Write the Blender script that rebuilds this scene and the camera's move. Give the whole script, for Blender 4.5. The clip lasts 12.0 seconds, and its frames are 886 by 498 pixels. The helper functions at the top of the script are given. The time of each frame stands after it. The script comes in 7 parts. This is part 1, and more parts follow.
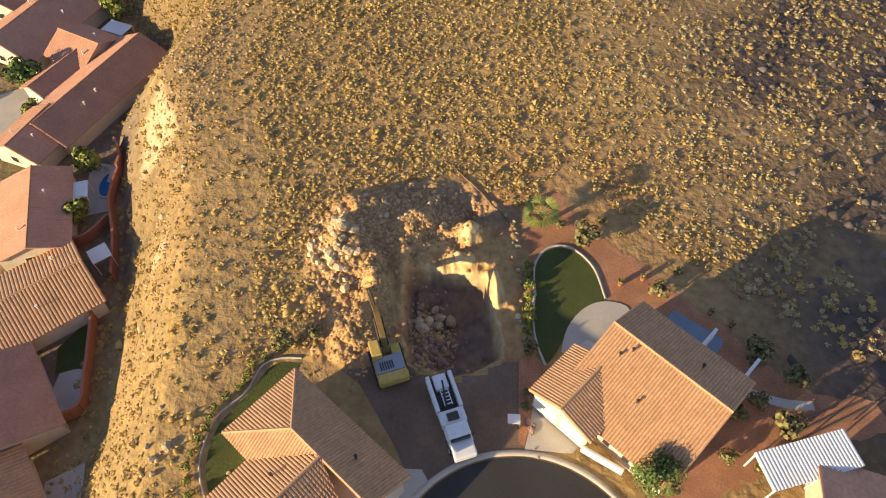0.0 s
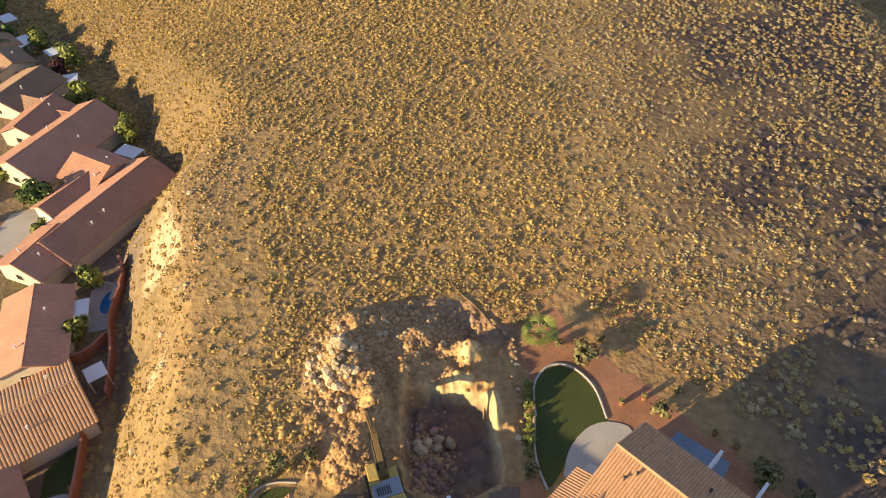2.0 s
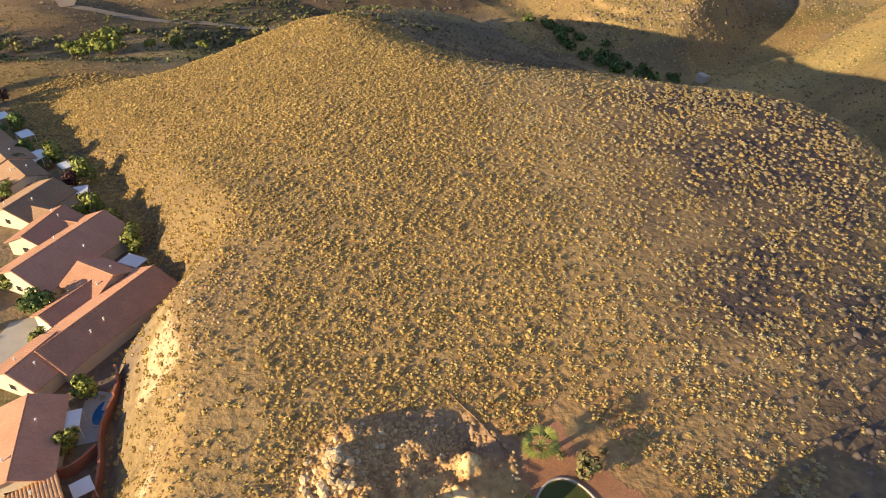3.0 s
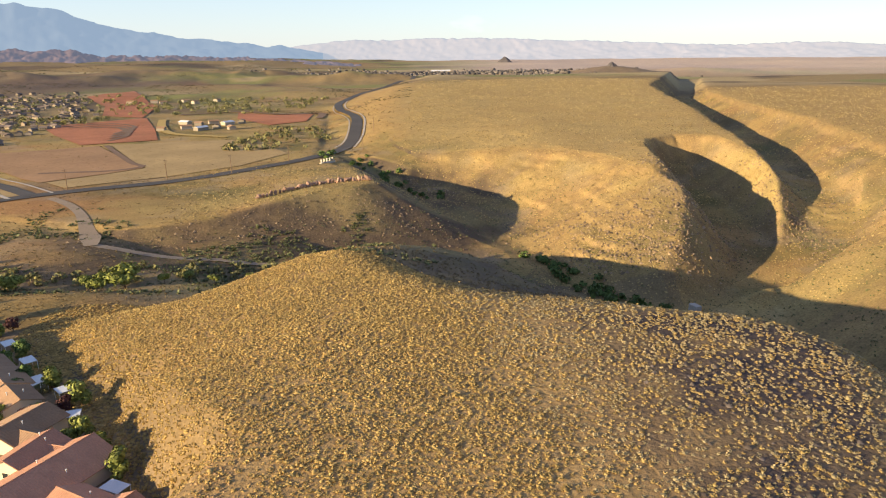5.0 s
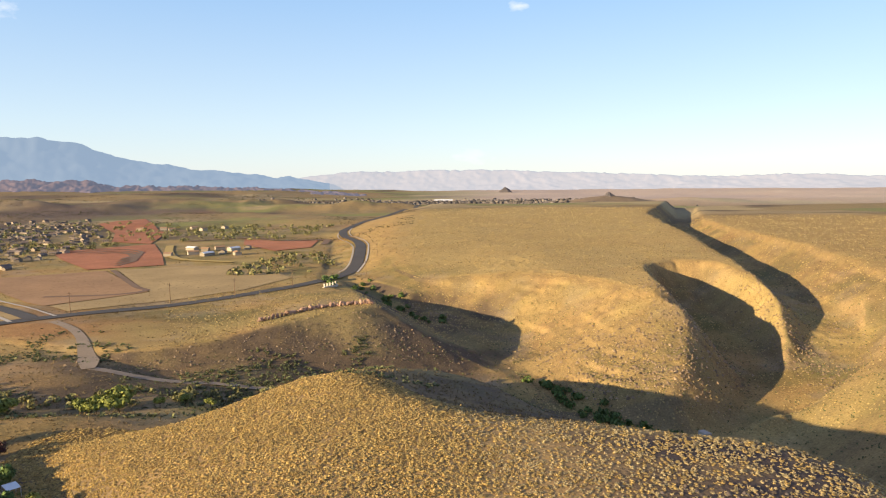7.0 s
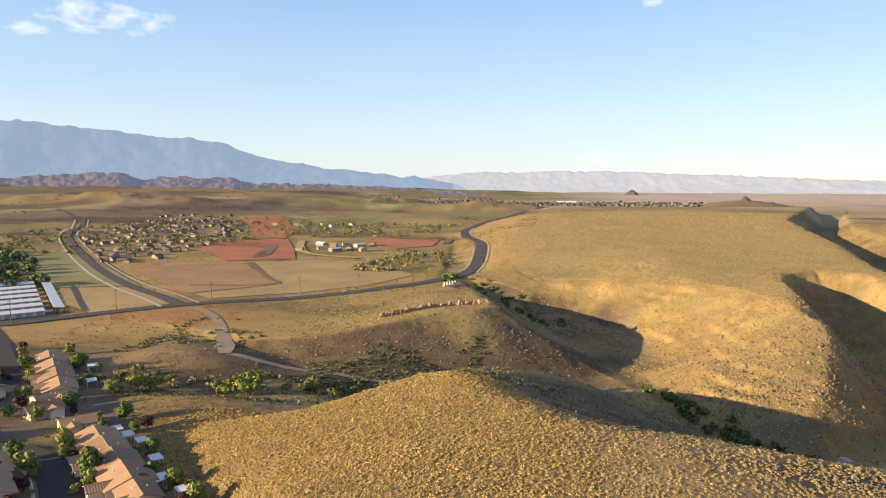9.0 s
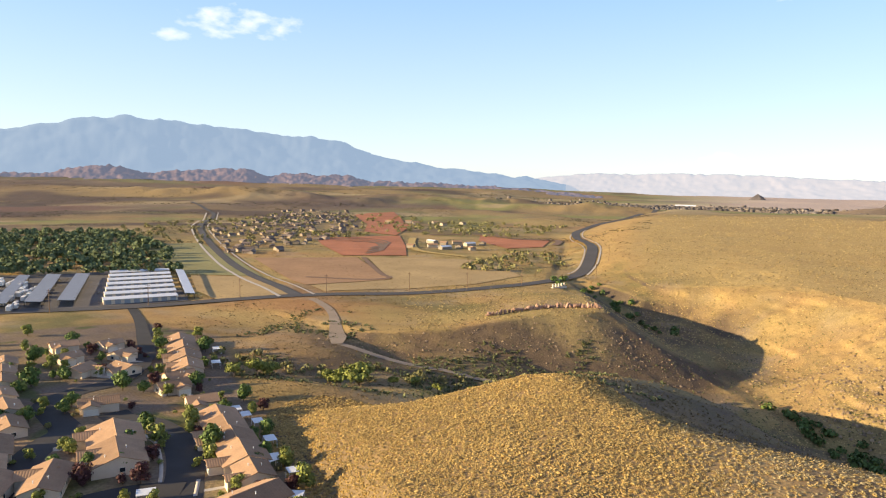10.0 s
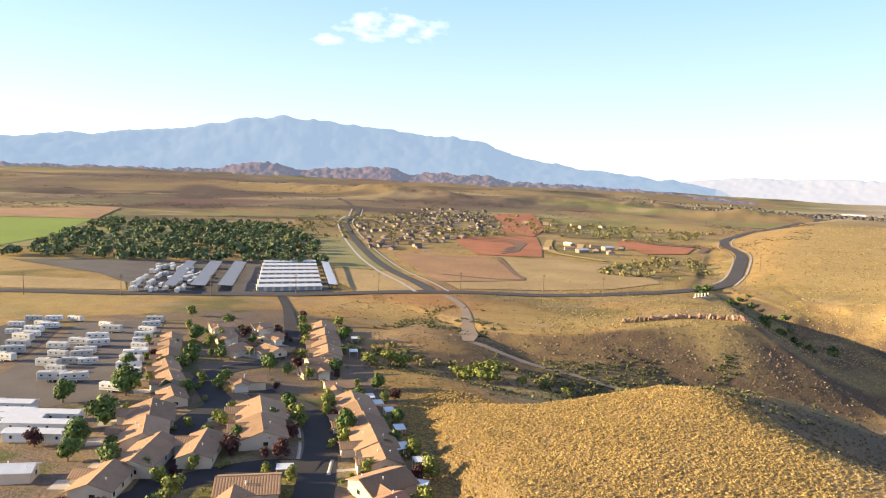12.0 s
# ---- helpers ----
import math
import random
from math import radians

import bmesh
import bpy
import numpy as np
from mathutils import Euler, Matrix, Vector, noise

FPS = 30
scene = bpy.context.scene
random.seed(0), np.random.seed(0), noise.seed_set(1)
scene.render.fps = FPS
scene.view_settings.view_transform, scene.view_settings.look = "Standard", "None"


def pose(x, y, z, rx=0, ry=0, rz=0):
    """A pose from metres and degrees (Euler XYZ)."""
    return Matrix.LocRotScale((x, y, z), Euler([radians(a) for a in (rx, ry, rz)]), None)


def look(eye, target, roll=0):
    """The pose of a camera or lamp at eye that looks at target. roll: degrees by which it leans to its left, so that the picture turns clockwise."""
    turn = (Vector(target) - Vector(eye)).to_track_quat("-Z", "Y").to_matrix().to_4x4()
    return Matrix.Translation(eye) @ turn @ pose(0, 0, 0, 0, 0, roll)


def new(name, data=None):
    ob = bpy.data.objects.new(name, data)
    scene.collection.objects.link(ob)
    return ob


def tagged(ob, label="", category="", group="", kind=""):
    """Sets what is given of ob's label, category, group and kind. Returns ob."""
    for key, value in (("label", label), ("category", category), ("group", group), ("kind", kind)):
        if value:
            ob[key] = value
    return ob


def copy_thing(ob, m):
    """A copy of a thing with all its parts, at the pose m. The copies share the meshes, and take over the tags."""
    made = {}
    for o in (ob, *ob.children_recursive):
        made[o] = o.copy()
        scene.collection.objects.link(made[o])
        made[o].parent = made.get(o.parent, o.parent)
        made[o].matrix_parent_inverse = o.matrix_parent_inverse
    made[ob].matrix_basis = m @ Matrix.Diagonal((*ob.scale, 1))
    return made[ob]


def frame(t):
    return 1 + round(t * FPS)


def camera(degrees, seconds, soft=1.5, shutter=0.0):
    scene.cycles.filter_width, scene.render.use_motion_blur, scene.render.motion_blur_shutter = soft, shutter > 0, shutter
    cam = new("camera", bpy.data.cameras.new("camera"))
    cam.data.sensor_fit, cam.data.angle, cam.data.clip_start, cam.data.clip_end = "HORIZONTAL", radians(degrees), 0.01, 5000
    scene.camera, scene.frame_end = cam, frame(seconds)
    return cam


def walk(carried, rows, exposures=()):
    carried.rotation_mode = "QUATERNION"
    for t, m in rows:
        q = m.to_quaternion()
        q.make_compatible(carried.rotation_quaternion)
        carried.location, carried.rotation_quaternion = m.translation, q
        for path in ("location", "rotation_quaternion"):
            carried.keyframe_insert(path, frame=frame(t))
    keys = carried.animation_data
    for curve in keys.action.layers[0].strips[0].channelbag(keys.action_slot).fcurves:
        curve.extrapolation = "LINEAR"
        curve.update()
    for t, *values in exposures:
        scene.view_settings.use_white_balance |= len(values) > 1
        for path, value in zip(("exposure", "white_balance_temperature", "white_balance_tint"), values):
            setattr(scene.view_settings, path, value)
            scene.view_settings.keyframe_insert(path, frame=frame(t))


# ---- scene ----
EXPOSURES = [(0.0, 0.98), (3.0, 1.02), (6.5, 1.05), (9.0, 1.04), (10.0, 1.20), (12.0, 1.42)]
cam = camera(65.51, 12.0, soft=1.15)
# seconds, place, heading to the left, tilt, lean of the drone
PATH = [
    (0.0, -0.000, 0.000, 58.000, 0.000, -53.996, -0.582),
    (0.5, -0.038, 0.031, 58.289, -0.119, -53.162, -0.552),
    (1.0, -0.044, 0.049, 58.526, -0.170, -50.959, -0.601),
    (1.5, -0.076, 0.048, 58.742, -0.311, -48.252, -0.520),
    (2.0, 0.005, 0.011, 58.874, -0.278, -44.620, -0.443),
    (2.5, 0.102, -0.077, 59.168, -0.298, -40.341, -0.380),
    (3.0, 0.151, -0.283, 59.311, -0.349, -35.685, -0.410),
    (5.0, 1.061, -2.705, 57.046, -0.321, -16.164, -0.702),
    (5.5, 1.153, -2.984, 56.513, -0.404, -11.557, -0.704),
    (6.0, 1.227, -3.273, 55.995, -0.450, -6.980, -0.670),
    (6.5, 1.291, -3.433, 55.606, -0.451, -5.679, -0.621),
    (6.7, 1.291, -3.433, 55.606, -0.451, -5.679, -0.621),
    (8.5, 1.948, -3.258, 55.852, 6.179, -5.549, -0.275),
    (9.0, 1.993, -3.460, 55.828, 9.851, -5.576, 0.103),
    (9.5, 2.196, -3.604, 55.749, 14.046, -5.602, 0.555),
    (10.0, 2.518, -3.690, 55.662, 18.999, -5.674, 1.041),
    (10.5, 2.944, -3.728, 55.617, 23.958, -5.795, 1.514),
    (11.0, 3.405, -3.791, 55.590, 26.910, -5.863, 1.884),
    (11.5, 3.791, -3.937, 55.539, 28.871, -5.890, 1.991),
    (12.0, 3.975, -4.171, 55.559, 30.399, -5.923, 2.121),
]
walk(cam, [(t, pose(x, y, z, 90 + tilt, 0, yaw) @ pose(0, 0, 0, 0, 0, lean)) for t, x, y, z, yaw, tilt, lean in PATH],
     exposures=EXPOSURES)

# ---- light: a low evening sun behind the left shoulder, clear sky ----
SUN_AZ = radians(213.0)      # where the sun stands, counter-clockwise from +x
SUN_EL = radians(13.0)
world = bpy.data.worlds.new("sky")
scene.world = world
world.use_nodes = True
wn = world.node_tree.nodes
wl = world.node_tree.links
sky = wn.new("ShaderNodeTexSky")
sky.sky_type = "NISHITA"
sky.sun_disc = False
sky.sun_elevation = SUN_EL
sky.sun_rotation = radians(90.0) - SUN_AZ
sky.altitude = 900
sky.air_density = 1.0
sky.dust_density = 0.5
sky.ozone_density = 1.5
wn["Background"].inputs["Strength"].default_value = 0.110
# haze pales the sky towards the horizon; two small fair-weather clouds
way = wn.new("ShaderNodeTexCoord")
split = wn.new("ShaderNodeSeparateXYZ")
wl.new(way.outputs["Generated"], split.inputs[0])
ramp = wn.new("ShaderNodeValToRGB")
ramp.color_ramp.elements[0].position, ramp.color_ramp.elements[0].color = 0.0, (0.77, 0.84, 0.92, 1)
ramp.color_ramp.elements[1].position, ramp.color_ramp.elements[1].color = 1.0, (0.18, 0.195, 0.37, 1)
high = ramp.color_ramp.elements.new(0.45)
high.color = (0.28, 0.35, 0.59, 1)
mid = ramp.color_ramp.elements.new(0.24)
mid.color = (0.42, 0.65, 0.98, 1)
low = ramp.color_ramp.elements.new(0.08)
low.color = (0.68, 0.82, 0.97, 1)
wl.new(split.outputs["Z"], ramp.inputs[0])
lit = wn.new("ShaderNodeVectorMath")
lit.operation = "SCALE"
lit.inputs["Scale"].default_value = 4.5
wl.new(ramp.outputs["Color"], lit.inputs[0])
haze = wn.new("ShaderNodeMix")
haze.data_type = "RGBA"
haze.inputs["Factor"].default_value = 0.72
wl.new(sky.outputs["Color"], haze.inputs["A"])
wl.new(lit.outputs["Vector"], haze.inputs["B"])
sky_out = haze.outputs["Result"]
puffs = wn.new("ShaderNodeTexNoise")
puffs.inputs["Scale"].default_value = 34.0
puffs.inputs["Detail"].default_value = 6.0
stretch = wn.new("ShaderNodeMapping")
stretch.inputs["Scale"].default_value = (1.0, 1.0, 2.2)
wl.new(way.outputs["Generated"], stretch.inputs["Vector"])
wl.new(stretch.outputs["Vector"], puffs.inputs["Vector"])


def cloud(before, bearing, height, wide, tall, strength):
    """White cloud round a point of the sky: its bearing to the left and its height, in degrees."""
    b, e = radians(bearing), radians(height)
    centre = Vector((-math.sin(b) * math.cos(e), math.cos(b) * math.cos(e), math.sin(e)))
    right = Vector((math.cos(b), math.sin(b), 0))
    over = right.cross(centre)
    away = wn.new("ShaderNodeVectorMath")
    away.operation = "SUBTRACT"
    away.inputs[1].default_value = centre
    wl.new(way.outputs["Generated"], away.inputs[0])
    total = None
    for axis, size in ((right / radians(wide), 1), (over / radians(tall), 1), (centre * 3, 1)):
        dot = wn.new("ShaderNodeVectorMath")
        dot.operation = "DOT_PRODUCT"
        dot.inputs[1].default_value = axis
        wl.new(away.outputs["Vector"], dot.inputs[0])
        square = wn.new("ShaderNodeMath")
        square.operation = "POWER"
        square.inputs[1].default_value = 2.0
        absolute = wn.new("ShaderNodeMath")
        absolute.operation = "ABSOLUTE"
        wl.new(dot.outputs["Value"], absolute.inputs[0])
        wl.new(absolute.outputs[0], square.inputs[0])
        if total is None:
            total = square
        else:
            add = wn.new("ShaderNodeMath")
            wl.new(total.outputs[0], add.inputs[0])
            wl.new(square.outputs[0], add.inputs[1])
            total = add
    body = wn.new("ShaderNodeMapRange")
    body.inputs["From Min"].default_value, body.inputs["From Max"].default_value = 1.0, 0.0
    body.inputs["To Min"].default_value, body.inputs["To Max"].default_value = -0.62, 0.42
    body.clamp = False
    wl.new(total.outputs[0], body.inputs["Value"])
    mass = wn.new("ShaderNodeMath")
    mass.operation = "MULTIPLY_ADD"
    mass.inputs[1].default_value = 3.2
    wl.new(puffs.outputs["Fac"], mass.inputs[0])
    wl.new(body.outputs["Result"], mass.inputs[2])
    edge = wn.new("ShaderNodeMapRange")
    edge.inputs["From Min"].default_value, edge.inputs["From Max"].default_value = 1.45, 2.75
    edge.inputs["To Max"].default_value = strength
    wl.new(mass.outputs[0], edge.inputs["Value"])
    mix = wn.new("ShaderNodeMix")
    mix.data_type = "RGBA"
    mix.inputs["B"].default_value = (5.0, 5.0, 5.1, 1)
    wl.new(edge.outputs["Result"], mix.inputs["Factor"])
    wl.new(before, mix.inputs["A"])
    return mix.outputs["Result"]


sky_out = cloud(sky_out, 35.4, 11.7, 5.4, 1.55, 0.95)
sky_out = cloud(sky_out, 40.2, 10.5, 1.6, 0.7, 0.8)
sky_out = cloud(sky_out, -6.3, 13.5, 1.1, 0.6, 0.8)
sky_out = cloud(sky_out, -3.0, 1.9, 2.2, 0.9, 0.45)
wl.new(sky_out, wn["Background"].inputs["Color"])
lamp = bpy.data.lights.new("sun", "SUN")
lamp.energy = 5.0
lamp.angle = radians(0.55)
lamp.color = (1.0, 0.755, 0.42)
sun = new("sun", lamp)
sun_way = Vector((math.cos(SUN_EL) * math.cos(SUN_AZ), math.cos(SUN_EL) * math.sin(SUN_AZ), math.sin(SUN_EL)))
sun.matrix_world = look(sun_way * 300, (0, 0, 0))

# ---- materials ----
def rgb(c):
    return (*c, 1.0)


def material(name, color, rough=0.85, metal=0.0, grain=0.0, scale=4.0, patch=0.0, patch_scale=0.3, bump=0.0, bump_scale=8.0, per_object=0.0, per_island=0.0, attribute="", spec=0.3, haze_glow=None, leafy=0.0):
    """One procedural surface: base colour, fine grain, broad patches, relief, and a spread from piece to piece."""
    m = bpy.data.materials.new(name)
    m.use_nodes = True
    nodes, links = m.node_tree.nodes, m.node_tree.links
    shader = nodes["Principled BSDF"]
    shader.inputs["Roughness"].default_value = rough
    shader.inputs["Metallic"].default_value = metal
    shader.inputs["Specular IOR Level"].default_value = spec
    where = nodes.new("ShaderNodeNewGeometry")
    if attribute:
        base = nodes.new("ShaderNodeVertexColor")
        base.layer_name = attribute
        out = base.outputs["Color"]
    else:
        base = nodes.new("ShaderNodeRGB")
        base.outputs[0].default_value = rgb(color)
        out = base.outputs[0]

    def scaled(out, factor_out, low, high):
        ramp = nodes.new("ShaderNodeMapRange")
        ramp.inputs["To Min"].default_value = low
        ramp.inputs["To Max"].default_value = high
        links.new(factor_out, ramp.inputs["Value"])
        mul = nodes.new("ShaderNodeVectorMath")
        mul.operation = "SCALE"
        links.new(out, mul.inputs[0])
        links.new(ramp.outputs["Result"], mul.inputs["Scale"])
        return mul.outputs["Vector"]

    def noise_out(s, detail=4.0):
        tex = nodes.new("ShaderNodeTexNoise")
        tex.inputs["Scale"].default_value = s
        tex.inputs["Detail"].default_value = detail
        links.new(where.outputs["Position"], tex.inputs["Vector"])
        return tex.outputs["Fac"]

    if grain:
        out = scaled(out, noise_out(scale), 1 - 2 * grain, 1 + 2 * grain)
    if patch:
        out = scaled(out, noise_out(patch_scale), 1 - 2 * patch, 1 + 2 * patch)
    if per_object:
        info = nodes.new("ShaderNodeObjectInfo")
        out = scaled(out, info.outputs["Random"], 1 - per_object, 1 + per_object)
    if per_island:
        out = scaled(out, where.outputs["Random Per Island"], 1 - per_island, 1 + per_island)
    links.new(out, shader.inputs["Base Color"])
    # even emission that stands in for the haze before far ranges
    if haze_glow:
        shader.inputs["Emission Color"].default_value = rgb(haze_glow)
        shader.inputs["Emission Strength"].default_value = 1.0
    if leafy:
        through_leaf = nodes.new("ShaderNodeBsdfTranslucent")
        links.new(out, through_leaf.inputs["Color"])
        both = nodes.new("ShaderNodeMixShader")
        both.inputs[0].default_value = leafy
        links.new(shader.outputs[0], both.inputs[1])
        links.new(through_leaf.outputs[0], both.inputs[2])
        links.new(both.outputs[0], nodes["Material Output"].inputs["Surface"])
    if bump:
        relief = nodes.new("ShaderNodeBump")
        relief.inputs["Strength"].default_value = 1.0
        relief.inputs["Distance"].default_value = bump
        links.new(noise_out(bump_scale, 6.0), relief.inputs["Height"])
        links.new(relief.outputs["Normal"], shader.inputs["Normal"])
    return m


M_GROUND = material("ground", (0.3, 0.2, 0.1), 0.95, grain=0.27, scale=1.1, patch=0.09, patch_scale=0.16, bump=0.28, bump_scale=1.1, attribute="cover", spec=0.1)
M_ASPHALT = material("asphalt", (0.050, 0.048, 0.048), 0.9, grain=0.12, scale=6, patch=0.15, patch_scale=0.15)
M_ROADS = material("worn_asphalt", (0.085, 0.08, 0.078), 0.9, grain=0.1, scale=2, patch=0.12, patch_scale=0.05)
M_CONCRETE = material("concrete", (0.50, 0.455, 0.39), 0.85, grain=0.08, scale=5, patch=0.10, patch_scale=0.5)
M_TILE = material("clay_tile", (0.54, 0.32, 0.175), 0.75, grain=0.16, scale=5.0, patch=0.10, patch_scale=0.6, per_island=0.07)
M_STUCCO = material("stucco", (0.66, 0.56, 0.44), 0.9, grain=0.05, scale=6, patch=0.06, patch_scale=0.5)
M_WHITE = material("white_paint", (0.78, 0.77, 0.74), 0.5, grain=0.04, scale=3, patch=0.05, patch_scale=0.7)
M_LEAF = material("leaves", (0.105, 0.16, 0.042), 0.7, per_island=0.45, grain=0.15, scale=2)
M_BARK = material("bark", (0.13, 0.09, 0.06), 0.9, grain=0.2, scale=8)
M_TUFT = material("dry_grass", (0.53, 0.385, 0.15), 0.95, per_island=0.25, patch=0.16, patch_scale=0.08, spec=0.05, leafy=0.25)
M_GLASS = material("dark_glass", (0.03, 0.035, 0.04), 0.12, spec=0.6)

# ---- shape of the land ----
def hashed(ix, iy, seed):
    h = (ix.astype(np.int64) * 374761393 + iy.astype(np.int64) * 668265263 + seed * 974634777) & 0x7FFFFFFF
    h = ((h ^ (h >> 13)) * 1274126177) & 0x7FFFFFFF
    return ((h ^ (h >> 16)) & 0xFFFF) / 65535.0


def wave(x, y, size, seed=0):
    """Smooth value noise from 0 to 1, with bumps of that size in metres."""
    x, y = np.asarray(x, float) / size, np.asarray(y, float) / size
    ix, iy = np.floor(x), np.floor(y)
    u, v = x - ix, y - iy
    u, v = u * u * (3 - 2 * u), v * v * (3 - 2 * v)
    a, b = hashed(ix, iy, seed), hashed(ix + 1, iy, seed)
    c, d = hashed(ix, iy + 1, seed), hashed(ix + 1, iy + 1, seed)
    return (a * (1 - u) + b * u) * (1 - v) + (c * (1 - u) + d * u) * v


def rough(x, y, size, seed=0, octaves=4):
    """Fractal noise from -1 to 1."""
    total, weight, amp = 0.0, 0.0, 1.0
    for k in range(octaves):
        total = total + amp * (wave(x, y, size / 2 ** k, seed + 17 * k) * 2 - 1)
        weight += amp
        amp *= 0.5
    return total / weight


def step(a, b, v):
    v = np.clip((np.asarray(v, float) - a) / (b - a), 0, 1)
    return v * v * (3 - 2 * v)


def outside(x, y, poly):
    """Distance to a closed outline: negative inside."""
    best = np.full(np.shape(x), 1e18)
    inside = np.zeros(np.shape(x), bool)
    for (ax, ay), (bx, by) in zip(poly, poly[1:] + poly[:1]):
        ex, ey = bx - ax, by - ay
        k = np.clip(((x - ax) * ex + (y - ay) * ey) / (ex * ex + ey * ey), 0, 1)
        best = np.minimum(best, (x - ax - k * ex) ** 2 + (y - ay - k * ey) ** 2)
        cross = ((ay > y) != (by > y)) & (x < ex * (y - ay) / (ey if ey else 1e-9) + ax)
        inside ^= cross
    return np.where(inside, -1.0, 1.0) * np.sqrt(best)


def higher(a, b, k=2.0):
    """Smooth maximum."""
    h = np.clip(0.5 + 0.5 * (a - b) / k, 0, 1)
    return b * (1 - h) + a * h + k * h * (1 - h)


NEAR_MESA = [(-20, -120), (-25, 0), (-27, 22), (-28.3, 40), (-28.8, 52), (-32, 64), (-35, 74), (-31.5, 86), (-30.5, 93), (-44, 109), (-70, 140), (-92, 164), (-104, 178), (-104, 188), (-76, 190), (-58, 206), (-45, 219), (-34, 218), (-14, 184),
             (2, 166), (18, 158), (42, 152), (72, 153), (83, 148), (88, 138), (87, 124), (82, 110), (75, 95), (67, 80), (62, 68), (59, 55), (58, 35), (58, 10), (62, -120)]
FAR_MESA = [(-20, 1500), (-60, 1000), (-52, 700), (-34, 570), (-12, 526), (30, 502), (66, 490), (86, 468), (98, 440), (106, 412), (114, 396), (125, 390), (137, 398), (145, 425), (152, 465), (166, 508), (186, 540), (209, 524), (216, 474), (213, 434), (219, 420), (230, 426), (236, 470), (238, 560), (262, 680), (280, 800), (300, 920), (320, 1050), (500, 1500)]
NORTH_EAST = [(282, 384), (304, 450), (324, 540), (348, 641), (356, 740), (366, 830), (388, 930), (405, 1040), (560, 1500), (1600, 1700), (2500, 900), (1500, 250), (560, 380), (340, 366)]
EAST_MESA = [(204, 205), (222, 262), (234, 298), (252, 324), (300, 338), (600, 360), (1500, 200), (1500, -600), (320, -500), (240, 60), (206, 140)]
BENCH = [(-260, 345), (-180, 322), (-143, 308), (-112, 322), (-84, 346), (-60, 362), (-42, 373), (-33, 382), (-31, 396), (-40, 430), (-54, 464), (-80, 500), (-95, 540), (-140, 900), (-700, 1200), (-900, 700), (-420, 260)]
CREEK = [(-74, 548, -23), (-56, 520, -28), (-34, 490, -33), (-8, 450, -38), (14, 410, -42), (33, 374, -44.5), (46, 345, -46), (58, 320, -48), (76, 288, -51.5), (106, 276, -55), (134, 296, -56), (158, 321, -56), (186, 343, -54), (220, 372, -49), (247, 412, -43), (258, 470, -35), (276, 560, -30), (300, 680, -24), (320, 800, -20), (340, 930, -15), (348, 1010, -12)]
FLAT = [(0, 470, -39), (26, 448, -41.5), (40, 418, -43), (46, 385, -44.5)]
GULCH = [(164, 322, -56), (176, 352, -54), (181, 392, -51), (183, 432, -47), (185, 472, -41), (187, 506, -30)]
SIDE_ARM = [(244, 412, -39), (290, 408, -33), (340, 392, -26), (420, 372, -18), (520, 366, -10)]
SPURS = [([(-40, 388, -15.5), (-7, 378, -30), (14, 357, -40), (33, 346, -46)], 0.50), ([(214, 430, -16), (215, 410, -21), (215, 392, -33), (217, 378, -48)], 0.9), ([(126, 396, -12), (130, 368, -15), (135, 344, -23), (134, 330, -33), (124, 316, -46)], 0.40)]
HILLS = [(-330, 1800, 300, 120, 17), (-150, 1780, 150, 70, 9), (-560, 2050, 260, 130, 20), (-300, 1480, 120, 60, 9), (-470, 1560, 110, 60, 10), (-780, 1900, 220, 90, 14), (40, 2000, 240, 90, 9), (-1050, 1750, 420, 90, 14), (-1500, 1700, 500, 110, 14), (-420, 1300, 90, 60, 7), (-230, 1320, 80, 50, 6), (420, 1500, 300, 130, 8), (800, 1500, 420, 160, 9), (760, 2300, 500, 160, 11)]
FLOOR = [(-45, 20, -13), (-46, 65, -13), (-60, 105, -13.5), (-130, 110, -15), (-195, 150, -17), (-260, 185, -18), (-420, 200, -19), (-120, 205, -18), (-160, 260, -21), (-120, 240, -25), (-95, 300, -28), (-70, 280, -32),
         (-20, 310, -39), (30, 325, -44), (70, 300, -50), (105, 270, -51), (-225, 385, -20), (-98, 540, -22), (-140, 960, -20), (-450, 650, -22), (-900, 500, -21), (0, -300, -13), (-300, 0, -15), (300, 1500, -22),
         (-900, 1500, -20), (0, 2600, -22), (-2500, 2500, -10), (1500, 3000, -22), (140, 130, -48), (140, 0, -40)]
DIG = [(-12, 29), (-13.5, 41), (-11, 49.5), (-4, 51.5), (3, 51), (8, 47), (6.8, 29)]
PIT = [(-3.9, 38.6), (-1.2, 40.2), (4.6, 39.0), (5.2, 34.5), (5.6, 29.8), (0.5, 28.2), (-3.4, 29.6), (-3.8, 34)]


def soft(v, k):
    """A ramp that starts gently at 0."""
    return 0.5 * (v + np.sqrt(v * v + k * k))


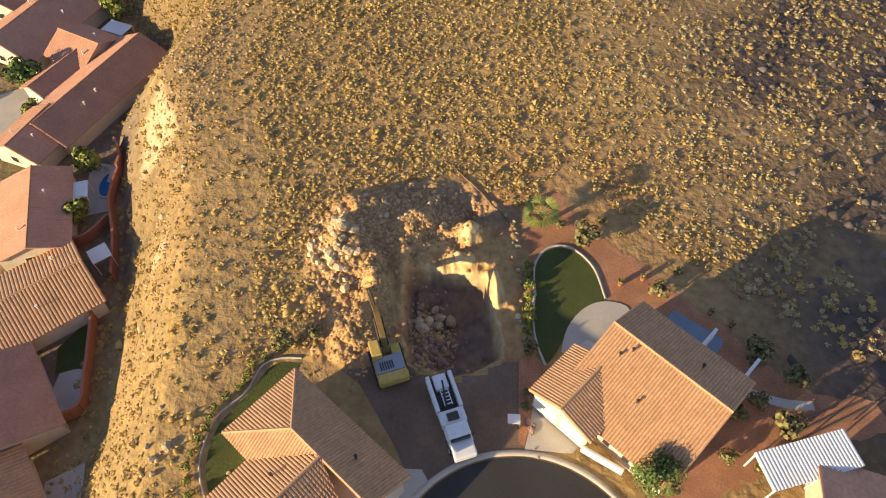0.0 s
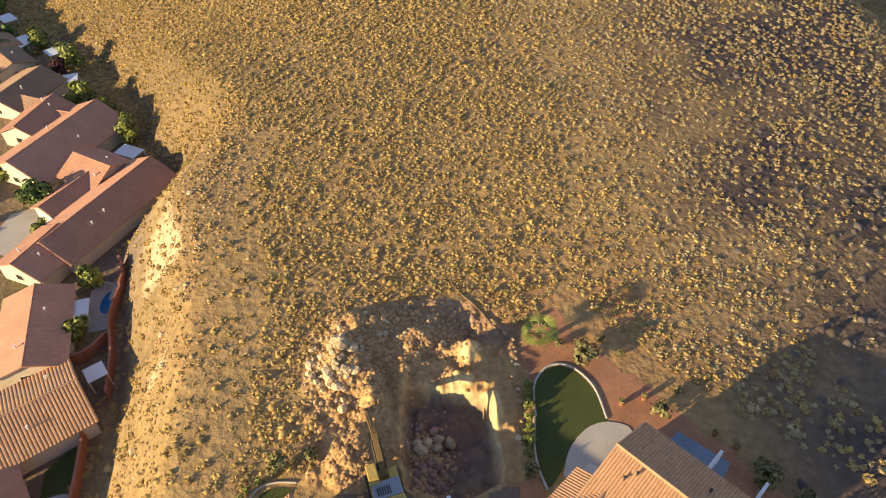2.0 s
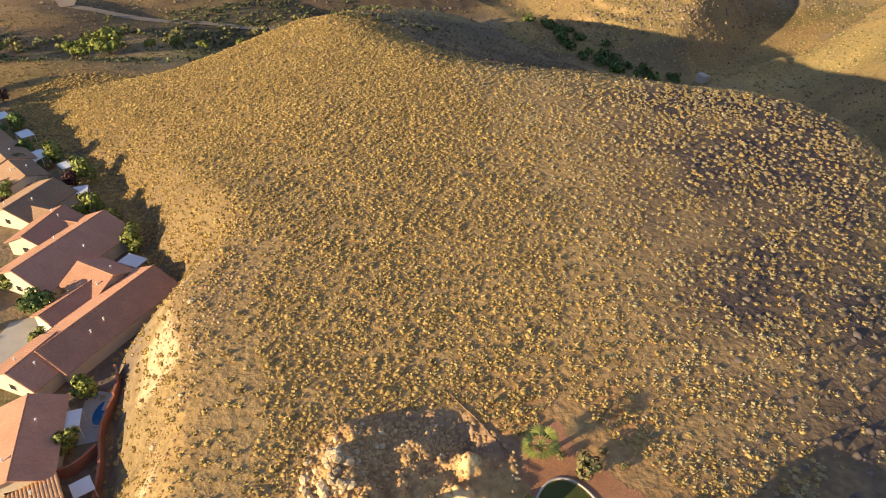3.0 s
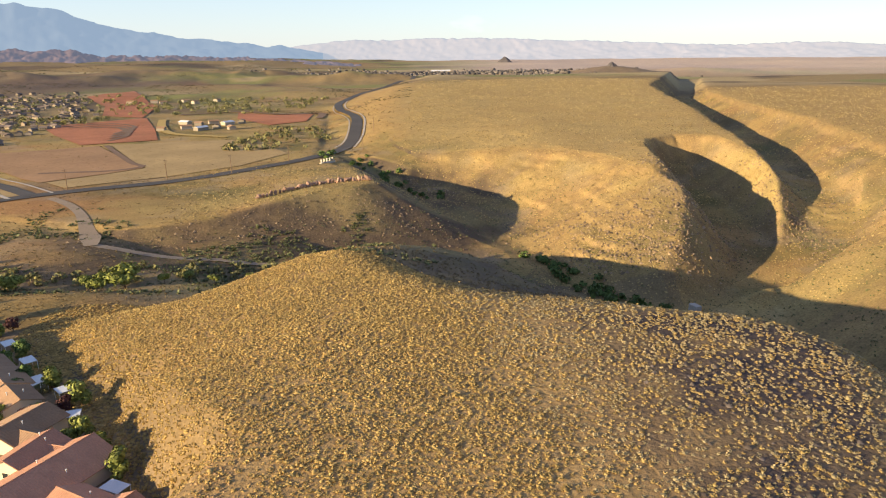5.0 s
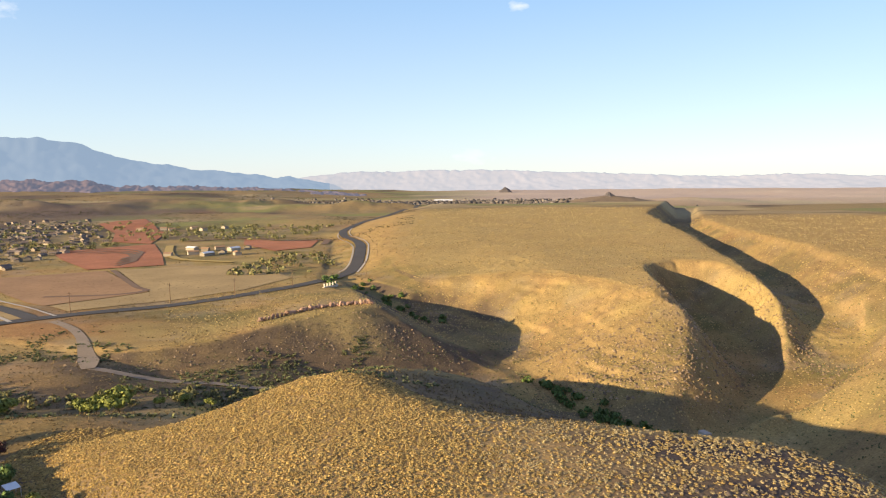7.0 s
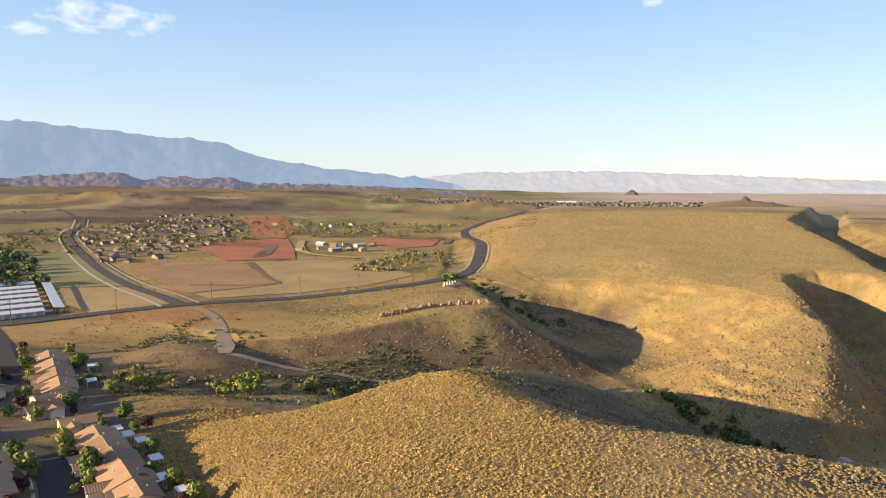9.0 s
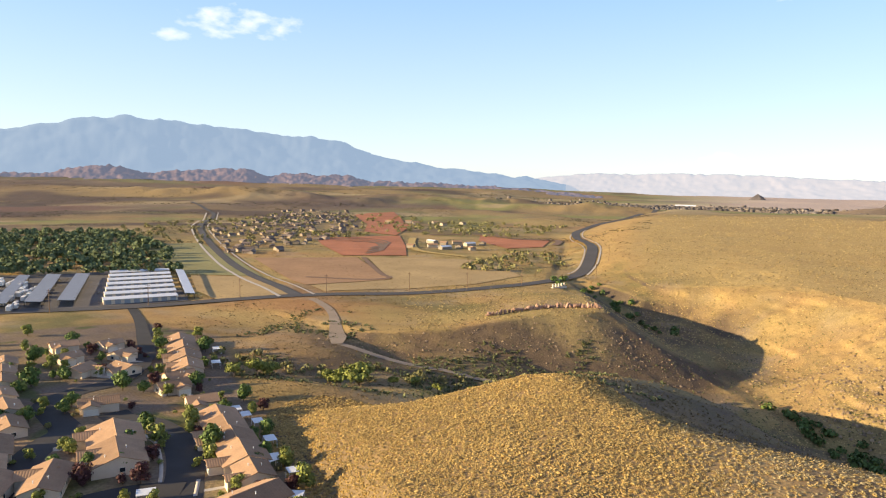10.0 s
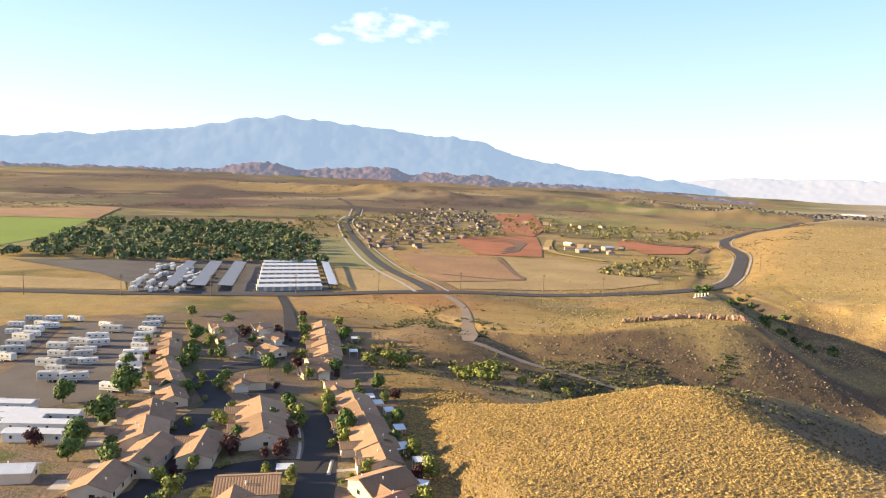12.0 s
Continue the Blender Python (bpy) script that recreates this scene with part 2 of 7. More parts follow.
def shape_of_land(x, y):
    """Height of the bare land in metres; the street on the near mesa is 0."""
    x, y = np.asarray(x, float), np.asarray(y, float)
    total, weight = 0.0, 0.0
    for px, py, pz in FLOOR:
        w = 1.0 / ((x - px) ** 2 + (y - py) ** 2 + 200.0) ** 1.6
        total, weight = total + w * pz, weight + w
    z = total / weight + 0.35 * rough(x, y, 40, 3)
    r = np.hypot(x, y)
    far = step(900, 2500, r)
    z = z + far * 11.0 * rough(x, y, 420, 5) + step(700, 1200, r) * step(200, -300, x) * 5 * rough(x, y, 150, 6)
    # bench above the wash
    d = outside(x, y, BENCH) + 4 * rough(x, y, 30, 9)
    z = higher(z, -21.0 + 6.5 * step(-140, -50, x) * step(500, 400, y) + 0.4 * rough(x, y, 60, 4) - 0.46 * soft(d, 2), 1.5)
    z = z + 14 * step(2600, 4900, r) + 44 * step(1300, 3400, r) * step(0, 0.4, -x / (r + 1))
    # rolling hills on the plain, gullied
    for px, py, sx, sy, h in HILLS:
        q = np.exp(-((x - px) / sx) ** 2 - ((y - py) / sy) ** 2)
        z = z + h * q * (1 + 0.45 * rough(x, y, 90, 63)) - 0.5 * h * q * np.abs(rough(x, y, 150, 64))
    # far mesa and the land east of the canyon
    wiggle = 4 * rough(x, y, 42, 15) + 1.2 * rough(x, y, 13, 16)
    d = outside(x, y, FAR_MESA) + 3 * rough(x, y, 60, 11) + 0.7 * rough(x, y, 14, 18)
    top = -9.0 + 14.0 * step(450, 1250, y) + 2.0 * rough(x, y, 160, 12) + 2.0 * step(150, 600, x) + 0.9 * rough(x, y, 35, 18) - 9.0 * step(100, 0, x) * step(760, 480, y)
    top = top + 3.0 * np.exp(-((x - 148) / 30) ** 2 - ((y - 450) / 50) ** 2) - 7.0 * np.exp(-((x - 214) / 22) ** 2 - ((y - 445) / 45) ** 2)
    west = step(20, -60, x)
    flank = step(128, 140, x)
    z = higher(z, top - (0.47 - 0.22 * west + 0.45 * flank) * soft(d, 7 + 12 * west - 3 * flank) - 2.5 * step(0.5, 5, d) * (1 - west), 2.5)
    d = outside(x, y, NORTH_EAST) + wiggle
    z = higher(z, -8.0 + 3.0 * step(300, 800, x) + 2.0 * rough(x, y, 160, 12) - 0.55 * soft(d, 6) - 2.5 * step(1, 5, d), 3.0)
    d = outside(x, y, EAST_MESA) + 4 * rough(x, y, 60, 13)
    z = higher(z, 1.0 - 0.68 * soft(d, 10) + 2 * rough(x, y, 120, 14), 3.0)
    # spurs that run down to the creek
    for spur, fall in SPURS:
        east = 0.55 if spur[0][0] == 126 else 0.0
        for (ax, ay, az), (bx, by, bz) in zip(spur, spur[1:]):
            ex, ey = bx - ax, by - ay
            k = np.clip(((x - ax) * ex + (y - ay) * ey) / (ex * ex + ey * ey), 0, 1)
            off = np.hypot(x - ax - k * ex, y - ay - k * ey) + 1.5 * rough(x, y, 22, 17)
            side = step(0, 400, ex * (y - ay) - ey * (x - ax))
            z = higher(z, az + (bz - az) * k - (fall + east * side) * soft(off, 4) + 1.5, 2.0)
    # canyon cut by the creek, its gulch and its side arm
    for line, wide, bank in ((CREEK, 6 + 9 * step(140, 165, x) * step(290, 250, x), 0.55 + 0.45 * step(75, 110, x)), (FLAT, 15, 0.6), (GULCH, 14, 1.25), (SIDE_ARM, 6, 0.62)):
        near, bed = np.full(np.shape(x), 1e18), np.zeros(np.shape(x))
        for (ax, ay, az), (bx, by, bz) in zip(line, line[1:]):
            ex, ey = bx - ax, by - ay
            k = np.clip(((x - ax) * ex + (y - ay) * ey) / (ex * ex + ey * ey), 0, 1)
            off = (x - ax - k * ex) ** 2 + (y - ay - k * ey) ** 2
            bed = np.where(off < near, az + (bz - az) * k, bed)
            near = np.minimum(near, off)
        off = np.sqrt(near)
        wall = bed + bank * soft(off + wiggle * np.clip(off / 30, 0.15, 1) - wide, 4)
        z = np.where((x > -90) & (y > 230), -higher(-z, -wall, 2.5), z)
    # rock ledges step down the canyon sides
    tilt = z + 0.02 * x + 1.5 * rough(x, y, 50, 66)
    bed = np.floor(tilt / 5.5) * 5.5
    up = (tilt - bed) / 5.5
    crag = np.clip(-0.05 + 0.9 * rough(x, y, 40, 19), 0, 0.5) * (x > 30) * step(285, 310, y) * (z > -46) * (z < -9)
    z = z + 0.7 * rough(x, y, 7, 72) * step(20, 60, x) * step(290, 320, y) * (z < -11) * (z > -52)
    z = z + crag * 5.5 * (step(0.30, 0.62, up) - up) + step(0.1, 0.4, crag) * 0.7 * rough(x, y, 5, 67)
    # near mesa
    d = outside(x, y, NEAR_MESA) + 1.6 * rough(x, y, 14, 21) + 1.5 * rough(x, y, 40, 22)
    top = 0.3 * rough(x, y, 25, 23) * step(45, 60, y) + 0.6 * step(50, 75, y)
    top = top - 0.19 * step(85, 130, y) * np.minimum(soft(-x - 28, 22), 95)
    top = top - 4.0 * step(120, 215, y)
    top = top - soft(x - 42, 26) * (0.11 + 0.02 * step(70, 30, y))
    cliff = step(10, -5, x) * step(150, 112, y)
    steep = 0.52 + 0.73 * cliff
    # the north-east flank falls gently at first, then steeply to the creek
    flank = step(-48, -28, x) * step(75, 40, x) * step(150, 170, y + 0.3 * x)
    fall = soft(d, 4.5 - 3.0 * cliff)
    z = higher(z, top - steep * fall + flank * 0.25 * np.minimum(fall, 62), 1.2)
    # the building pit
    d = outside(x, y, PIT) + 0.5 * rough(x, y, 2.5, 24)
    z = z - 2.6 * step(0.5, -0.9, d) - 0.5 * step(-1, -3, d)
    # spoil heaps round it
    for px, py, sx, sy, h in ((-10.0, 43.5, 2.0, 3.2, 2.2), (-8.0, 48.2, 2.6, 1.5, 1.7), (-3.2, 46.2, 1.8, 1.3, 1.2), (2.7, 44.3, 1.5, 1.1, 1.7), (-8.4, 32.2, 1.7, 2.2, 1.8), (-7.0, 38.0, 1.2, 3.2, 1.9), (-4.0, 40.6, 0.7, 2.6, 1.0),
                           (5.1, 37.4, 0.55, 2.0, 2.0), (2.4, 40.9, 2.4, 0.6, 1.5), (-2.6, 36.8, 0.6, 2.2, 0.9)):
        z = z + h * np.exp(-((x - px) / sx) ** 2 - ((y - py) / sy) ** 2) * (1 + 0.8 * rough(x, y, 2.0, 25))
    z = z - 1.1 * np.exp(-((x - 3.0) / 3.6) ** 2 - ((y - 47.6) / 2.2) ** 2)
    # trampled and dug soil is lumpy
    dug = step(1.5, -1.0, outside(x, y, DIG))
    z = z + dug * (0.62 * rough(x, y, 1.7, 26) + 0.30 * rough(x, y, 0.7, 28, 2) + 0.45 * np.abs(rough(x, y, 4.0, 27))) * step(28.5, 30.5, y)
    return z


GRASS, SOIL, PALE, BASALT = np.array((0.43, 0.30, 0.118)), np.array((0.35, 0.228, 0.10)), np.array((0.29, 0.21, 0.105)), np.array((0.115, 0.088, 0.066))
REDDIRT, SCRUB, DUST = np.array((0.36, 0.145, 0.07)), np.array((0.13, 0.135, 0.055)), np.array((0.33, 0.27, 0.20))


def blend(a, b, w):
    return a + (b - a) * np.asarray(w)[:, None]


HOMES_ZONE = [(-38, -60), (-40, 60), (-43, 92), (-58, 116), (-84, 146), (-110, 172), (-135, 190), (-165, 226), (-210, 275), (-262, 280), (-300, 215), (-330, 170), (-260, 110), (-200, 60), (-160, -60)]


def cover(x, y, z, slope):
    """What the land is covered with: dry grass, soil, basalt scree, red dirt and scrub; some light, shade and haze is
    put into the colours.
    """
    r = np.hypot(x, y)
    c = np.tile(GRASS, (len(x), 1))
    c = blend(c, SOIL, np.clip(0.5 + 0.9 * rough(x, y, 9, 31), 0, 1) * 0.8)
    mesa = step(6, -6, outside(x, y, NEAR_MESA))
    c = blend(c, np.array((0.40, 0.265, 0.12)), mesa * 0.75)
    valley = step(-11, -17, z) * (1 - mesa)
    c = blend(c, SCRUB, valley * np.clip(0.35 + 1.3 * rough(x, y, 30, 32), 0, 1) * 0.75)
    c = blend(c, REDDIRT, valley * np.clip(0.05 + 1.2 * rough(x, y, 120, 33), 0, 1) * 0.55)
    c = blend(c, DUST, valley * np.clip(-0.1 + 1.4 * rough(x, y, 22, 39), 0, 1) * 0.6)
    c = blend(c, BASALT, step(0.20, 0.40, slope) * np.clip(0.7 + 0.9 * rough(x, y, 16, 34), 0, 1) * (y > 0) * (r > 60) * step(80, 20, x) * (1 - 0.7 * mesa))
    c = blend(c, np.array((0.20, 0.142, 0.078)), step(0.2, 0.45, slope) * np.clip(0.65 + 0.7 * rough(x, y, 5, 40), 0, 1) * step(20, 80, x) * (y > 0) * (r > 60) * 0.72)
    c = blend(c, np.array((0.44, 0.30, 0.15)), step(0.75, 1.2, slope) * np.clip(0.4 + 1.2 * rough(x, y, 14, 68), 0, 1) * (y > 260) * (x > -40) * (r < 1200) * 0.6)
    # sun-facing bank from y = 84 on, darkened in the colour as if shaded
    c = blend(c, np.array((0.21, 0.15, 0.08)), step(0.35, 0.8, slope) * (x < -20) * step(84, 90, y) * step(170, 140, y) * 0.8)
    c = blend(c, np.array((0.40, 0.205, 0.09)), np.exp(-((x - 15) / 13) ** 2 - ((y - 49) / 9) ** 2) * np.clip(0.5 + 1.3 * rough(x, y, 5, 52), 0, 1))
    c = blend(c, PALE, step(0.5, 1.0, slope) * (x < -20) * step(90, 84, y) * np.clip(0.8 + 0.6 * rough(x, y, 8, 36), 0, 1) * (r < 140))
    c = blend(c, np.array((0.56, 0.46, 0.30)), 0.8 * step(0.5, 1.0, slope) * (x < -20) * step(90, 84, y) * step(0.25, 0.6, rough(x, y, 9, 42)) * (r < 140))
    homes = step(3, -3, outside(x, y, HOMES_ZONE))
    c = blend(c, np.array((0.20, 0.152, 0.115)), homes * np.clip(0.8 + 0.6 * rough(x, y, 12, 43), 0, 1))
    c = blend(c, np.array((0.10, 0.12, 0.04)), homes * step(0.25, 0.5, rough(x, y, 16, 44)) * 0.8)
    c = blend(c, BASALT * 1.25, step(1, 8, outside(x, y, NEAR_MESA)) * step(-48, -28, x) * (y > 140) * (y < 300) * (x < 110) * np.clip(0.75 + 0.6 * rough(x, y, 8, 71), 0, 1) * 0.85)
    # dark basalt ground to the east, darkened further to stand for shade
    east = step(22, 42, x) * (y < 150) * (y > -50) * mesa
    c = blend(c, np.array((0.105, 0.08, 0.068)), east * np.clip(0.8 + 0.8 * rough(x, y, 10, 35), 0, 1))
    dug = np.maximum(step(1.5, -1.0, outside(x, y, DIG) + 0.8 * rough(x, y, 3, 37)), 0)
    c = blend(c, np.array((0.50, 0.32, 0.14)), dug)
    c = blend(c, np.array((0.36, 0.185, 0.09)), dug * np.clip(0.1 + 1.3 * rough(x, y, 3, 38), 0, 1))
    # steep dug faces east of x = -3, lightened in the colour to look sunlit
    c = blend(c, np.array((0.60, 0.47, 0.25)), dug * step(0.9, 1.7, slope) * step(-3, -1, x))
    # pit floor, then the far side of the dig: darker, greyer brown
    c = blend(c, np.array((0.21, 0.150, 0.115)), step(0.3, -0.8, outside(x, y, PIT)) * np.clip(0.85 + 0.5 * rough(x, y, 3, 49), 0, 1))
    c = blend(c, np.array((0.27, 0.19, 0.14)), dug * step(46.0, 48.5, y + 0.3 * x) * 0.7)
    d = outside(x, y, BENCH)
    c = blend(c, np.array((0.15, 0.108, 0.068)), step(-1, 5, d) * step(95, 60, d) * step(-190, -150, x) * (y < 480) * np.clip(0.75 + 0.7 * rough(x, y, 12, 50), 0, 1) * 0.9)
    hill = step(10, -30, outside(x, y, FAR_MESA)) * step(0.45, 0.25, slope)
    c = blend(c, np.array((0.45, 0.33, 0.137)), hill * np.clip(0.7 + 0.6 * rough(x * 0.4, y, 22, 69), 0, 1) * 0.9)
    c = blend(c, np.array((0.44, 0.335, 0.13)), valley * np.clip(-0.1 + 1.5 * rough(x * 0.6, y, 45, 70), 0, 1) * (r < 1500) * 0.8)
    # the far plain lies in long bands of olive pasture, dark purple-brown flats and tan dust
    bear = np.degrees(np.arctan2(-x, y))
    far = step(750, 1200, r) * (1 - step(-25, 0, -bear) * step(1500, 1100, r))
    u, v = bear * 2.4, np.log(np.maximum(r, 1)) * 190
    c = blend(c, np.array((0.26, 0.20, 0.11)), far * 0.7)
    c = blend(c, np.array((0.105, 0.08, 0.068)), far * step(0.0, 0.35, rough(u, v, 24, 45)) * 0.9)
    c = blend(c, np.array((0.23, 0.235, 0.09)), far * step(0.05, 0.4, rough(u, v, 20, 46)) * 0.9)
    c = blend(c, np.array((0.42, 0.33, 0.18)), far * step(0.1, 0.4, rough(u, v, 18, 47)) * 0.9)
    c = blend(c, np.array((0.26, 0.13, 0.09)), far * step(0.25, 0.5, rough(u, v, 30, 48)) * step(0, 20, bear) * 0.8)
    c = blend(c, np.array((0.145, 0.11, 0.092)), step(1350, 1800, r) * step(8, 22, bear) * np.clip(0.55 + 1.2 * rough(u, v, 30, 53), 0, 1) * 0.85)
    # pinkish haze over the far plain to the right, put into the ground colour
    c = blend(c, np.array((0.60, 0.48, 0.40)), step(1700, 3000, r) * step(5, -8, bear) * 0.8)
    return c


def build_ground():
    angles = np.radians(np.concatenate([np.linspace(-70, -36.3, 90), np.linspace(-36, 67, 860), np.linspace(67.4, 76, 20), np.linspace(78, 288, 80)]))
    spans = ((13, 26, 40), (26, 56, 120), (56, 150, 100), (150, 260, 70), (260, 600, 190), (600, 4980, 170))
    radii = np.concatenate([[0.5, 5, 9]] + [a * (b / a) ** (np.arange(n) / n) for a, b, n in spans] + [[4980]])
    a, r = np.meshgrid(angles, radii)
    x, y = (-np.sin(a) * r).ravel(), (np.cos(a) * r).ravel()
    z = shape_of_land(x, y)
    n, m = len(radii), len(angles)
    rise = z.reshape(n, m)
    slope = np.hypot(np.gradient(rise, radii, axis=0), np.gradient(rise, np.unwrap(angles), axis=1) / radii[:, None]).ravel()
    i = np.arange((n - 1) * m).reshape(n - 1, m)
    nxt = (np.arange(m) + 1) % m
    quads = np.stack([i, i[:, nxt], i[:, nxt] + m, i + m], -1).reshape(-1, 4)
    mesh = bpy.data.meshes.new("ground")
    mesh.vertices.add(len(x))
    mesh.vertices.foreach_set("co", np.stack([x, y, z], 1).astype(np.float32).ravel())
    mesh.loops.add(len(quads) * 4)
    mesh.loops.foreach_set("vertex_index", quads.astype(np.int32).ravel()[::1])
    mesh.polygons.add(len(quads))
    mesh.polygons.foreach_set("loop_start", np.arange(0, len(quads) * 4, 4, dtype=np.int32))
    mesh.update(calc_edges=True)
    shades = mesh.color_attributes.new("cover", "FLOAT_COLOR", "POINT")
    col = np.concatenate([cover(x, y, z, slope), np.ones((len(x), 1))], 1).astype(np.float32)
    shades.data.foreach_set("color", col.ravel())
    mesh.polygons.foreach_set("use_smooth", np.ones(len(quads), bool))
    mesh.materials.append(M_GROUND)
    tagged(new("ground", mesh), "dry golden grassland over mesas, canyon and valley floor", "ground", kind="structure")
    return angles, radii, rise


ANGLES, RADII, RISE = build_ground()


def land(x, y):
    """Height of the built ground, read off its rings and spokes."""
    x, y = np.asarray(x, float), np.asarray(y, float)
    a, r = np.arctan2(-x, y), np.hypot(x, y)
    a = np.where(a < ANGLES[0], a + 2 * np.pi, a)
    i = np.clip(np.searchsorted(ANGLES, a) - 1, 0, len(ANGLES) - 2)
    j = np.clip(np.searchsorted(RADII, r) - 1, 0, len(RADII) - 2)
    u = np.clip((a - ANGLES[i]) / (ANGLES[i + 1] - ANGLES[i]), 0, 1)
    v = np.clip((r - RADII[j]) / (RADII[j + 1] - RADII[j]), 0, 1)
    return (RISE[j, i] * (1 - u) + RISE[j, i + 1] * u) * (1 - v) + (RISE[j + 1, i] * (1 - u) + RISE[j + 1, i + 1] * u) * v


def ground_at(x, y):
    return float(land(np.array([x]), np.array([y]))[0])


# ---- building helpers ----
from mathutils.geometry import delaunay_2d_cdt


def from_arrays(name, verts, faces, mat, smooth=False):
    """A mesh from arrays of corners and of faces with one count of corners each."""
    verts, faces = np.asarray(verts, np.float32), np.asarray(faces, np.int32)
    mesh = bpy.data.meshes.new(name)
    k = faces.shape[1]
    mesh.vertices.add(len(verts))
    mesh.vertices.foreach_set("co", verts.ravel())
    mesh.loops.add(faces.size)
    mesh.loops.foreach_set("vertex_index", faces.ravel())
    mesh.polygons.add(len(faces))
    mesh.polygons.foreach_set("loop_start", np.arange(0, faces.size, k, dtype=np.int32))
    mesh.update(calc_edges=True)
    if smooth:
        mesh.polygons.foreach_set("use_smooth", np.ones(len(faces), bool))
    mesh.materials.append(mat)
    return mesh


def scatter(name, verts, faces, spots, sizes, turns, mat, heights=None, jitter=0.0, seed=1):
    """One mesh of many copies of a small shape, each turned, sized and bent a little."""
    rng = np.random.default_rng(seed)
    verts, faces = np.asarray(verts, float), np.asarray(faces)
    n, k = len(spots), len(verts)
    heights = sizes if heights is None else heights
    c, s = np.cos(turns)[:, None], np.sin(turns)[:, None]
    vx, vy, vz = (np.tile(verts[:, j], (n, 1)) for j in range(3))
    if jitter:
        vx, vy, vz = (v + rng.normal(0, jitter, (n, k)) for v in (vx, vy, vz))
    px = (vx * c - vy * s) * sizes[:, None] + spots[:, 0, None]
    py = (vx * s + vy * c) * sizes[:, None] + spots[:, 1, None]
    pz = vz * heights[:, None] + spots[:, 2, None]
    all_verts = np.stack([px, py, pz], -1).reshape(-1, 3)
    all_faces = (faces[None] + (np.arange(n) * k)[:, None, None]).reshape(-1, faces.shape[1])
    return from_arrays(name, all_verts, all_faces, mat)


def part(name, bm, mat, parent=None, label=""):
    """Links a bmesh as one mesh object, under a thing or under a part."""
    mesh = bpy.data.meshes.new(name)
    bm.normal_update()
    bm.to_mesh(mesh)
    bm.free()
    mesh.materials.append(mat)
    ob = new(name, mesh)
    ob.parent = parent
    return tagged(ob, label)


def thing(name, m, label, category, group=""):
    """An empty at the base of a thing, to carry its parts."""
    ob = new(name)
    ob.matrix_basis = m
    return tagged(ob, label, category, group)


def box(bm, x0, x1, y0, y1, z0, z1, bevel=0.0, m=None):
    """A block, its edges rounded where bevel is given."""
    made = bmesh.ops.create_cube(bm, size=1.0)["verts"]
    for v in made:
        v.co = Vector(((x0 + x1) / 2 + v.co.x * (x1 - x0), (y0 + y1) / 2 + v.co.y * (y1 - y0), (z0 + z1) / 2 + v.co.z * (z1 - z0)))
        if m is not None:
            v.co = m @ v.co
    if bevel:
        edges = list({e for v in made for e in v.link_edges})
        bmesh.ops.bevel(bm, geom=edges, offset=bevel, segments=2, affect="EDGES", profile=0.6)
    return bm


def tube(bm, a, b, r0, r1=None, sides=8):
    """A round bar from a to b."""
    a, b = Vector(a), Vector(b)
    turn = (b - a).to_track_quat("Z", "Y").to_matrix().to_4x4()
    bmesh.ops.create_cone(bm, cap_ends=True, segments=sides, radius1=r0, radius2=r0 if r1 is None else r1, depth=(b - a).length, matrix=Matrix.Translation((a + b) / 2) @ turn)
    return bm


def curve_through(points, n=8):
    """A smooth line through the points."""
    pts = [Vector((*p, 0)) for p in points]
    out = []
    for i in range(len(pts) - 1):
        p0, p1, p2, p3 = pts[max(i - 1, 0)], pts[i], pts[i + 1], pts[min(i + 2, len(pts) - 1)]
        for k in range(n):
            t = k / n
            out.append(0.5 * (2 * p1 + (p2 - p0) * t + (2 * p0 - 5 * p1 + 4 * p2 - p3) * t * t + (3 * p1 - p0 - 3 * p2 + p3) * t ** 3))
    out.append(pts[-1])
    return [(p.x, p.y) for p in out]


def heights_for(x, y, lift, level=None):
    if level is not None:
        return np.full(np.shape(x), level + lift)
    return land(x, y) + lift * np.where(np.hypot(x, y) > 150, 0.35, 1.0) + np.maximum(np.hypot(x, y) - 150, 0) * 0.0004


def ribbon(name, line, width, lift, mat, label, category, kind="structure", n=8, across=3, level=None, thick=0.0):
    """A strip of road, wall foot or kerb that lies on the land along a line."""
    pts = np.array(curve_through(line, n))
    way = np.gradient(pts, axis=0)
    way /= np.linalg.norm(way, axis=1, keepdims=True)
    side = np.stack([-way[:, 1], way[:, 0]], 1)
    widths = np.full(len(pts), width) if np.isscalar(width) else np.interp(np.linspace(0, 1, len(pts)), np.linspace(0, 1, len(width)), width)
    offs = np.linspace(-0.5, 0.5, across)
    p = pts[:, None] + side[:, None] * (offs[None, :, None] * widths[:, None, None])
    x, y = p[..., 0].ravel(), p[..., 1].ravel()
    z = heights_for(x, y, lift, level).reshape(len(pts), across)
    if level is None:
        z = np.repeat(z.max(axis=1, keepdims=True), across, 1)
    verts = np.stack([x, y, z.ravel()], 1)
    i = np.arange((len(pts) - 1) * across).reshape(-1, across)[:, :-1].ravel()
    faces = np.stack([i, i + across, i + across + 1, i + 1], 1)
    if thick:
        low = verts.copy()
        low[:, 2] -= thick
        k = len(verts)
        a = np.arange(len(pts) - 1) * across
        b = a + across - 1
        faces = np.concatenate([faces, np.stack([a, a + k, a + across + k, a + across], 1), np.stack([b, b + across, b + across + k, b + k], 1)])
        verts = np.concatenate([verts, low])
    mesh = from_arrays(name, verts, faces, mat)
    return tagged(new(name, mesh), label, category, kind=kind)


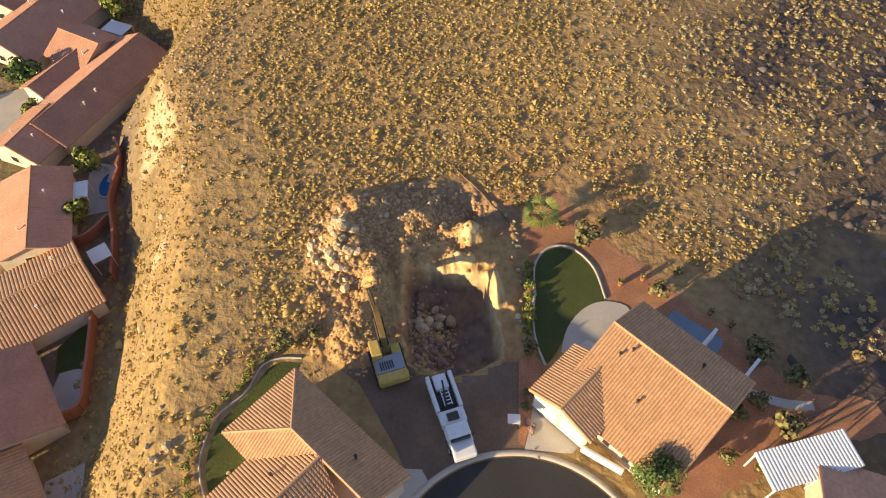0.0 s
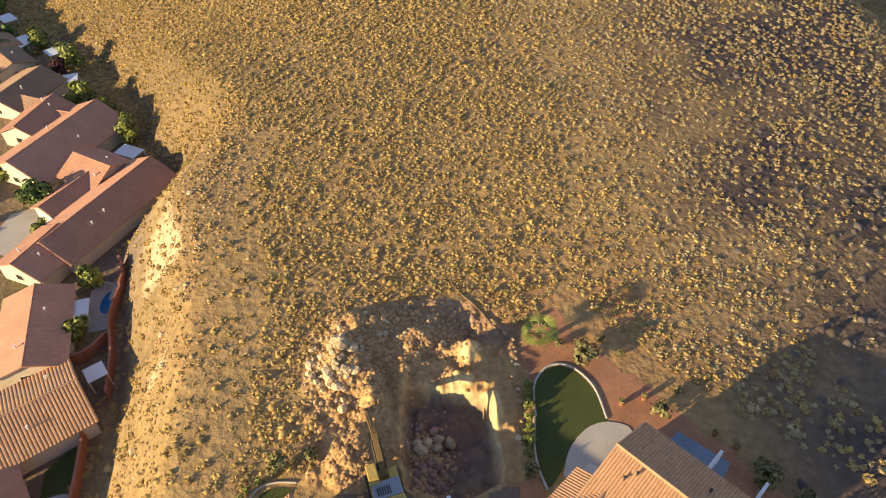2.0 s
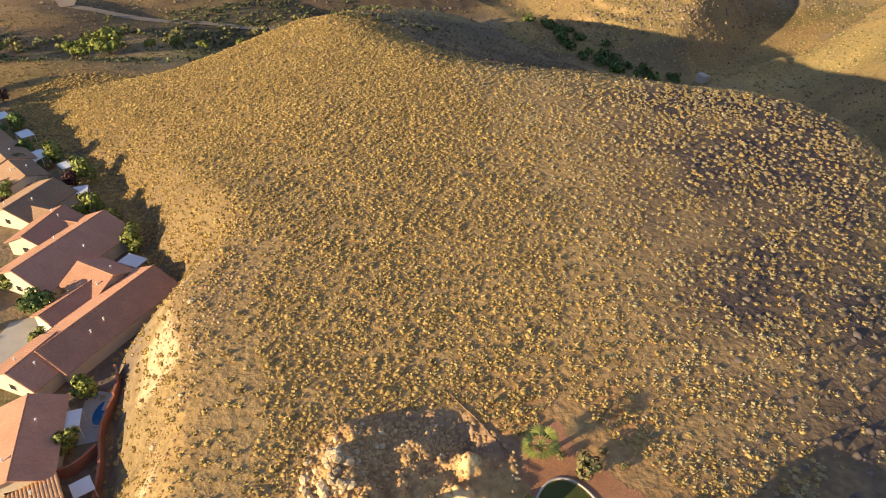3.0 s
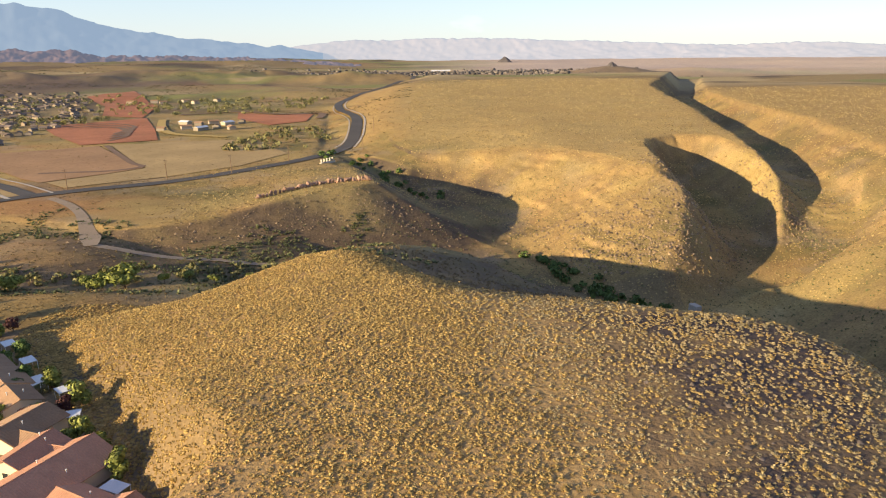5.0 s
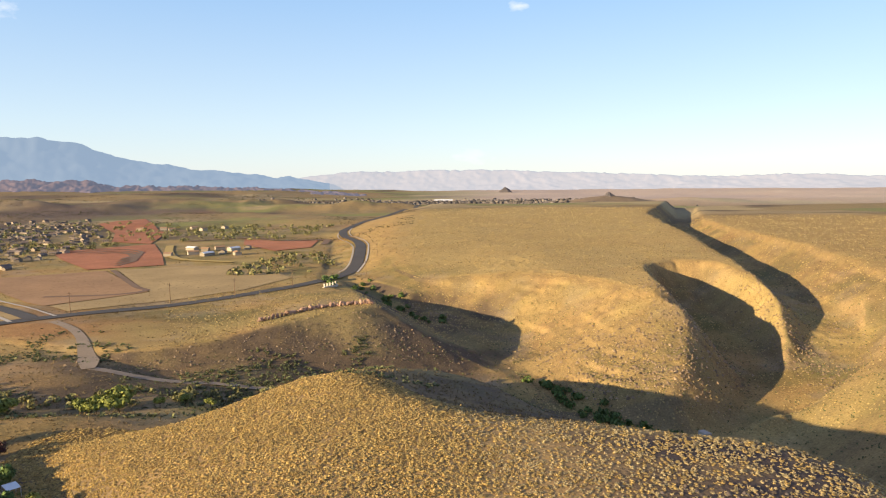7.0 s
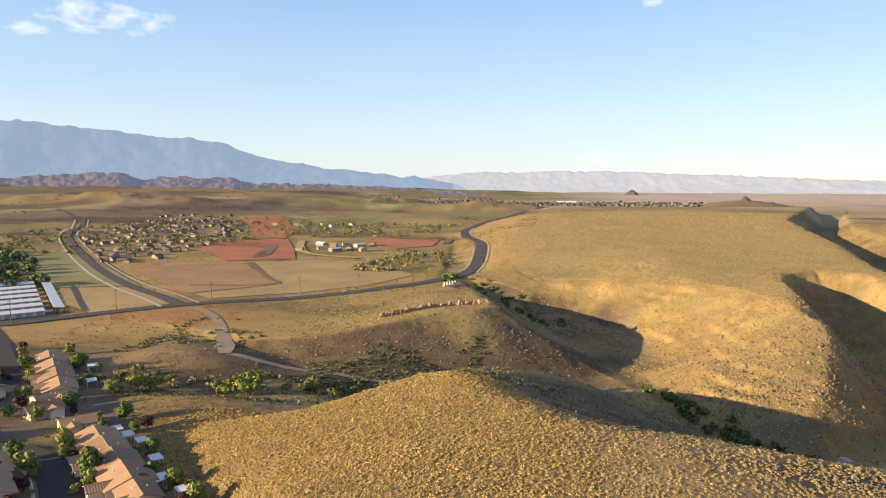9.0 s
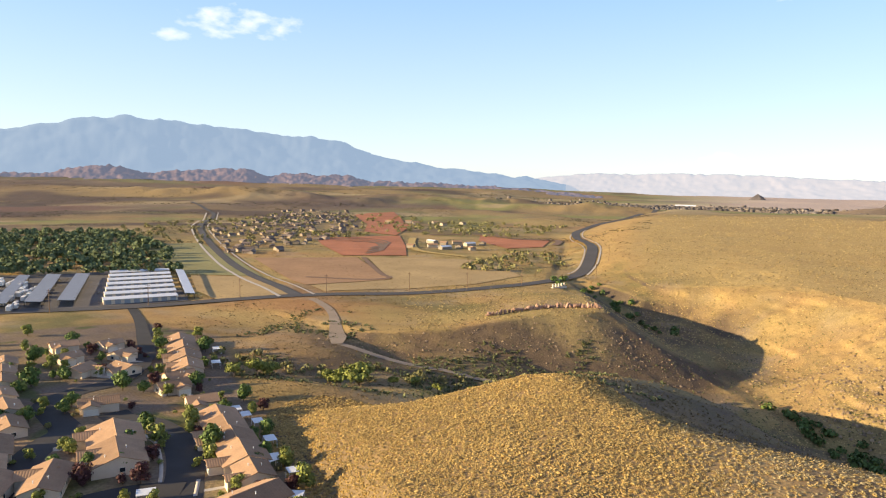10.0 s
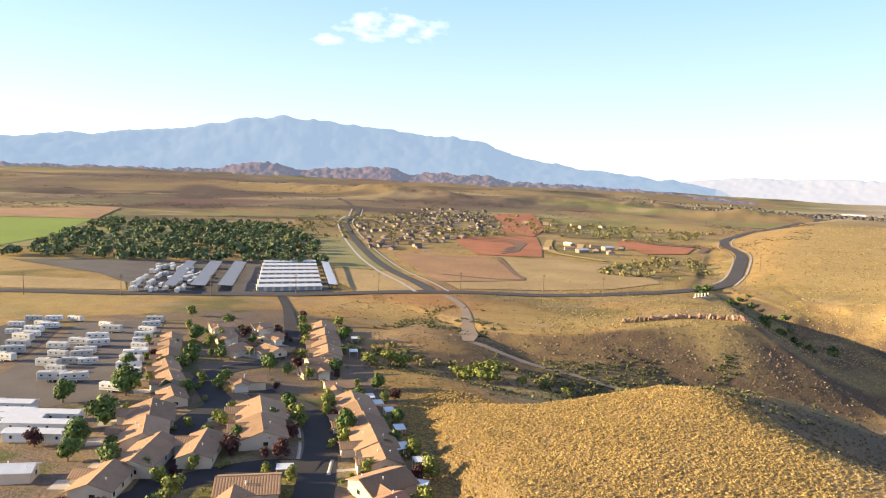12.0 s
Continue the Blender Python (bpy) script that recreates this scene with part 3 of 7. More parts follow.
def drape(name, outline, lift, spacing, mat, label, category, kind="structure", level=None, thick=0.0, parent=None):
    """A patch of ground cover with that outline, laid on the land; with thick it gets an edge that goes down."""
    pts = []
    for (ax, ay), (bx, by) in zip(outline, outline[1:] + outline[:1]):
        n = max(1, int(math.hypot(bx - ax, by - ay) / spacing))
        pts += [(ax + (bx - ax) * k / n, ay + (by - ay) * k / n) for k in range(n)]
    m = len(pts)
    xs, ys = [p[0] for p in pts], [p[1] for p in pts]
    gx, gy = np.meshgrid(np.arange(min(xs), max(xs), spacing), np.arange(min(ys), max(ys), spacing))
    gx, gy = gx.ravel(), gy.ravel()
    keep = outside(gx, gy, outline) < -0.4 * spacing
    coords = [Vector(p) for p in pts] + [Vector((a, b)) for a, b in zip(gx[keep], gy[keep])]
    v, _, f, *_ = delaunay_2d_cdt(coords, [], [list(range(m))], 1, 1e-4)
    x, y = np.array([p.x for p in v]), np.array([p.y for p in v])
    z = heights_for(x, y, lift, level)
    verts = np.stack([x, y, z], 1)
    faces = np.array([list(t) for t in f])
    a, b, c = (verts[faces[:, k], :2] for k in range(3))
    up = np.cross(b - a, c - a) > 0
    faces = np.where(up[:, None], faces, faces[:, ::-1])
    if thick:
        top = len(verts)
        px, py = np.array(xs), np.array(ys)
        pz = heights_for(px, py, lift, level)
        verts = np.concatenate([verts, np.stack([px, py, pz], 1), np.stack([px, py, pz - thick], 1)])
        i = np.arange(m)
        j = (i + 1) % m
        rim = np.concatenate([np.stack([top + i, top + j, top + m + j], 1), np.stack([top + i, top + m + j, top + m + i], 1)])
        faces = np.concatenate([faces, rim])
    ob = new(name, from_arrays(name, verts, faces, mat))
    ob.parent = parent
    return tagged(ob, label, category, kind=kind)


# ---- distance: mountains, red rocks and buttes on the horizon ----
def ridge(name, crest, near, far, mat, label, seed, crag, spurs, category="mountain", kind="structure", n=420, low=-30):
    """A range seen far off: crest gives its heights by bearing; spurs run down towards the valley."""
    bear = np.linspace(crest[0][0], crest[-1][0], n)
    xs, hs = np.array([c[0] for c in crest], float), np.array([c[1] for c in crest], float)
    if xs[0] > xs[-1]:
        top = np.interp(-bear, -xs, hs)
    else:
        top = np.interp(bear, xs, hs)
    ease = np.exp(-0.5 * (np.arange(-9, 10) / 1.8) ** 2)
    top = np.convolve(np.pad(top, 9, "edge"), ease / ease.sum(), "valid")
    rows = 26
    t = np.linspace(0, 1, rows)
    b, k = np.meshgrid(np.radians(bear), t)
    r = near + (far - near) * k
    x, y = -np.sin(b) * r, np.cos(b) * r
    shape = k ** 1.25
    rib = rough(x, y, spurs, seed, 5)
    z = low + (top[None] - low) * shape * (1 + 0.35 * rib * (1 - k)) + crag * rough(x, y, spurs * 0.3, seed + 3, 4) * np.sqrt(k)
    back = np.stack([x[-1] * 1.03, y[-1] * 1.03, np.full(n, low)], 1)
    verts = np.concatenate([np.stack([x, y, z], -1).reshape(-1, 3), back])
    i = (np.arange(rows)[:, None] * n + np.arange(n - 1)[None]).ravel()
    faces = np.stack([i, i + 1, i + n + 1, i + n], 1)
    if bear[0] < bear[-1]:
        faces = faces[:, ::-1]
    return tagged(new(name, from_arrays(name, verts, faces, mat, True)), label, category, kind=kind)


# haze is put into these three: greyed base colour plus a bluish emission
M_BLUE = material("hazy_mountain", (0.05, 0.06, 0.078), 1.0, grain=0.03, scale=0.02, patch=0.03, patch_scale=0.004, spec=0.0, haze_glow=(0.145, 0.192, 0.252))
M_PALE = material("hazy_cliffs", (0.16, 0.135, 0.13), 1.0, grain=0.10, scale=0.02, patch=0.16, patch_scale=0.006, spec=0.0, haze_glow=(0.205, 0.23, 0.265))
M_REDROCK = material("hazy_red_sandstone", (0.125, 0.084, 0.076), 1.0, grain=0.22, scale=0.03, patch=0.25, patch_scale=0.008, spec=0.0, haze_glow=(0.06, 0.068, 0.092))
M_BUTTE = material("dark_butte", (0.12, 0.11, 0.115), 1.0, grain=0.15, scale=0.05, spec=0.0)
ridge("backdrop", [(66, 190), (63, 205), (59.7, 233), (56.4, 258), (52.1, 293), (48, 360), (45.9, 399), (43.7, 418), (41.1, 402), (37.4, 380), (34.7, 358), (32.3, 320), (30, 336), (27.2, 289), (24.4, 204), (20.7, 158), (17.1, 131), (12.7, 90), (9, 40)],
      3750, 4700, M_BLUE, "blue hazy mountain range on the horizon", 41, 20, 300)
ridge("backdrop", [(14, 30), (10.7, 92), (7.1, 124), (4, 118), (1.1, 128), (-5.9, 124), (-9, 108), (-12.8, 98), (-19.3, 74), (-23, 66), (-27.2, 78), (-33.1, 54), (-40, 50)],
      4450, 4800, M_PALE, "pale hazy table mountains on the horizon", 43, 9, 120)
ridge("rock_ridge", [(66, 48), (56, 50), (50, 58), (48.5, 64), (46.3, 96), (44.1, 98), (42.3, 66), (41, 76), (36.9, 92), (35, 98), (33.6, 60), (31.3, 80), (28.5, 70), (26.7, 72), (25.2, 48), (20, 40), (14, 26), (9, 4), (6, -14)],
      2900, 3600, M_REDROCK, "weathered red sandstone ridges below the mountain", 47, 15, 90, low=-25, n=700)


def butte(x, y, rad, top, base, mat, label, seed):
    n, rows = 40, 14
    a, t = np.meshgrid(np.linspace(0, 2 * np.pi, n, endpoint=False), np.linspace(0, 1, rows))
    rr = rad * (1 - t) ** 0.8 * (1 + 0.25 * rough(np.cos(a) * 3 + seed, np.sin(a) * 3, 1.0, seed))
    z = base + (top - base) * t ** 1.15 + 3 * rough(np.cos(a) * rr, np.sin(a) * rr, rad * 0.2, seed)
    verts = np.stack([x + np.cos(a) * rr, y + np.sin(a) * rr, z], -1).reshape(-1, 3)
    i = np.arange((rows - 1) * n)
    j = np.where(i % n == n - 1, i - n + 1, i + 1)
    faces = np.stack([i, j, j + n, i + n], 1)
    tagged(new("butte", from_arrays("butte", verts, faces, mat, True)), label, "butte", kind="structure")


butte(362, 3790, 62, 18, -30, M_BUTTE, "dark conical butte rising from the plain", 2)
butte(560, 2250, 200, 2, -26, material("brown_hill", (0.20, 0.15, 0.10), 1.0, grain=0.2, scale=0.05), "low brown hill with a rocky cap", 3)
butte(552, 2240, 26, 14, -8, M_BUTTE, "dark rocky knob on a brown hill", 4)

# ---- dry bunch grass and shrubs, too many to count ----
def tuft_shape(blades=6):
    """A fan of broad blades round a low core."""
    rng = np.random.default_rng(5)
    v, f = [(math.cos(k * 1.2566) * 0.45, math.sin(k * 1.2566) * 0.45, 0.05) for k in range(5)] + [(0, 0, 0.85)], [(k, (k + 1) % 5, 5) for k in range(5)]
    for k in range(blades):
        a = k * 2.4 + rng.uniform(-0.3, 0.3)
        reach, rise = rng.uniform(0.55, 1.05), rng.uniform(0.45, 1.1)
        i = len(v)
        v += [(0.15 * math.cos(a + 1.5), 0.15 * math.sin(a + 1.5), 0.0), (reach * math.cos(a - 0.33), reach * math.sin(a - 0.33), rise), (reach * math.cos(a + 0.33), reach * math.sin(a + 0.33), rise * 0.8)]
        f.append((i, i + 1, i + 2))
    return v, f


TUFT_V, TUFT_F = tuft_shape()
DOME_V = [(math.cos(k * 1.0472) * 1.0, math.sin(k * 1.0472) * 1.0, 0.0) for k in range(6)] + [(math.cos(k * 1.0472 + 0.5) * 0.78, math.sin(k * 1.0472 + 0.5) * 0.78, 0.62) for k in range(6)] + [(0, 0, 0.9)]
DOME_F = [(k, (k + 1) % 6, 6 + k) for k in range(6)] + [((k + 1) % 6, 6 + (k + 1) % 6, 6 + k) for k in range(6)] + [(6 + k, 6 + (k + 1) % 6, 12) for k in range(6)]
def clump_shape():
    """A loose clump of dry grass: broad blades that lean out all round, over a small low heart."""
    rng = np.random.default_rng(15)
    v = [(x * 0.74, y * 0.74, z * 0.78) for x, y, z in DOME_V]
    f = list(DOME_F)
    for k in range(13):
        a = k * 2.4 + rng.uniform(-0.3, 0.3)
        near, reach, rise, wide = rng.uniform(0.05, 0.35), rng.uniform(0.6, 1.15), rng.uniform(0.3, 1.0), rng.uniform(0.22, 0.42)
        i = len(v)
        v += [(near * math.cos(a), near * math.sin(a), 0.1), (reach * math.cos(a - wide), reach * math.sin(a - wide), rise), (reach * math.cos(a + wide), reach * math.sin(a + wide), rise * 0.75)]
        f.append((i, i + 1, i + 2))
    return v, f


CLUMP_V, CLUMP_F = clump_shape()
YARDS = [[(-24, -20), (-21.5, 18), (-21, 25), (-17, 30), (-12, 31), (-12, 36), (-15, 41), (-13, 47), (-9, 51.5), (2, 52.5), (9, 48), (14, 54), (22, 44), (28, 38), (44, 26), (44, -20)]]


def tufts():
    rng = np.random.default_rng(7)
    gx, gy = np.meshgrid(np.arange(-120, 96, 0.74), np.arange(8, 230, 0.74))
    x = gx.ravel() + rng.uniform(-0.4, 0.4, gx.size)
    y = gy.ravel() + rng.uniform(-0.4, 0.4, gx.size)
    d = outside(x, y, NEAR_MESA)
    bearing = np.degrees(np.arctan2(-x, y))
    keep = (d < 14) & (outside(x, y, YARDS[0]) > 0) & (bearing < 70) & (bearing > -55)
    keep &= ~((d > -9) & (x < -10) & (y < 85) & (rng.random(len(x)) < 0.75))
    keep &= rng.random(len(x)) < 0.88 + 0.5 * rough(x, y, 6, 51) - 0.42 * step(12, 45, x + 0.15 * y) - 0.25 * step(34, 46, x) * step(75, 45, y)
    x, y, d = x[keep], y[keep], d[keep]
    east = step(12, 45, x + 0.15 * y)
    size = rng.uniform(0.26, 0.56, len(x)) * (1 - 0.1 * east) * (1 + 0.15 * step(85, 150, y)) * np.where(rng.random(len(x)) < 0.05, 1.4, 1)
    tall = size * rng.uniform(0.5, 0.95, len(x))
    spots = np.stack([x, y, land(x, y) - 0.06], 1)
    turn = rng.uniform(0, 6.28, len(x))
    pale = east * rng.random(len(x)) > 0.45
    dark = rng.random(len(x)) < 0.4
    for mask, mat, label in ((~pale & ~dark, M_TUFT, "golden dry bunch grass clumps"), (~pale & dark, M_CLUMP, "rounded clumps of tan dry grass"), (pale, M_BRUSH, "pale grey-green desert brush")):
        mesh = scatter("dry_grass", CLUMP_V, CLUMP_F, spots[mask], size[mask], turn[mask], mat, tall[mask], 0.15, 3)
        tagged(new("dry_grass", mesh), label, "dry grass", kind="stuff")
    # brush on the slopes further off, thinner and larger with distance
    n = 56000
    r = 150 * (900 / 150.0) ** rng.random(n)
    b = np.radians(rng.uniform(-38, 66, n))
    x, y = -np.sin(b) * r, np.cos(b) * r
    keep = (outside(x, y, NEAR_MESA) > 6) & (rng.random(n) < 0.55 + 0.9 * rough(x, y, 40, 53)) & (outside(x, y, HOMES_ZONE) > 2) & ~((x < -250) & (y < 330))
    x, y, r = x[keep], y[keep], r[keep]
    size = rng.uniform(0.3, 0.75, len(x)) * (0.6 + r * 0.0009)
    z = land(x, y)
    low = z < -24
    spots = np.stack([x, y, z - 0.1], 1)
    for mask, mat, label in ((~low, M_BRUSH_FAR, "scattered dry brush on the slopes"), (low, M_SAGE, "green scrub along the wash and creek")):
        mesh = scatter("brush", TUFT_V, TUFT_F, spots[mask], size[mask], rng.uniform(0, 6.28, mask.sum()), mat, size[mask], 0.14, 4)
        tagged(new("brush", mesh), label, "brush", kind="stuff")


def far_grass():
    """Low golden tussocks over the far mesa and the bench."""
    rng = np.random.default_rng(61)
    n = 60000
    r = 300 * (1250 / 300.0) ** rng.random(n)
    b = np.radians(rng.uniform(-36, 22, n))
    x, y = -np.sin(b) * r, np.cos(b) * r
    keep = (outside(x, y, NEAR_MESA) > 25) & (rng.random(n) < 0.75 + 0.8 * rough(x, y, 30, 62)) & ((x > -30) | (y < 480)) & ((x > 40) | (outside(x, y, BENCH) < 0) | (y > 400))
    x, y, r = x[keep], y[keep], r[keep]
    size = rng.uniform(0.5, 1.1, len(x)) * (0.5 + r * 0.0012)
    verts = [(-0.5, -0.4, 0), (0.5, -0.5, 0), (0.45, 0.5, 0), (-0.4, 0.45, 0), (0.05, 0.0, 0.62)]
    mesh = scatter("dry_grass", verts, [(0, 1, 4), (1, 2, 4), (2, 3, 4), (3, 0, 4)], np.stack([x, y, land(x, y) - 0.1], 1), size, rng.uniform(0, 6.28, len(x)), M_TUSSOCK, size, 0.12, 5)
    tagged(new("dry_grass", mesh), "low golden tussocks on the far slopes", "dry grass", kind="stuff")


M_TUSSOCK = material("far_tussocks", (0.42, 0.31, 0.13), 0.95, per_island=0.3, patch=0.16, patch_scale=0.03, spec=0.05)
far_grass()
M_BRUSH = material("desert_brush", (0.48, 0.385, 0.205), 0.95, per_island=0.3, spec=0.05, leafy=0.25)
M_BRUSH_FAR = material("dark_brush", (0.23, 0.172, 0.085), 0.9, per_island=0.55, spec=0.1)
M_CLUMP = material("grass_clumps", (0.46, 0.33, 0.135), 0.95, per_island=0.28, patch=0.15, patch_scale=0.1, spec=0.05, leafy=0.25)
M_SAGE = material("green_scrub", (0.14, 0.15, 0.07), 0.9, per_island=0.45, spec=0.1)
tufts()


def far_scrub():
    """Low dark scrub in bands on the plain, and thicker brush round the wash."""
    rng = np.random.default_rng(77)
    n = 34000
    r = 820 * (3000 / 820.0) ** rng.random(n)
    b = np.radians(rng.uniform(2, 68, n))
    x, y = -np.sin(b) * r, np.cos(b) * r
    u, v = np.degrees(b) * 2.4, np.log(r) * 190
    keep = rough(u, v, 16, 81) + 0.3 * rough(x, y, 60, 82) > 0.22
    x, y, r = x[keep], y[keep], r[keep]
    size = rng.uniform(0.9, 2.6, len(x)) * (0.5 + r / 2200)
    mesh = scatter("brush", TUFT_V, TUFT_F, np.stack([x, y, land(x, y) - 0.2], 1), size, rng.uniform(0, 6.28, len(x)), M_FAR_SCRUB, size * 0.4, 0.14, 8)
    tagged(new("brush", mesh), "dark scrub in bands across the far plain", "brush", kind="stuff")
    n = 5200
    x, y = rng.uniform(-200, 0, n), rng.uniform(215, 350, n)
    keep = (outside(x, y, NEAR_MESA) > 3) & (outside(x, y, HOMES_ZONE) > 2) & (rough(x, y, 26, 83) > 0.02)
    x, y = x[keep], y[keep]
    size = rng.uniform(0.5, 1.5, len(x))
    mesh = scatter("brush", TUFT_V, TUFT_F, np.stack([x, y, land(x, y) - 0.1], 1), size, rng.uniform(0, 6.28, len(x)), M_SAGE, size * 0.8, 0.14, 9)
    tagged(new("brush", mesh), "olive brush round the dry wash", "brush", kind="stuff")


M_FAR_SCRUB = material("far_scrub", (0.095, 0.09, 0.05), 0.95, per_island=0.4, spec=0.05)
far_scrub()
# ---- roofs, houses, trees ----
def tiled_plane(bm, pts, pitch=0.32, rise=0.05, thick=0.14, tiles=None):
    """A roof slope: pts run round it, the first two along the eave. A slab with one sheet of rolled rows, or, with tiles, single barrel tiles in courses."""
    pts = [Vector(p) for p in pts]
    e = (pts[1] - pts[0]).normalized()
    nrm = e.cross(pts[2] - pts[0]).normalized()
    if nrm.z < 0:
        nrm = -nrm
    up = nrm.cross(e)
    if (pts[2] - pts[0]).dot(up) < 0:
        up = -up
    flat = [((p - pts[0]).dot(e), (p - pts[0]).dot(up)) for p in pts]
    low = [bm.verts.new(p - nrm * thick) for p in pts]
    top = [bm.verts.new(p - nrm * 0.004) for p in pts]
    bm.faces.new(top)
    bm.faces.new(low[::-1])
    for i in range(len(pts)):
        j = (i + 1) % len(pts)
        bm.faces.new((low[i], low[j], top[j], top[i]))

    def span(u):
        cuts = []
        for (ax, ay), (bx, by) in zip(flat, flat[1:] + flat[:1]):
            if abs(bx - ax) > 1e-6 and min(ax, bx) - 1e-6 <= u <= max(ax, bx) + 1e-6:
                cuts.append(ay + (by - ay) * (u - ax) / (bx - ax))
        return (min(cuts), max(cuts)) if len(cuts) > 1 else None

    u0, u1 = min(f[0] for f in flat), max(f[0] for f in flat)
    n = max(1, round((u1 - u0) / pitch))
    w = (u1 - u0) / n
    if tiles is None:
        last = None
        for k in range(4 * n + 1):
            u = min(max(u0 + k * w / 4, u0 + 1e-4), u1 - 1e-4)
            s = span(u)
            if s is None:
                last = None
                continue
            h = rise * (0, 0.8, 1, 0.8)[k % 4] + 0.004
            row = [bm.verts.new(pts[0] + e * u + up * t + nrm * h) for t in s]
            if last:
                bm.faces.new((last[0], row[0], row[1], last[1]))
            last = row
        return
    for k in range(n):
        a, b = u0 + k * w + 0.02 * w, u0 + (k + 1) * w - 0.02 * w
        us = (a, a + 0.3 * w, a + 0.66 * w, b)
        spans = [span(u) for u in us]
        if any(s is None for s in spans):
            continue
        lift = (0, rise, rise, 0)
        rows = max(1, round(max(s[1] - s[0] for s in spans) / 0.42))
        for r in range(rows):
            lo, hi = [], []
            for u, s, h in zip(us, spans, lift):
                va, vb = s[0] + (s[1] - s[0]) * r / rows, s[0] + (s[1] - s[0]) * (r + 1) / rows
                lo.append(tiles.verts.new(pts[0] + e * u + up * va + nrm * (h + 0.04)))
                hi.append(tiles.verts.new(pts[0] + e * u + up * vb + nrm * h))
            for i in range(3):
                tiles.faces.new((lo[i], lo[i + 1], hi[i + 1], hi[i]))


def tile_roof(name, planes, caps, mat, parent, pitch=0.28, single=True):
    """A roof part of several slopes; single barrel tiles lie on it as one part of their own."""
    for pts in planes:
        bm, tiles = bmesh.new(), bmesh.new() if single else None
        tiled_plane(bm, pts, pitch, 0.08 if single else 0.035, tiles=tiles)
        ob = part(name, bm, mat, parent)
        if single:
            tagged(part("tiles", tiles, mat, ob), kind="stuff")
    for a, b in caps:
        bm = bmesh.new()
        ridge_cap(bm, a, b)
        part("ridge_cap", bm, mat, parent)


def ridge_cap(bm, a, b, r=0.13):
    tube(bm, a, b, r, r, 6)


def gable_wall(bm, x0, x1, y0, y1, z0, eave, top):
    """Walls of a gabled block, the ridge along x."""
    ym = (y0 + y1) / 2
    ends = []
    for x in (x0, x1):
        ends.append([bm.verts.new((x, y, z)) for y, z in ((y0, z0), (y1, z0), (y1, eave), (ym, top), (y0, eave))])
    a, b = ends
    bm.faces.new(a[::-1])
    bm.faces.new(b)
    for i in range(5):
        j = (i + 1) % 5
        bm.faces.new((a[i], a[j], b[j], b[i]))


M_GARAGE = material("garage_door", (0.70, 0.66, 0.58), 0.6, grain=0.03)
M_TRIM = material("cream_trim", (0.74, 0.68, 0.56), 0.7, grain=0.04)
M_TILE_FAR = material("weathered_tile", (0.48, 0.255, 0.165), 0.8, grain=0.14, scale=3.0, patch=0.10, patch_scale=0.4, per_object=0.22)
M_TILE_TAN = material("sun_bleached_tile", (0.37, 0.235, 0.14), 0.8, grain=0.14, scale=3.0, patch=0.12, patch_scale=0.4, per_object=0.25)


def window(parent, x, y, z, w, h, axis):
    """A framed window in a wall; axis is the side that it faces."""
    bm = bmesh.new()
    dx, dy = (0.05, w / 2) if axis in "+x-x" and axis[1] == "x" else (w / 2, 0.05)
    for sx, sz, ww, hh in ((-1, 0, 0.08, h), (1, 0, 0.08, h), (0, -1, w, 0.08), (0, 1, w, 0.08)):
        if axis[1] == "x":
            box(bm, x - 0.05, x + 0.05, y + sx * w / 2 - ww / 2, y + sx * w / 2 + ww / 2, z + sz * h / 2 - hh / 2, z + sz * h / 2 + hh / 2)
        else:
            box(bm, x + sx * w / 2 - ww / 2, x + sx * w / 2 + ww / 2, y - 0.05, y + 0.05, z + sz * h / 2 - hh / 2, z + sz * h / 2 + hh / 2)
    frame_ob = part("window", bm, M_TRIM, parent)
    bm = bmesh.new()
    box(bm, x - dx * 0.6, x + dx * 0.6, y - dy * 0.6 if axis[1] == "y" else y - dy, y + dy * 0.6 if axis[1] == "y" else y + dy, z - h / 2, z + h / 2) if axis[1] == "y" else box(bm, x - 0.03, x + 0.03, y - w / 2, y + w / 2, z - h / 2, z + h / 2)
    part("pane", bm, M_GLASS, frame_ob)


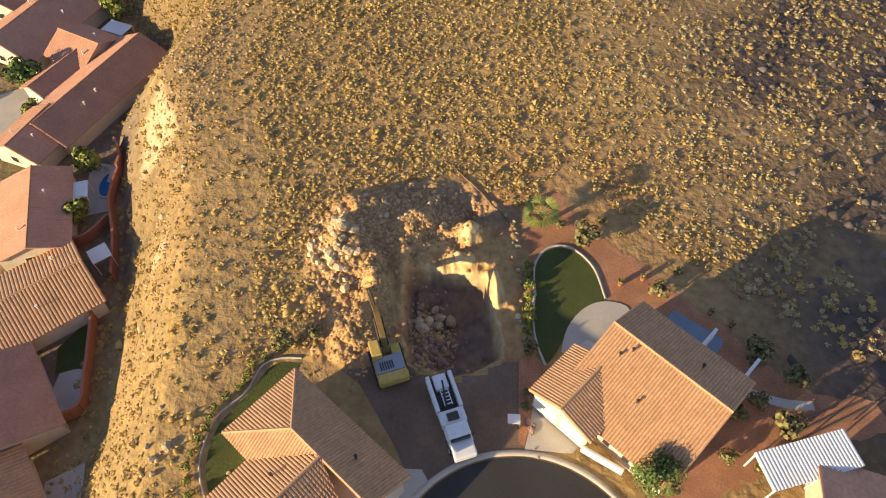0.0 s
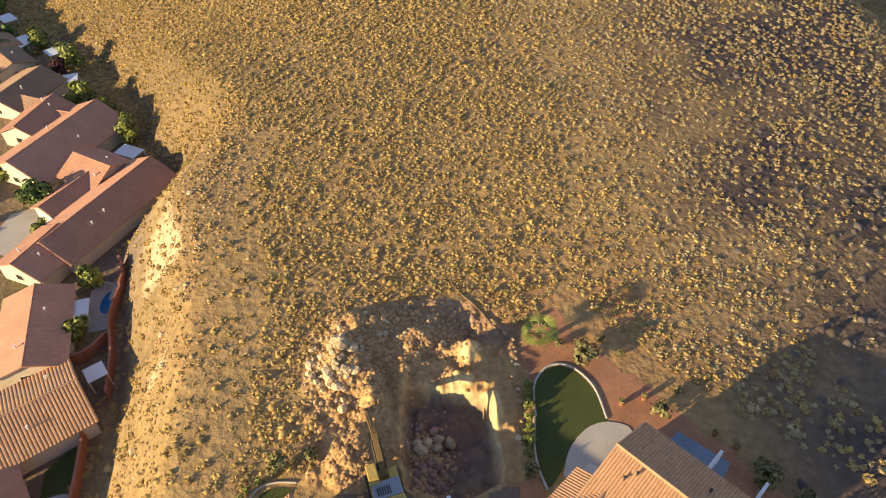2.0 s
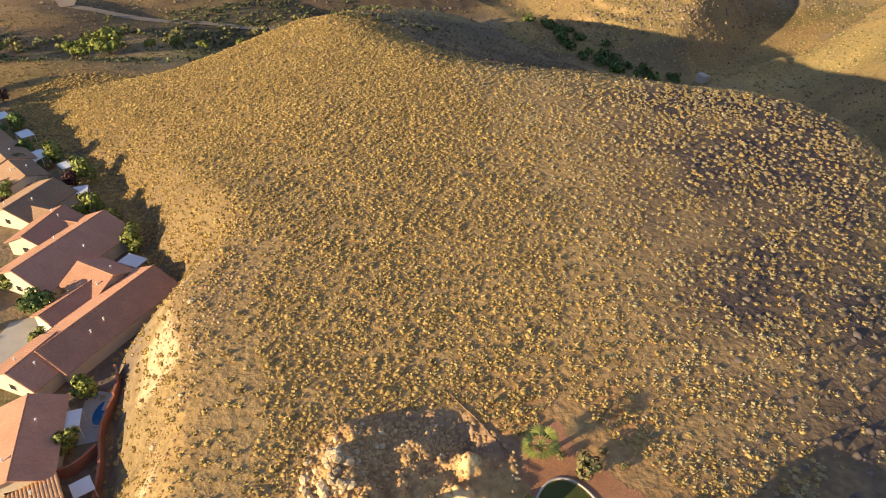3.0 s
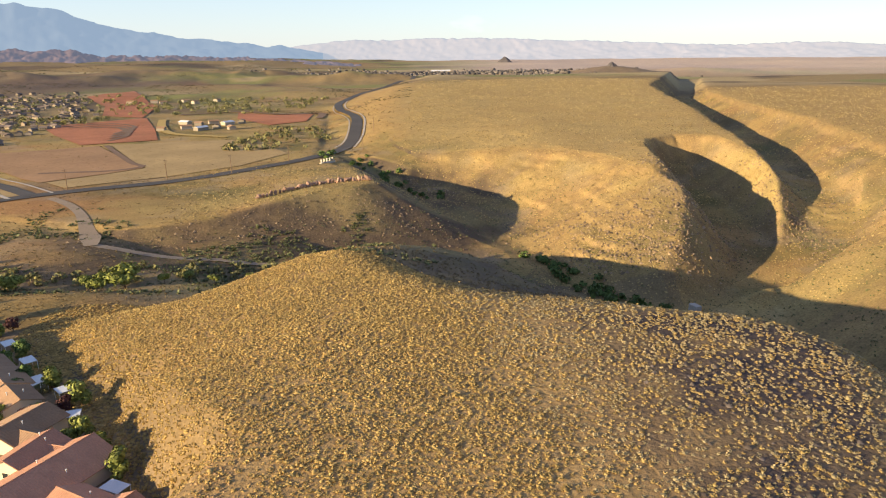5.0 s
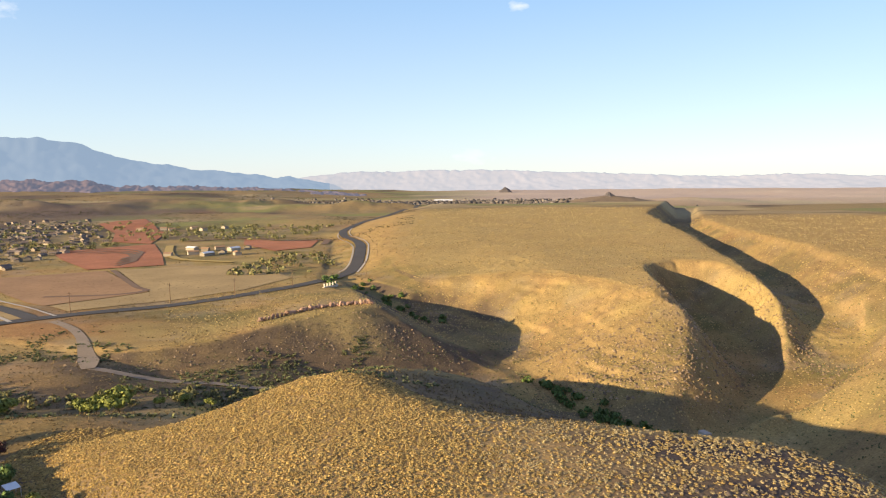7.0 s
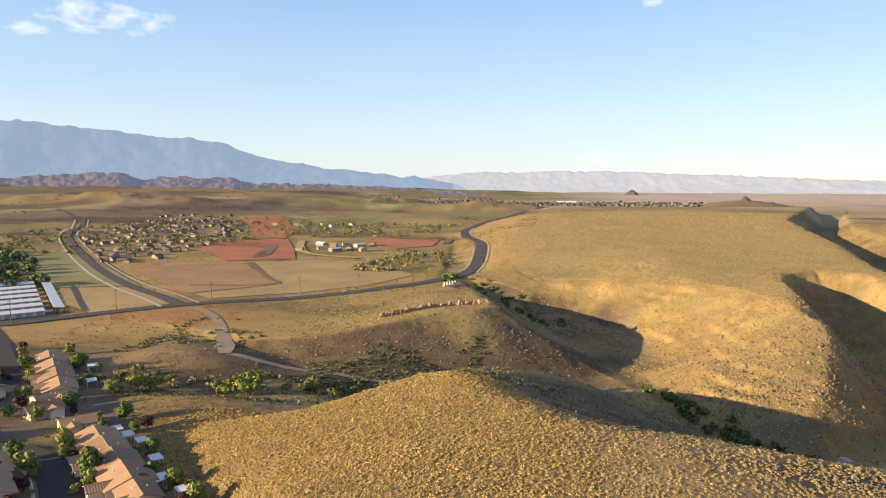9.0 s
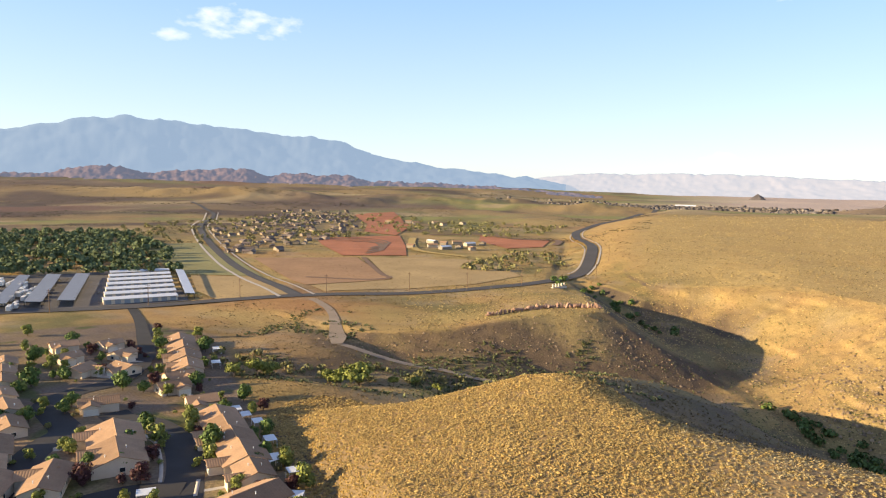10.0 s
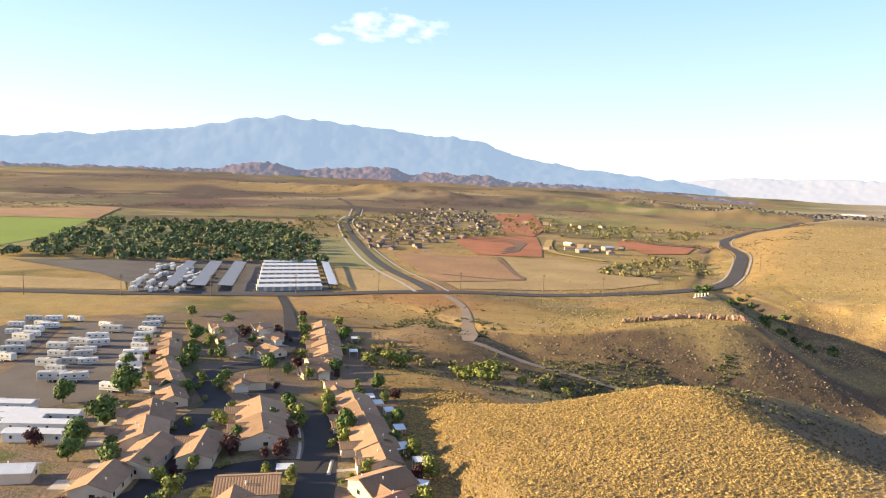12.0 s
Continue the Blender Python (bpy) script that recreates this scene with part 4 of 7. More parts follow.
def gable_house(x, y, heading, length, width, label, z=None, wing=1, eave=2.7, slope=0.36, pitch=0.5, group="houses of the subdivision", seed=0, roof_mat=None, single=False, wing_at=None):
    """A one-storey stucco house: a long gable, a cross gable over the garage, doors, windows, vents."""
    rng = random.Random(seed + 99)
    z = ground_at(x, y) if z is None else z
    h = thing("house", pose(x, y, z, 0, 0, heading), label, "house", group)
    l, w, o = length / 2, width / 2, 0.5
    top = eave + slope * w
    mat = roof_mat or M_TILE_FAR
    bm = bmesh.new()
    gable_wall(bm, -l + o, l - o, -w + o, w - o, -1.0, eave + slope * o - 0.16, top - 0.18)
    part("wall", bm, M_STUCCO, h)
    tile_roof("roof", [[(-l, -w, eave), (l, -w, eave), (l, 0, top), (-l, 0, top)], [(-l, w, eave), (l, w, eave), (l, 0, top), (-l, 0, top)]], [((-l, 0, top), (l, 0, top))], mat, h, pitch, single)
    for k in range(wing):
        side = -1
        gw = min(3.3, length * 0.22)
        cx = -l * 0.45 + k * length * 0.5 if wing > 1 else rng.choice((-0.4, 0.35)) * l
        out = w + rng.uniform(2.0, 3.6)
        if wing_at:
            cx, out, gw = wing_at
        gt = eave + slope * gw
        back = w - (gt - eave) / slope - 0.1
        bm = bmesh.new()
        m = pose(cx, 0, 0, 0, 0, -90)
        gable_wall(bm, back, out - o, -gw + 0.4, gw - 0.4, -1.0, eave + slope * 0.4 - 0.16, gt - 0.18)
        bmesh.ops.transform(bm, matrix=m, verts=bm.verts)
        part("wing", bm, M_STUCCO, h)
        for sg in (-gw, gw):
            bm = bmesh.new()
            tiled_plane(bm, [(back, sg, eave), (out, sg, eave), (out, 0, gt), (back - gw, 0, gt)], pitch)
            bmesh.ops.transform(bm, matrix=m, verts=bm.verts)
            part("wing_roof", bm, mat, h)
        bm = bmesh.new()
        ridge_cap(bm, (back - gw, 0, gt), (out, 0, gt))
        bmesh.ops.transform(bm, matrix=m, verts=bm.verts)
        part("ridge_cap", bm, mat, h)
        bm = bmesh.new()
        for row in range(4):
            box(bm, cx - 2.0, cx + 2.0, -out + o - 0.06, -out + o + 0.05, 0.02 + row * 0.52, 0.5 + row * 0.52)
        part("garage_door", bm, M_GARAGE, h)
        bm = bmesh.new()
        box(bm, cx - 2.4, cx + 2.4, -out - 4.5, -out + o, -0.3, 0.04)
        part("driveway", bm, M_CONCRETE, h)
    for sx in (-0.5, 0.0, 0.5):
        window(h, sx * length * 0.7, w - o + 0.02, 1.5, 1.4, 1.1, "+y")
    for sx in (-1, 1):
        window(h, sx * (l - o + 0.02), 0.6, 1.5, 1.3, 1.1, "+x")
    for k in range(2):
        bm = bmesh.new()
        px, py = rng.uniform(-l * 0.7, l * 0.7), rng.choice((-1, 1)) * rng.uniform(0.2, 0.6) * w
        pz = top - slope * abs(py)
        tube(bm, (px, py, pz - 0.2), (px, py, pz + 0.55), 0.1)
        tube(bm, (px, py, pz + 0.5), (px, py, pz + 0.6), 0.17)
        part("roof_vent", bm, M_WHITE, h)
    return h


def leaf_cloud(rng, blobs, count, leaf):
    """Arrays of many small leaf pairs that fill lumpy balls: centre, radius."""
    verts, faces = [], []
    weights = np.array([b[3] ** 2 for b in blobs])
    picks = rng.choice(len(blobs), count, p=weights / weights.sum())
    for b in picks:
        cx, cy, cz, r = blobs[b]
        d = rng.normal(size=3)
        d /= np.linalg.norm(d)
        d[2] = d[2] * 0.85 + 0.1
        p = np.array((cx, cy, cz)) + d * r * rng.uniform(0.55, 1.08)
        a = rng.normal(size=3)
        a -= a.dot(d) * d * 0.7
        a /= np.linalg.norm(a)
        c = np.cross(d, a)
        s = leaf * rng.uniform(0.6, 1.4)
        i = len(verts)
        verts += [p - a * s, p + c * s * 0.7 + d * s * 0.3, p + a * s, p - c * s * 0.7 + d * s * 0.3]
        faces.append((i, i + 1, i + 2, i + 3))
    return np.array(verts), np.array(faces)


def make_tree(name, height, spread, mat, label, category="tree", seed=1, count=420, leaf=None, trunk=0.16, at=None):
    """A tapered trunk with limbs, and a crown of leaf clumps with gaps."""
    rng = np.random.default_rng(seed)
    t = thing(name, at or pose(0, 0, -500), label, category)
    blobs = []
    for k in range(9):
        a = k * 2.4
        rad = spread * (0.12 + 0.5 * rng.random())
        blobs.append((math.cos(a) * rad, math.sin(a) * rad, height * rng.uniform(0.32, 0.82), spread * rng.uniform(0.30, 0.50)))
    blobs.append((0, 0, height * 0.8, spread * 0.42))
    bm = bmesh.new()
    tube(bm, (0, 0, -0.3), (0, 0, height * 0.45), trunk, trunk * 0.6, 7)
    for cx, cy, cz, r in blobs[:6]:
        tube(bm, (0, 0, height * 0.3), (cx, cy, cz), trunk * 0.5, trunk * 0.15, 5)
    part("trunk", bm, M_BARK, t)
    v, f = leaf_cloud(rng, blobs, count, leaf or spread * 0.13)
    ob = new("crown", from_arrays("crown", v, f, mat))
    ob.parent = t
    return t


def make_bush(name, radius, height, mat, label, seed=1, count=170, category="shrub", at=None):
    rng = np.random.default_rng(seed)
    blobs = [(math.cos(k * 2.1) * radius * 0.45, math.sin(k * 2.1) * radius * 0.45, height * rng.uniform(0.4, 0.6), radius * rng.uniform(0.45, 0.62)) for k in range(6)] + [(0, 0, height * 0.6, radius * 0.6)]
    v, f = leaf_cloud(rng, blobs, count, radius * 0.17)
    v[:, 2] = np.clip(v[:, 2], -0.05, None)
    ob = new(name, from_arrays(name, v, f, mat))
    ob.matrix_basis = at or pose(0, 0, -500)
    return tagged(ob, label, category)


def stone_mesh(seed, mat, cuts=1):
    """A rough broken stone about 1 m across."""
    bm = bmesh.new()
    bmesh.ops.create_icosphere(bm, subdivisions=cuts, radius=0.5)
    rng = random.Random(seed)
    k = Vector((rng.uniform(0.75, 1.2), rng.uniform(0.6, 1.0), rng.uniform(0.5, 0.8)))
    for v in bm.verts:
        v.co = Vector((v.co.x * k.x, v.co.y * k.y, v.co.z * k.z)) * rng.uniform(0.78, 1.22)
    mesh = bpy.data.meshes.new("boulder")
    bm.to_mesh(mesh)
    bm.free()
    mesh.materials.append(mat)
    return mesh


M_LEAF_LIGHT = material("light_leaves", (0.21, 0.235, 0.055), 0.7, per_island=0.4)
M_LEAF_RED = material("plum_leaves", (0.085, 0.035, 0.035), 0.7, per_island=0.4)
M_LEAF_OLIVE = material("olive_leaves", (0.20, 0.19, 0.08), 0.8, per_island=0.4)
M_LAWN = material("lawn", (0.075, 0.09, 0.024), 0.9, grain=0.2, scale=7, patch=0.15, patch_scale=0.4, bump=0.05, bump_scale=30)
M_REDGRAVEL = material("red_gravel", (0.42, 0.205, 0.11), 0.95, grain=0.25, scale=7, patch=0.24, patch_scale=0.45, bump=0.05, bump_scale=18)
M_DIRT = material("packed_dirt", (0.21, 0.145, 0.10), 0.95, grain=0.14, scale=3, patch=0.2, patch_scale=0.3, bump=0.06, bump_scale=6)
M_RUBBLE = material("dug_soil", (0.52, 0.33, 0.15), 0.95, grain=0.15, scale=4, per_island=0.35)
M_STONE = material("broken_rock", (0.54, 0.42, 0.26), 0.9, grain=0.18, scale=5, per_object=0.3, bump=0.05, bump_scale=10)
M_STONE_RED = material("reddish_rock", (0.36, 0.23, 0.17), 0.9, grain=0.18, scale=5, per_object=0.3, bump=0.05, bump_scale=10)
M_BRICK = material("red_block_wall", (0.36, 0.15, 0.095), 0.9, grain=0.15, scale=5, patch=0.1, patch_scale=0.8)
M_YELLOW = material("machine_yellow", (0.52, 0.37, 0.10), 0.6, grain=0.08, scale=4, patch=0.15, patch_scale=1.2)
M_STEEL = material("dark_steel", (0.075, 0.068, 0.06), 0.75, metal=0.2, grain=0.15, scale=6)
# machine yellow for boom and stick, with their shade put into the colour
M_SHADED_BOOM = material("shaded_boom_yellow", (0.17, 0.115, 0.045), 0.8, grain=0.2, scale=5, patch=0.2, patch_scale=1.0)
M_RUBBER = material("rubber", (0.022, 0.022, 0.023), 0.85, grain=0.1)
M_POOL = material("pool_water", (0.03, 0.16, 0.36), 0.08, spec=0.6)
M_METALROOF = material("painted_metal", (0.72, 0.74, 0.76), 0.4, grain=0.04, patch=0.06, patch_scale=0.5)
M_GREYROOF = material("grey_metal", (0.30, 0.32, 0.35), 0.6, grain=0.06, patch=0.08, patch_scale=0.3)
M_WOOD = material("weathered_wood", (0.20, 0.13, 0.085), 0.9, grain=0.2, scale=6)

# ---- the building site on the near mesa ----
STREET = [(5.8 + 10.7 * math.cos(a), 9.6 + 10.7 * math.sin(a)) for a in np.linspace(0.0, math.pi, 30)] + [(-4.9, -20), (16.5, -20)]
drape("road", STREET, 0.06, 1.5, M_ASPHALT, "dark asphalt cul-de-sac", "road")
ribbon("kerb", [(5.8 + 11.1 * math.cos(a), 9.6 + 11.1 * math.sin(a)) for a in np.linspace(-0.1, math.pi + 0.1, 26)], 0.5, 0.12, M_CONCRETE, "pale concrete kerb round the cul-de-sac", "kerb", n=3, thick=0.25)
drape("yard", [(-7.8, 27.2), (-9.5, 28.6), (-4.5, 29.2), (7.2, 29.4), (7.8, 25.7), (6.9, 21.0), (2.0, 20.2), (-2.3, 17.6), (-3.0, 18.4), (-4.6, 21.7)], 0.03, 0.8, M_DIRT, "packed bare dirt of the building lot", "dirt lot")
drape("driveway", [(8.1, 26.2), (12.6, 22.0), (11.0, 20.6), (8.8, 20.8), (6.9, 20.95), (7.6, 23.6)], 0.07, 0.8, M_CONCRETE, "pale concrete driveway to a garage", "driveway", thick=0.12)
drape("driveway", [(-4.2, 19.4), (-2.0, 19.3), (-1.4, 18.2), (-2.6, 16.6), (-4.6, 15.6), (-6, 17)], 0.07, 0.8, M_CONCRETE, "concrete drive beside the hip-roofed house", "driveway", thick=0.12)
LAWN = curve_through([(9.2, 38.0), (9.6, 40.8), (11.3, 42.5), (13.4, 42.3), (15.3, 39.9), (16.1, 36.2), (14.2, 35.3), (12.3, 33.3), (11.0, 30.9), (9.5, 29.2), (8.8, 31.5), (9.2, 36.5)], 4)
drape("lawn", LAWN, 0.07, 0.7, M_LAWN, "mown dark green lawn with a curved edge", "lawn")
ribbon("lawn_edging", [(9.2, 36.6), (9.45, 40.4), (11.3, 42.7), (13.6, 42.5), (15.5, 40.1), (16.2, 36.3)], 0.22, 0.16, M_CONCRETE, "curved pale concrete mow strip round the lawn", "edging", n=6, thick=0.3)
ribbon("lawn_edging", [(9.1, 36.6), (8.7, 33.5), (8.9, 31.0), (9.5, 29.0)], 0.22, 0.16, M_CONCRETE, "curved pale concrete mow strip round the lawn", "edging", n=6, thick=0.3)
drape("patio", curve_through([(11.1, 30.4), (12.0, 33.0), (13.9, 35.2), (16.2, 36.0), (18.4, 35.0), (16.4, 31.5), (13.7, 29.5), (11.1, 30.4)], 4)[:-1], 0.09, 0.7, M_CONCRETE, "curved pale concrete patio behind the house", "patio", thick=0.12)
LAWN_L = curve_through([(-13.6, 29.3), (-16.0, 29.2), (-17.6, 26.6), (-19.9, 23.6), (-20.5, 20.4), (-19.8, 17.6), (-18.2, 16.6), (-16.6, 18.5), (-16.4, 23.5), (-13.8, 28.4)], 4)
drape("lawn", LAWN_L, 0.07, 0.7, M_LAWN, "dark green strip of lawn beside the house", "lawn")
ribbon("garden_wall", [(-13.4, 29.9), (-15.4, 29.9), (-17.0, 29.1), (-18.2, 26.4), (-20.3, 24.2), (-21.1, 20.9), (-20.6, 18.3), (-19.3, 16.0)], 0.13, 0.16, M_CONCRETE, "curved low pale wall round a lawn", "garden wall", n=8, thick=0.35)
def ragged(outline, gap=0.7, amount=0.45, seed=1):
    """The outline with an uneven edge."""
    rng = random.Random(seed)
    pts = []
    for (ax, ay), (bx, by) in zip(outline, outline[1:] + outline[:1]):
        n = max(1, int(math.hypot(bx - ax, by - ay) / gap))
        pts += [(ax + (bx - ax) * k / n + (rng.uniform(-amount, amount) if k else 0), ay + (by - ay) * k / n + (rng.uniform(-amount, amount) if k else 0)) for k in range(n)]
    return pts


drape("gravel", ragged([(9.0, 47.2), (9.9, 50.0), (13.2, 50.4), (14.2, 46.6), (17.6, 43.6), (20.6, 40.6), (23.0, 37.2), (27.6, 32.8), (29.9, 29.2), (34, 26.2), (40, 25.6), (40, 22.8), (31, 20.2), (24, 17.4), (20, 15.2), (17, 17.5), (18, 34.6), (16.4, 36.2), (15.9, 40.3), (13.4, 42.8), (11.2, 42.9), (9.3, 40.6), (8.3, 44.0)]),
      0.02, 0.9, M_REDGRAVEL, "red gravel garden round the gabled house", "gravel yard")
drape("gravel", [(7.0, 29.5), (8.6, 30.4), (9.3, 28.6), (8.3, 26.6), (7.7, 23.8), (6.9, 21.2), (6.4, 21.6), (6.7, 25.5)], 0.10, 0.6, M_REDGRAVEL, "strip of red gravel beside the drive", "gravel yard")
drape("patio", [(22.8, 35.0), (27.0, 31.6), (25.8, 30.0), (21.6, 33.8)], 0.12, 0.8, material("blue_slab", (0.20, 0.25, 0.31), 0.7, grain=0.1, patch=0.15), "bluish paved terrace behind the house", "patio", thick=0.15)
ribbon("footpath", [(26.6, 26.8), (28.3, 26.1), (31.0, 25.2), (33.6, 25.0)], 0.9, 0.06, M_CONCRETE, "narrow paved garden path", "path", n=5)


def right_house():
    """The large gabled house: ridge along local x, garden side +y, garage wing towards the drive."""
    h = thing("house", pose(15.0, 29.9, 0, 0, 0, -45.6), "large stucco house with an orange clay tile gable roof", "house")
    top, en, es = 5.6, 3.2, 2.6
    tile_roof("roof", [[(-0.2, 5.1, en), (11.6, 5.1, en), (11.6, 0, top), (-0.2, 0, top)]], [], M_TILE, h)
    tile_roof("roof", [[(-0.2, -7.8, es), (11.6, -7.8, es), (11.6, 0, top), (-0.2, 0, top)]], [((-0.2, 0, top + 0.03), (11.6, 0, top + 0.03))], M_TILE, h)
    tile_roof("wing_roof", [[(-1.9, -2.6, 2.85), (-1.9, -9.0, 2.85), (1.4, -9.0, 4.2), (1.4, -2.6, 4.2)], [(4.8, -9.0, 2.85), (4.8, -5.0, 2.85), (1.4, -2.6, 4.2), (1.4, -9.0, 4.2)]], [((1.4, -9.0, 4.25), (1.4, -3.7, 4.25))], M_TILE, h)
    bm = bmesh.new()
    gable_wall(bm, 0.3, 11.1, -4.9, 4.7, -0.3, 3.1, 5.35)
    box(bm, 4.6, 11.1, -7.3, -4.9, -0.3, 2.5)
    part("wall", bm, M_STUCCO, h)
    bm = bmesh.new()
    m = pose(1.45, 0, 0, 0, 0, -90)
    gable_wall(bm, 1.5, 8.6, -2.9, 2.9, -0.3, 2.75, 3.95)
    bmesh.ops.transform(bm, matrix=m, verts=bm.verts)
    part("wing", bm, M_STUCCO, h)
    for gx in (-0.1, 2.9):
        bm = bmesh.new()
        for row in range(4):
            box(bm, gx - 1.2, gx + 1.2, -8.68, -8.58, 0.05 + row * 0.53, 0.55 + row * 0.53)
        part("garage_door", bm, M_WHITE, h)
    for gx in (5.5, 7.5, 9.6):
        window(h, gx, -7.32, 1.4, 1.1, 1.2, "-y")
    for gx in (2.0, 5.5, 9.0):
        window(h, gx, 4.72, 1.5, 1.6, 1.2, "+y")
    window(h, 11.12, 1.5, 1.6, 1.4, 1.1, "+x")
    for px, py in ((2.6, -1.0), (2.0, -1.9), (7.6, 2.4), (5.5, -4.0)):
        bm = bmesh.new()
        pz = top - abs(py) * (0.385 if py < 0 else 0.47)
        tube(bm, (px, py, pz - 0.2), (px, py, pz + 0.5), 0.09)
        tube(bm, (px, py, pz + 0.45), (px, py, pz + 0.55), 0.15)
        part("roof_vent", bm, M_STEEL, h)
    for px in (6.2, 10.6):
        bm = bmesh.new()
        box(bm, px - 0.15, px + 0.15, 5.6, 8.4, 0, 1.9, 0.03)
        part("privacy_wall", bm, M_WHITE, h)
    return h


right_house()


def left_house():
    """The hip-roofed house: its far corner at the origin, local x along the drive side."""
    h = thing("house", pose(-13.1, 27.3, 0, 0, 0, -43), "stucco house with a hipped orange clay tile roof", "house")
    e, t = 2.8, 5.5
    tile_roof("roof", [[(0, 0, e), (14.2, 0, e), (14.2, -4.2, t), (5.2, -4.2, t)]], [], M_TILE, h)
    tile_roof("roof", [[(0, -8.0, e), (0, 0, e), (5.2, -4.2, t)], [(0, -8.0, e), (4.4, -8.0, e), (8.6, -4.2, t), (5.2, -4.2, t)]],
              [((0.1, -0.1, e + 0.05), (5.2, -4.2, t + 0.05)), ((0.1, -7.9, e + 0.05), (5.2, -4.2, t + 0.05)), ((5.2, -4.2, t + 0.05), (14.2, -4.2, t + 0.05))], M_TILE, h)
    tile_roof("wing_roof", [[(3.4, -7.0, e), (3.4, -19.0, e), (8.6, -19.0, t + 0.2), (8.6, -4.2, t + 0.2)], [(13.8, -19.0, e), (13.8, -6.0, e), (8.6, -4.2, t + 0.2), (8.6, -19.0, t + 0.2)]],
              [((8.6, -4.2, t + 0.25), (8.6, -19.0, t + 0.25))], M_TILE, h)
    bm = bmesh.new()
    box(bm, 0.6, 13.8, -7.5, -0.6, -0.3, e - 0.1)
    box(bm, 4.0, 13.2, -18.4, -7.5, -0.3, e - 0.1)
    part("wall", bm, M_STUCCO, h)
    for gx in (3.0, 7.0, 11.0):
        window(h, gx, -0.58, 1.4, 1.4, 1.2, "+y")
    window(h, 0.58, -4.0, 1.4, 1.4, 1.2, "-x")
    for px, py in ((6.6, -7.6), (10.4, -2.2), (7.4, -13)):
        bm = bmesh.new()
        pz = 4.7
        tube(bm, (px, py, pz - 0.6), (px, py, pz + 0.4), 0.09)
        tube(bm, (px, py, pz + 0.35), (px, py, pz + 0.45), 0.15)
        part("roof_vent", bm, M_STEEL, h)


left_house()


def wheel(parent, x, y, z, r, w, axis="x"):
    bm = bmesh.new()
    a, b = ((x - w / 2, y, z), (x + w / 2, y, z)) if axis == "x" else ((x, y - w / 2, z), (x, y + w / 2, z))
    tube(bm, a, b, r, r, 16)
    t = part("wheel", bm, M_RUBBER, parent)
    bm = bmesh.new()
    k = 0.52
    a2, b2 = (((x - w * k, y, z), (x + w * k, y, z))) if axis == "x" else (((x, y - w * k, z), (x, y + w * k, z)))
    tube(bm, a2, b2, r * 0.55, r * 0.55, 12)
    part("rim", bm, M_WHITE, t)


def service_truck():
    """A white mechanics truck; local +y is its nose."""
    way = math.degrees(math.atan2(-(1.75 - -0.55), 19.75 - 27.1))
    t = thing("service_truck", pose(0.6, 23.4, 0.1, 0, 0, way), "white service truck with tool bins and a folded crane", "truck")
    bm = bmesh.new()
    box(bm, -0.45, 0.45, -3.8, 3.6, 0.55, 0.8)
    part("chassis", bm, M_STEEL, t)
    bm = bmesh.new()
    box(bm, -1.0, 1.0, 2.55, 3.95, 0.7, 1.55, 0.14)
    part("bonnet", bm, M_WHITE, t)
    bm = bmesh.new()
    box(bm, -1.05, 1.05, 1.0, 2.7, 0.7, 1.5, 0.06)
    box(bm, -0.98, 0.98, 1.05, 2.35, 1.45, 2.15, 0.14)
    part("cab", bm, M_WHITE, t)
    bm = bmesh.new()
    box(bm, -0.86, 0.86, 2.22, 2.52, 1.52, 2.02, 0.03, pose(0, 0, 0))
    part("windscreen", bm, M_GLASS, t)
    bm = bmesh.new()
    box(bm, -1.12, 1.12, -0.35, 0.9, 0.75, 1.75, 0.05)
    part("sleeper_box", bm, M_WHITE, t)
    bm = bmesh.new()
    box(bm, -0.5, 0.5, 0.0, 0.7, 1.75, 1.95, 0.04)
    part("compressor", bm, M_STEEL, t)
    for sx in (-1, 1):
        bm = bmesh.new()
        box(bm, min(sx * 0.86, sx * 1.2), max(sx * 0.86, sx * 1.2), -3.9, -0.45, 0.75, 1.75, 0.05)
        part("tool_bin", bm, M_WHITE, t)
    bm = bmesh.new()
    box(bm, -0.86, 0.86, -3.9, -0.45, 0.7, 0.95)
    part("load_bed", bm, M_STEEL, t)
    bm = bmesh.new()
    box(bm, -0.6, 0.6, -3.88, -2.5, 0.95, 1.55, 0.04)
    part("cargo_box", bm, M_WHITE, t)
    bm = bmesh.new()
    for k in range(5):
        box(bm, -0.36, 0.36, -2.2 + k * 0.33, -2.13 + k * 0.33, 1.82, 1.9)
    for sx in (-0.36, 0.3):
        box(bm, sx, sx + 0.07, -2.3, -0.7, 1.8, 1.92)
    part("ladder_rack", bm, M_METALROOF, t)
    bm = bmesh.new()
    tube(bm, (0.25, -0.7, 0.95), (0.25, -0.7, 1.9), 0.14)
    tube(bm, (0.25, -0.7, 1.9), (-0.1, -3.0, 2.05), 0.09)
    part("crane", bm, M_STEEL, t)
    for sx in (-0.95, 0.95):
        for sy in (-2.6, 2.7):
            wheel(t, sx, sy, 0.45, 0.47, 0.32)
    for sx in (-1.2, 1.2):
        bm = bmesh.new()
        box(bm, sx - 0.08, sx + 0.08, 2.2, 2.32, 1.4, 1.75, 0.02)
        part("mirror", bm, M_STEEL, t)
    return t


service_truck()


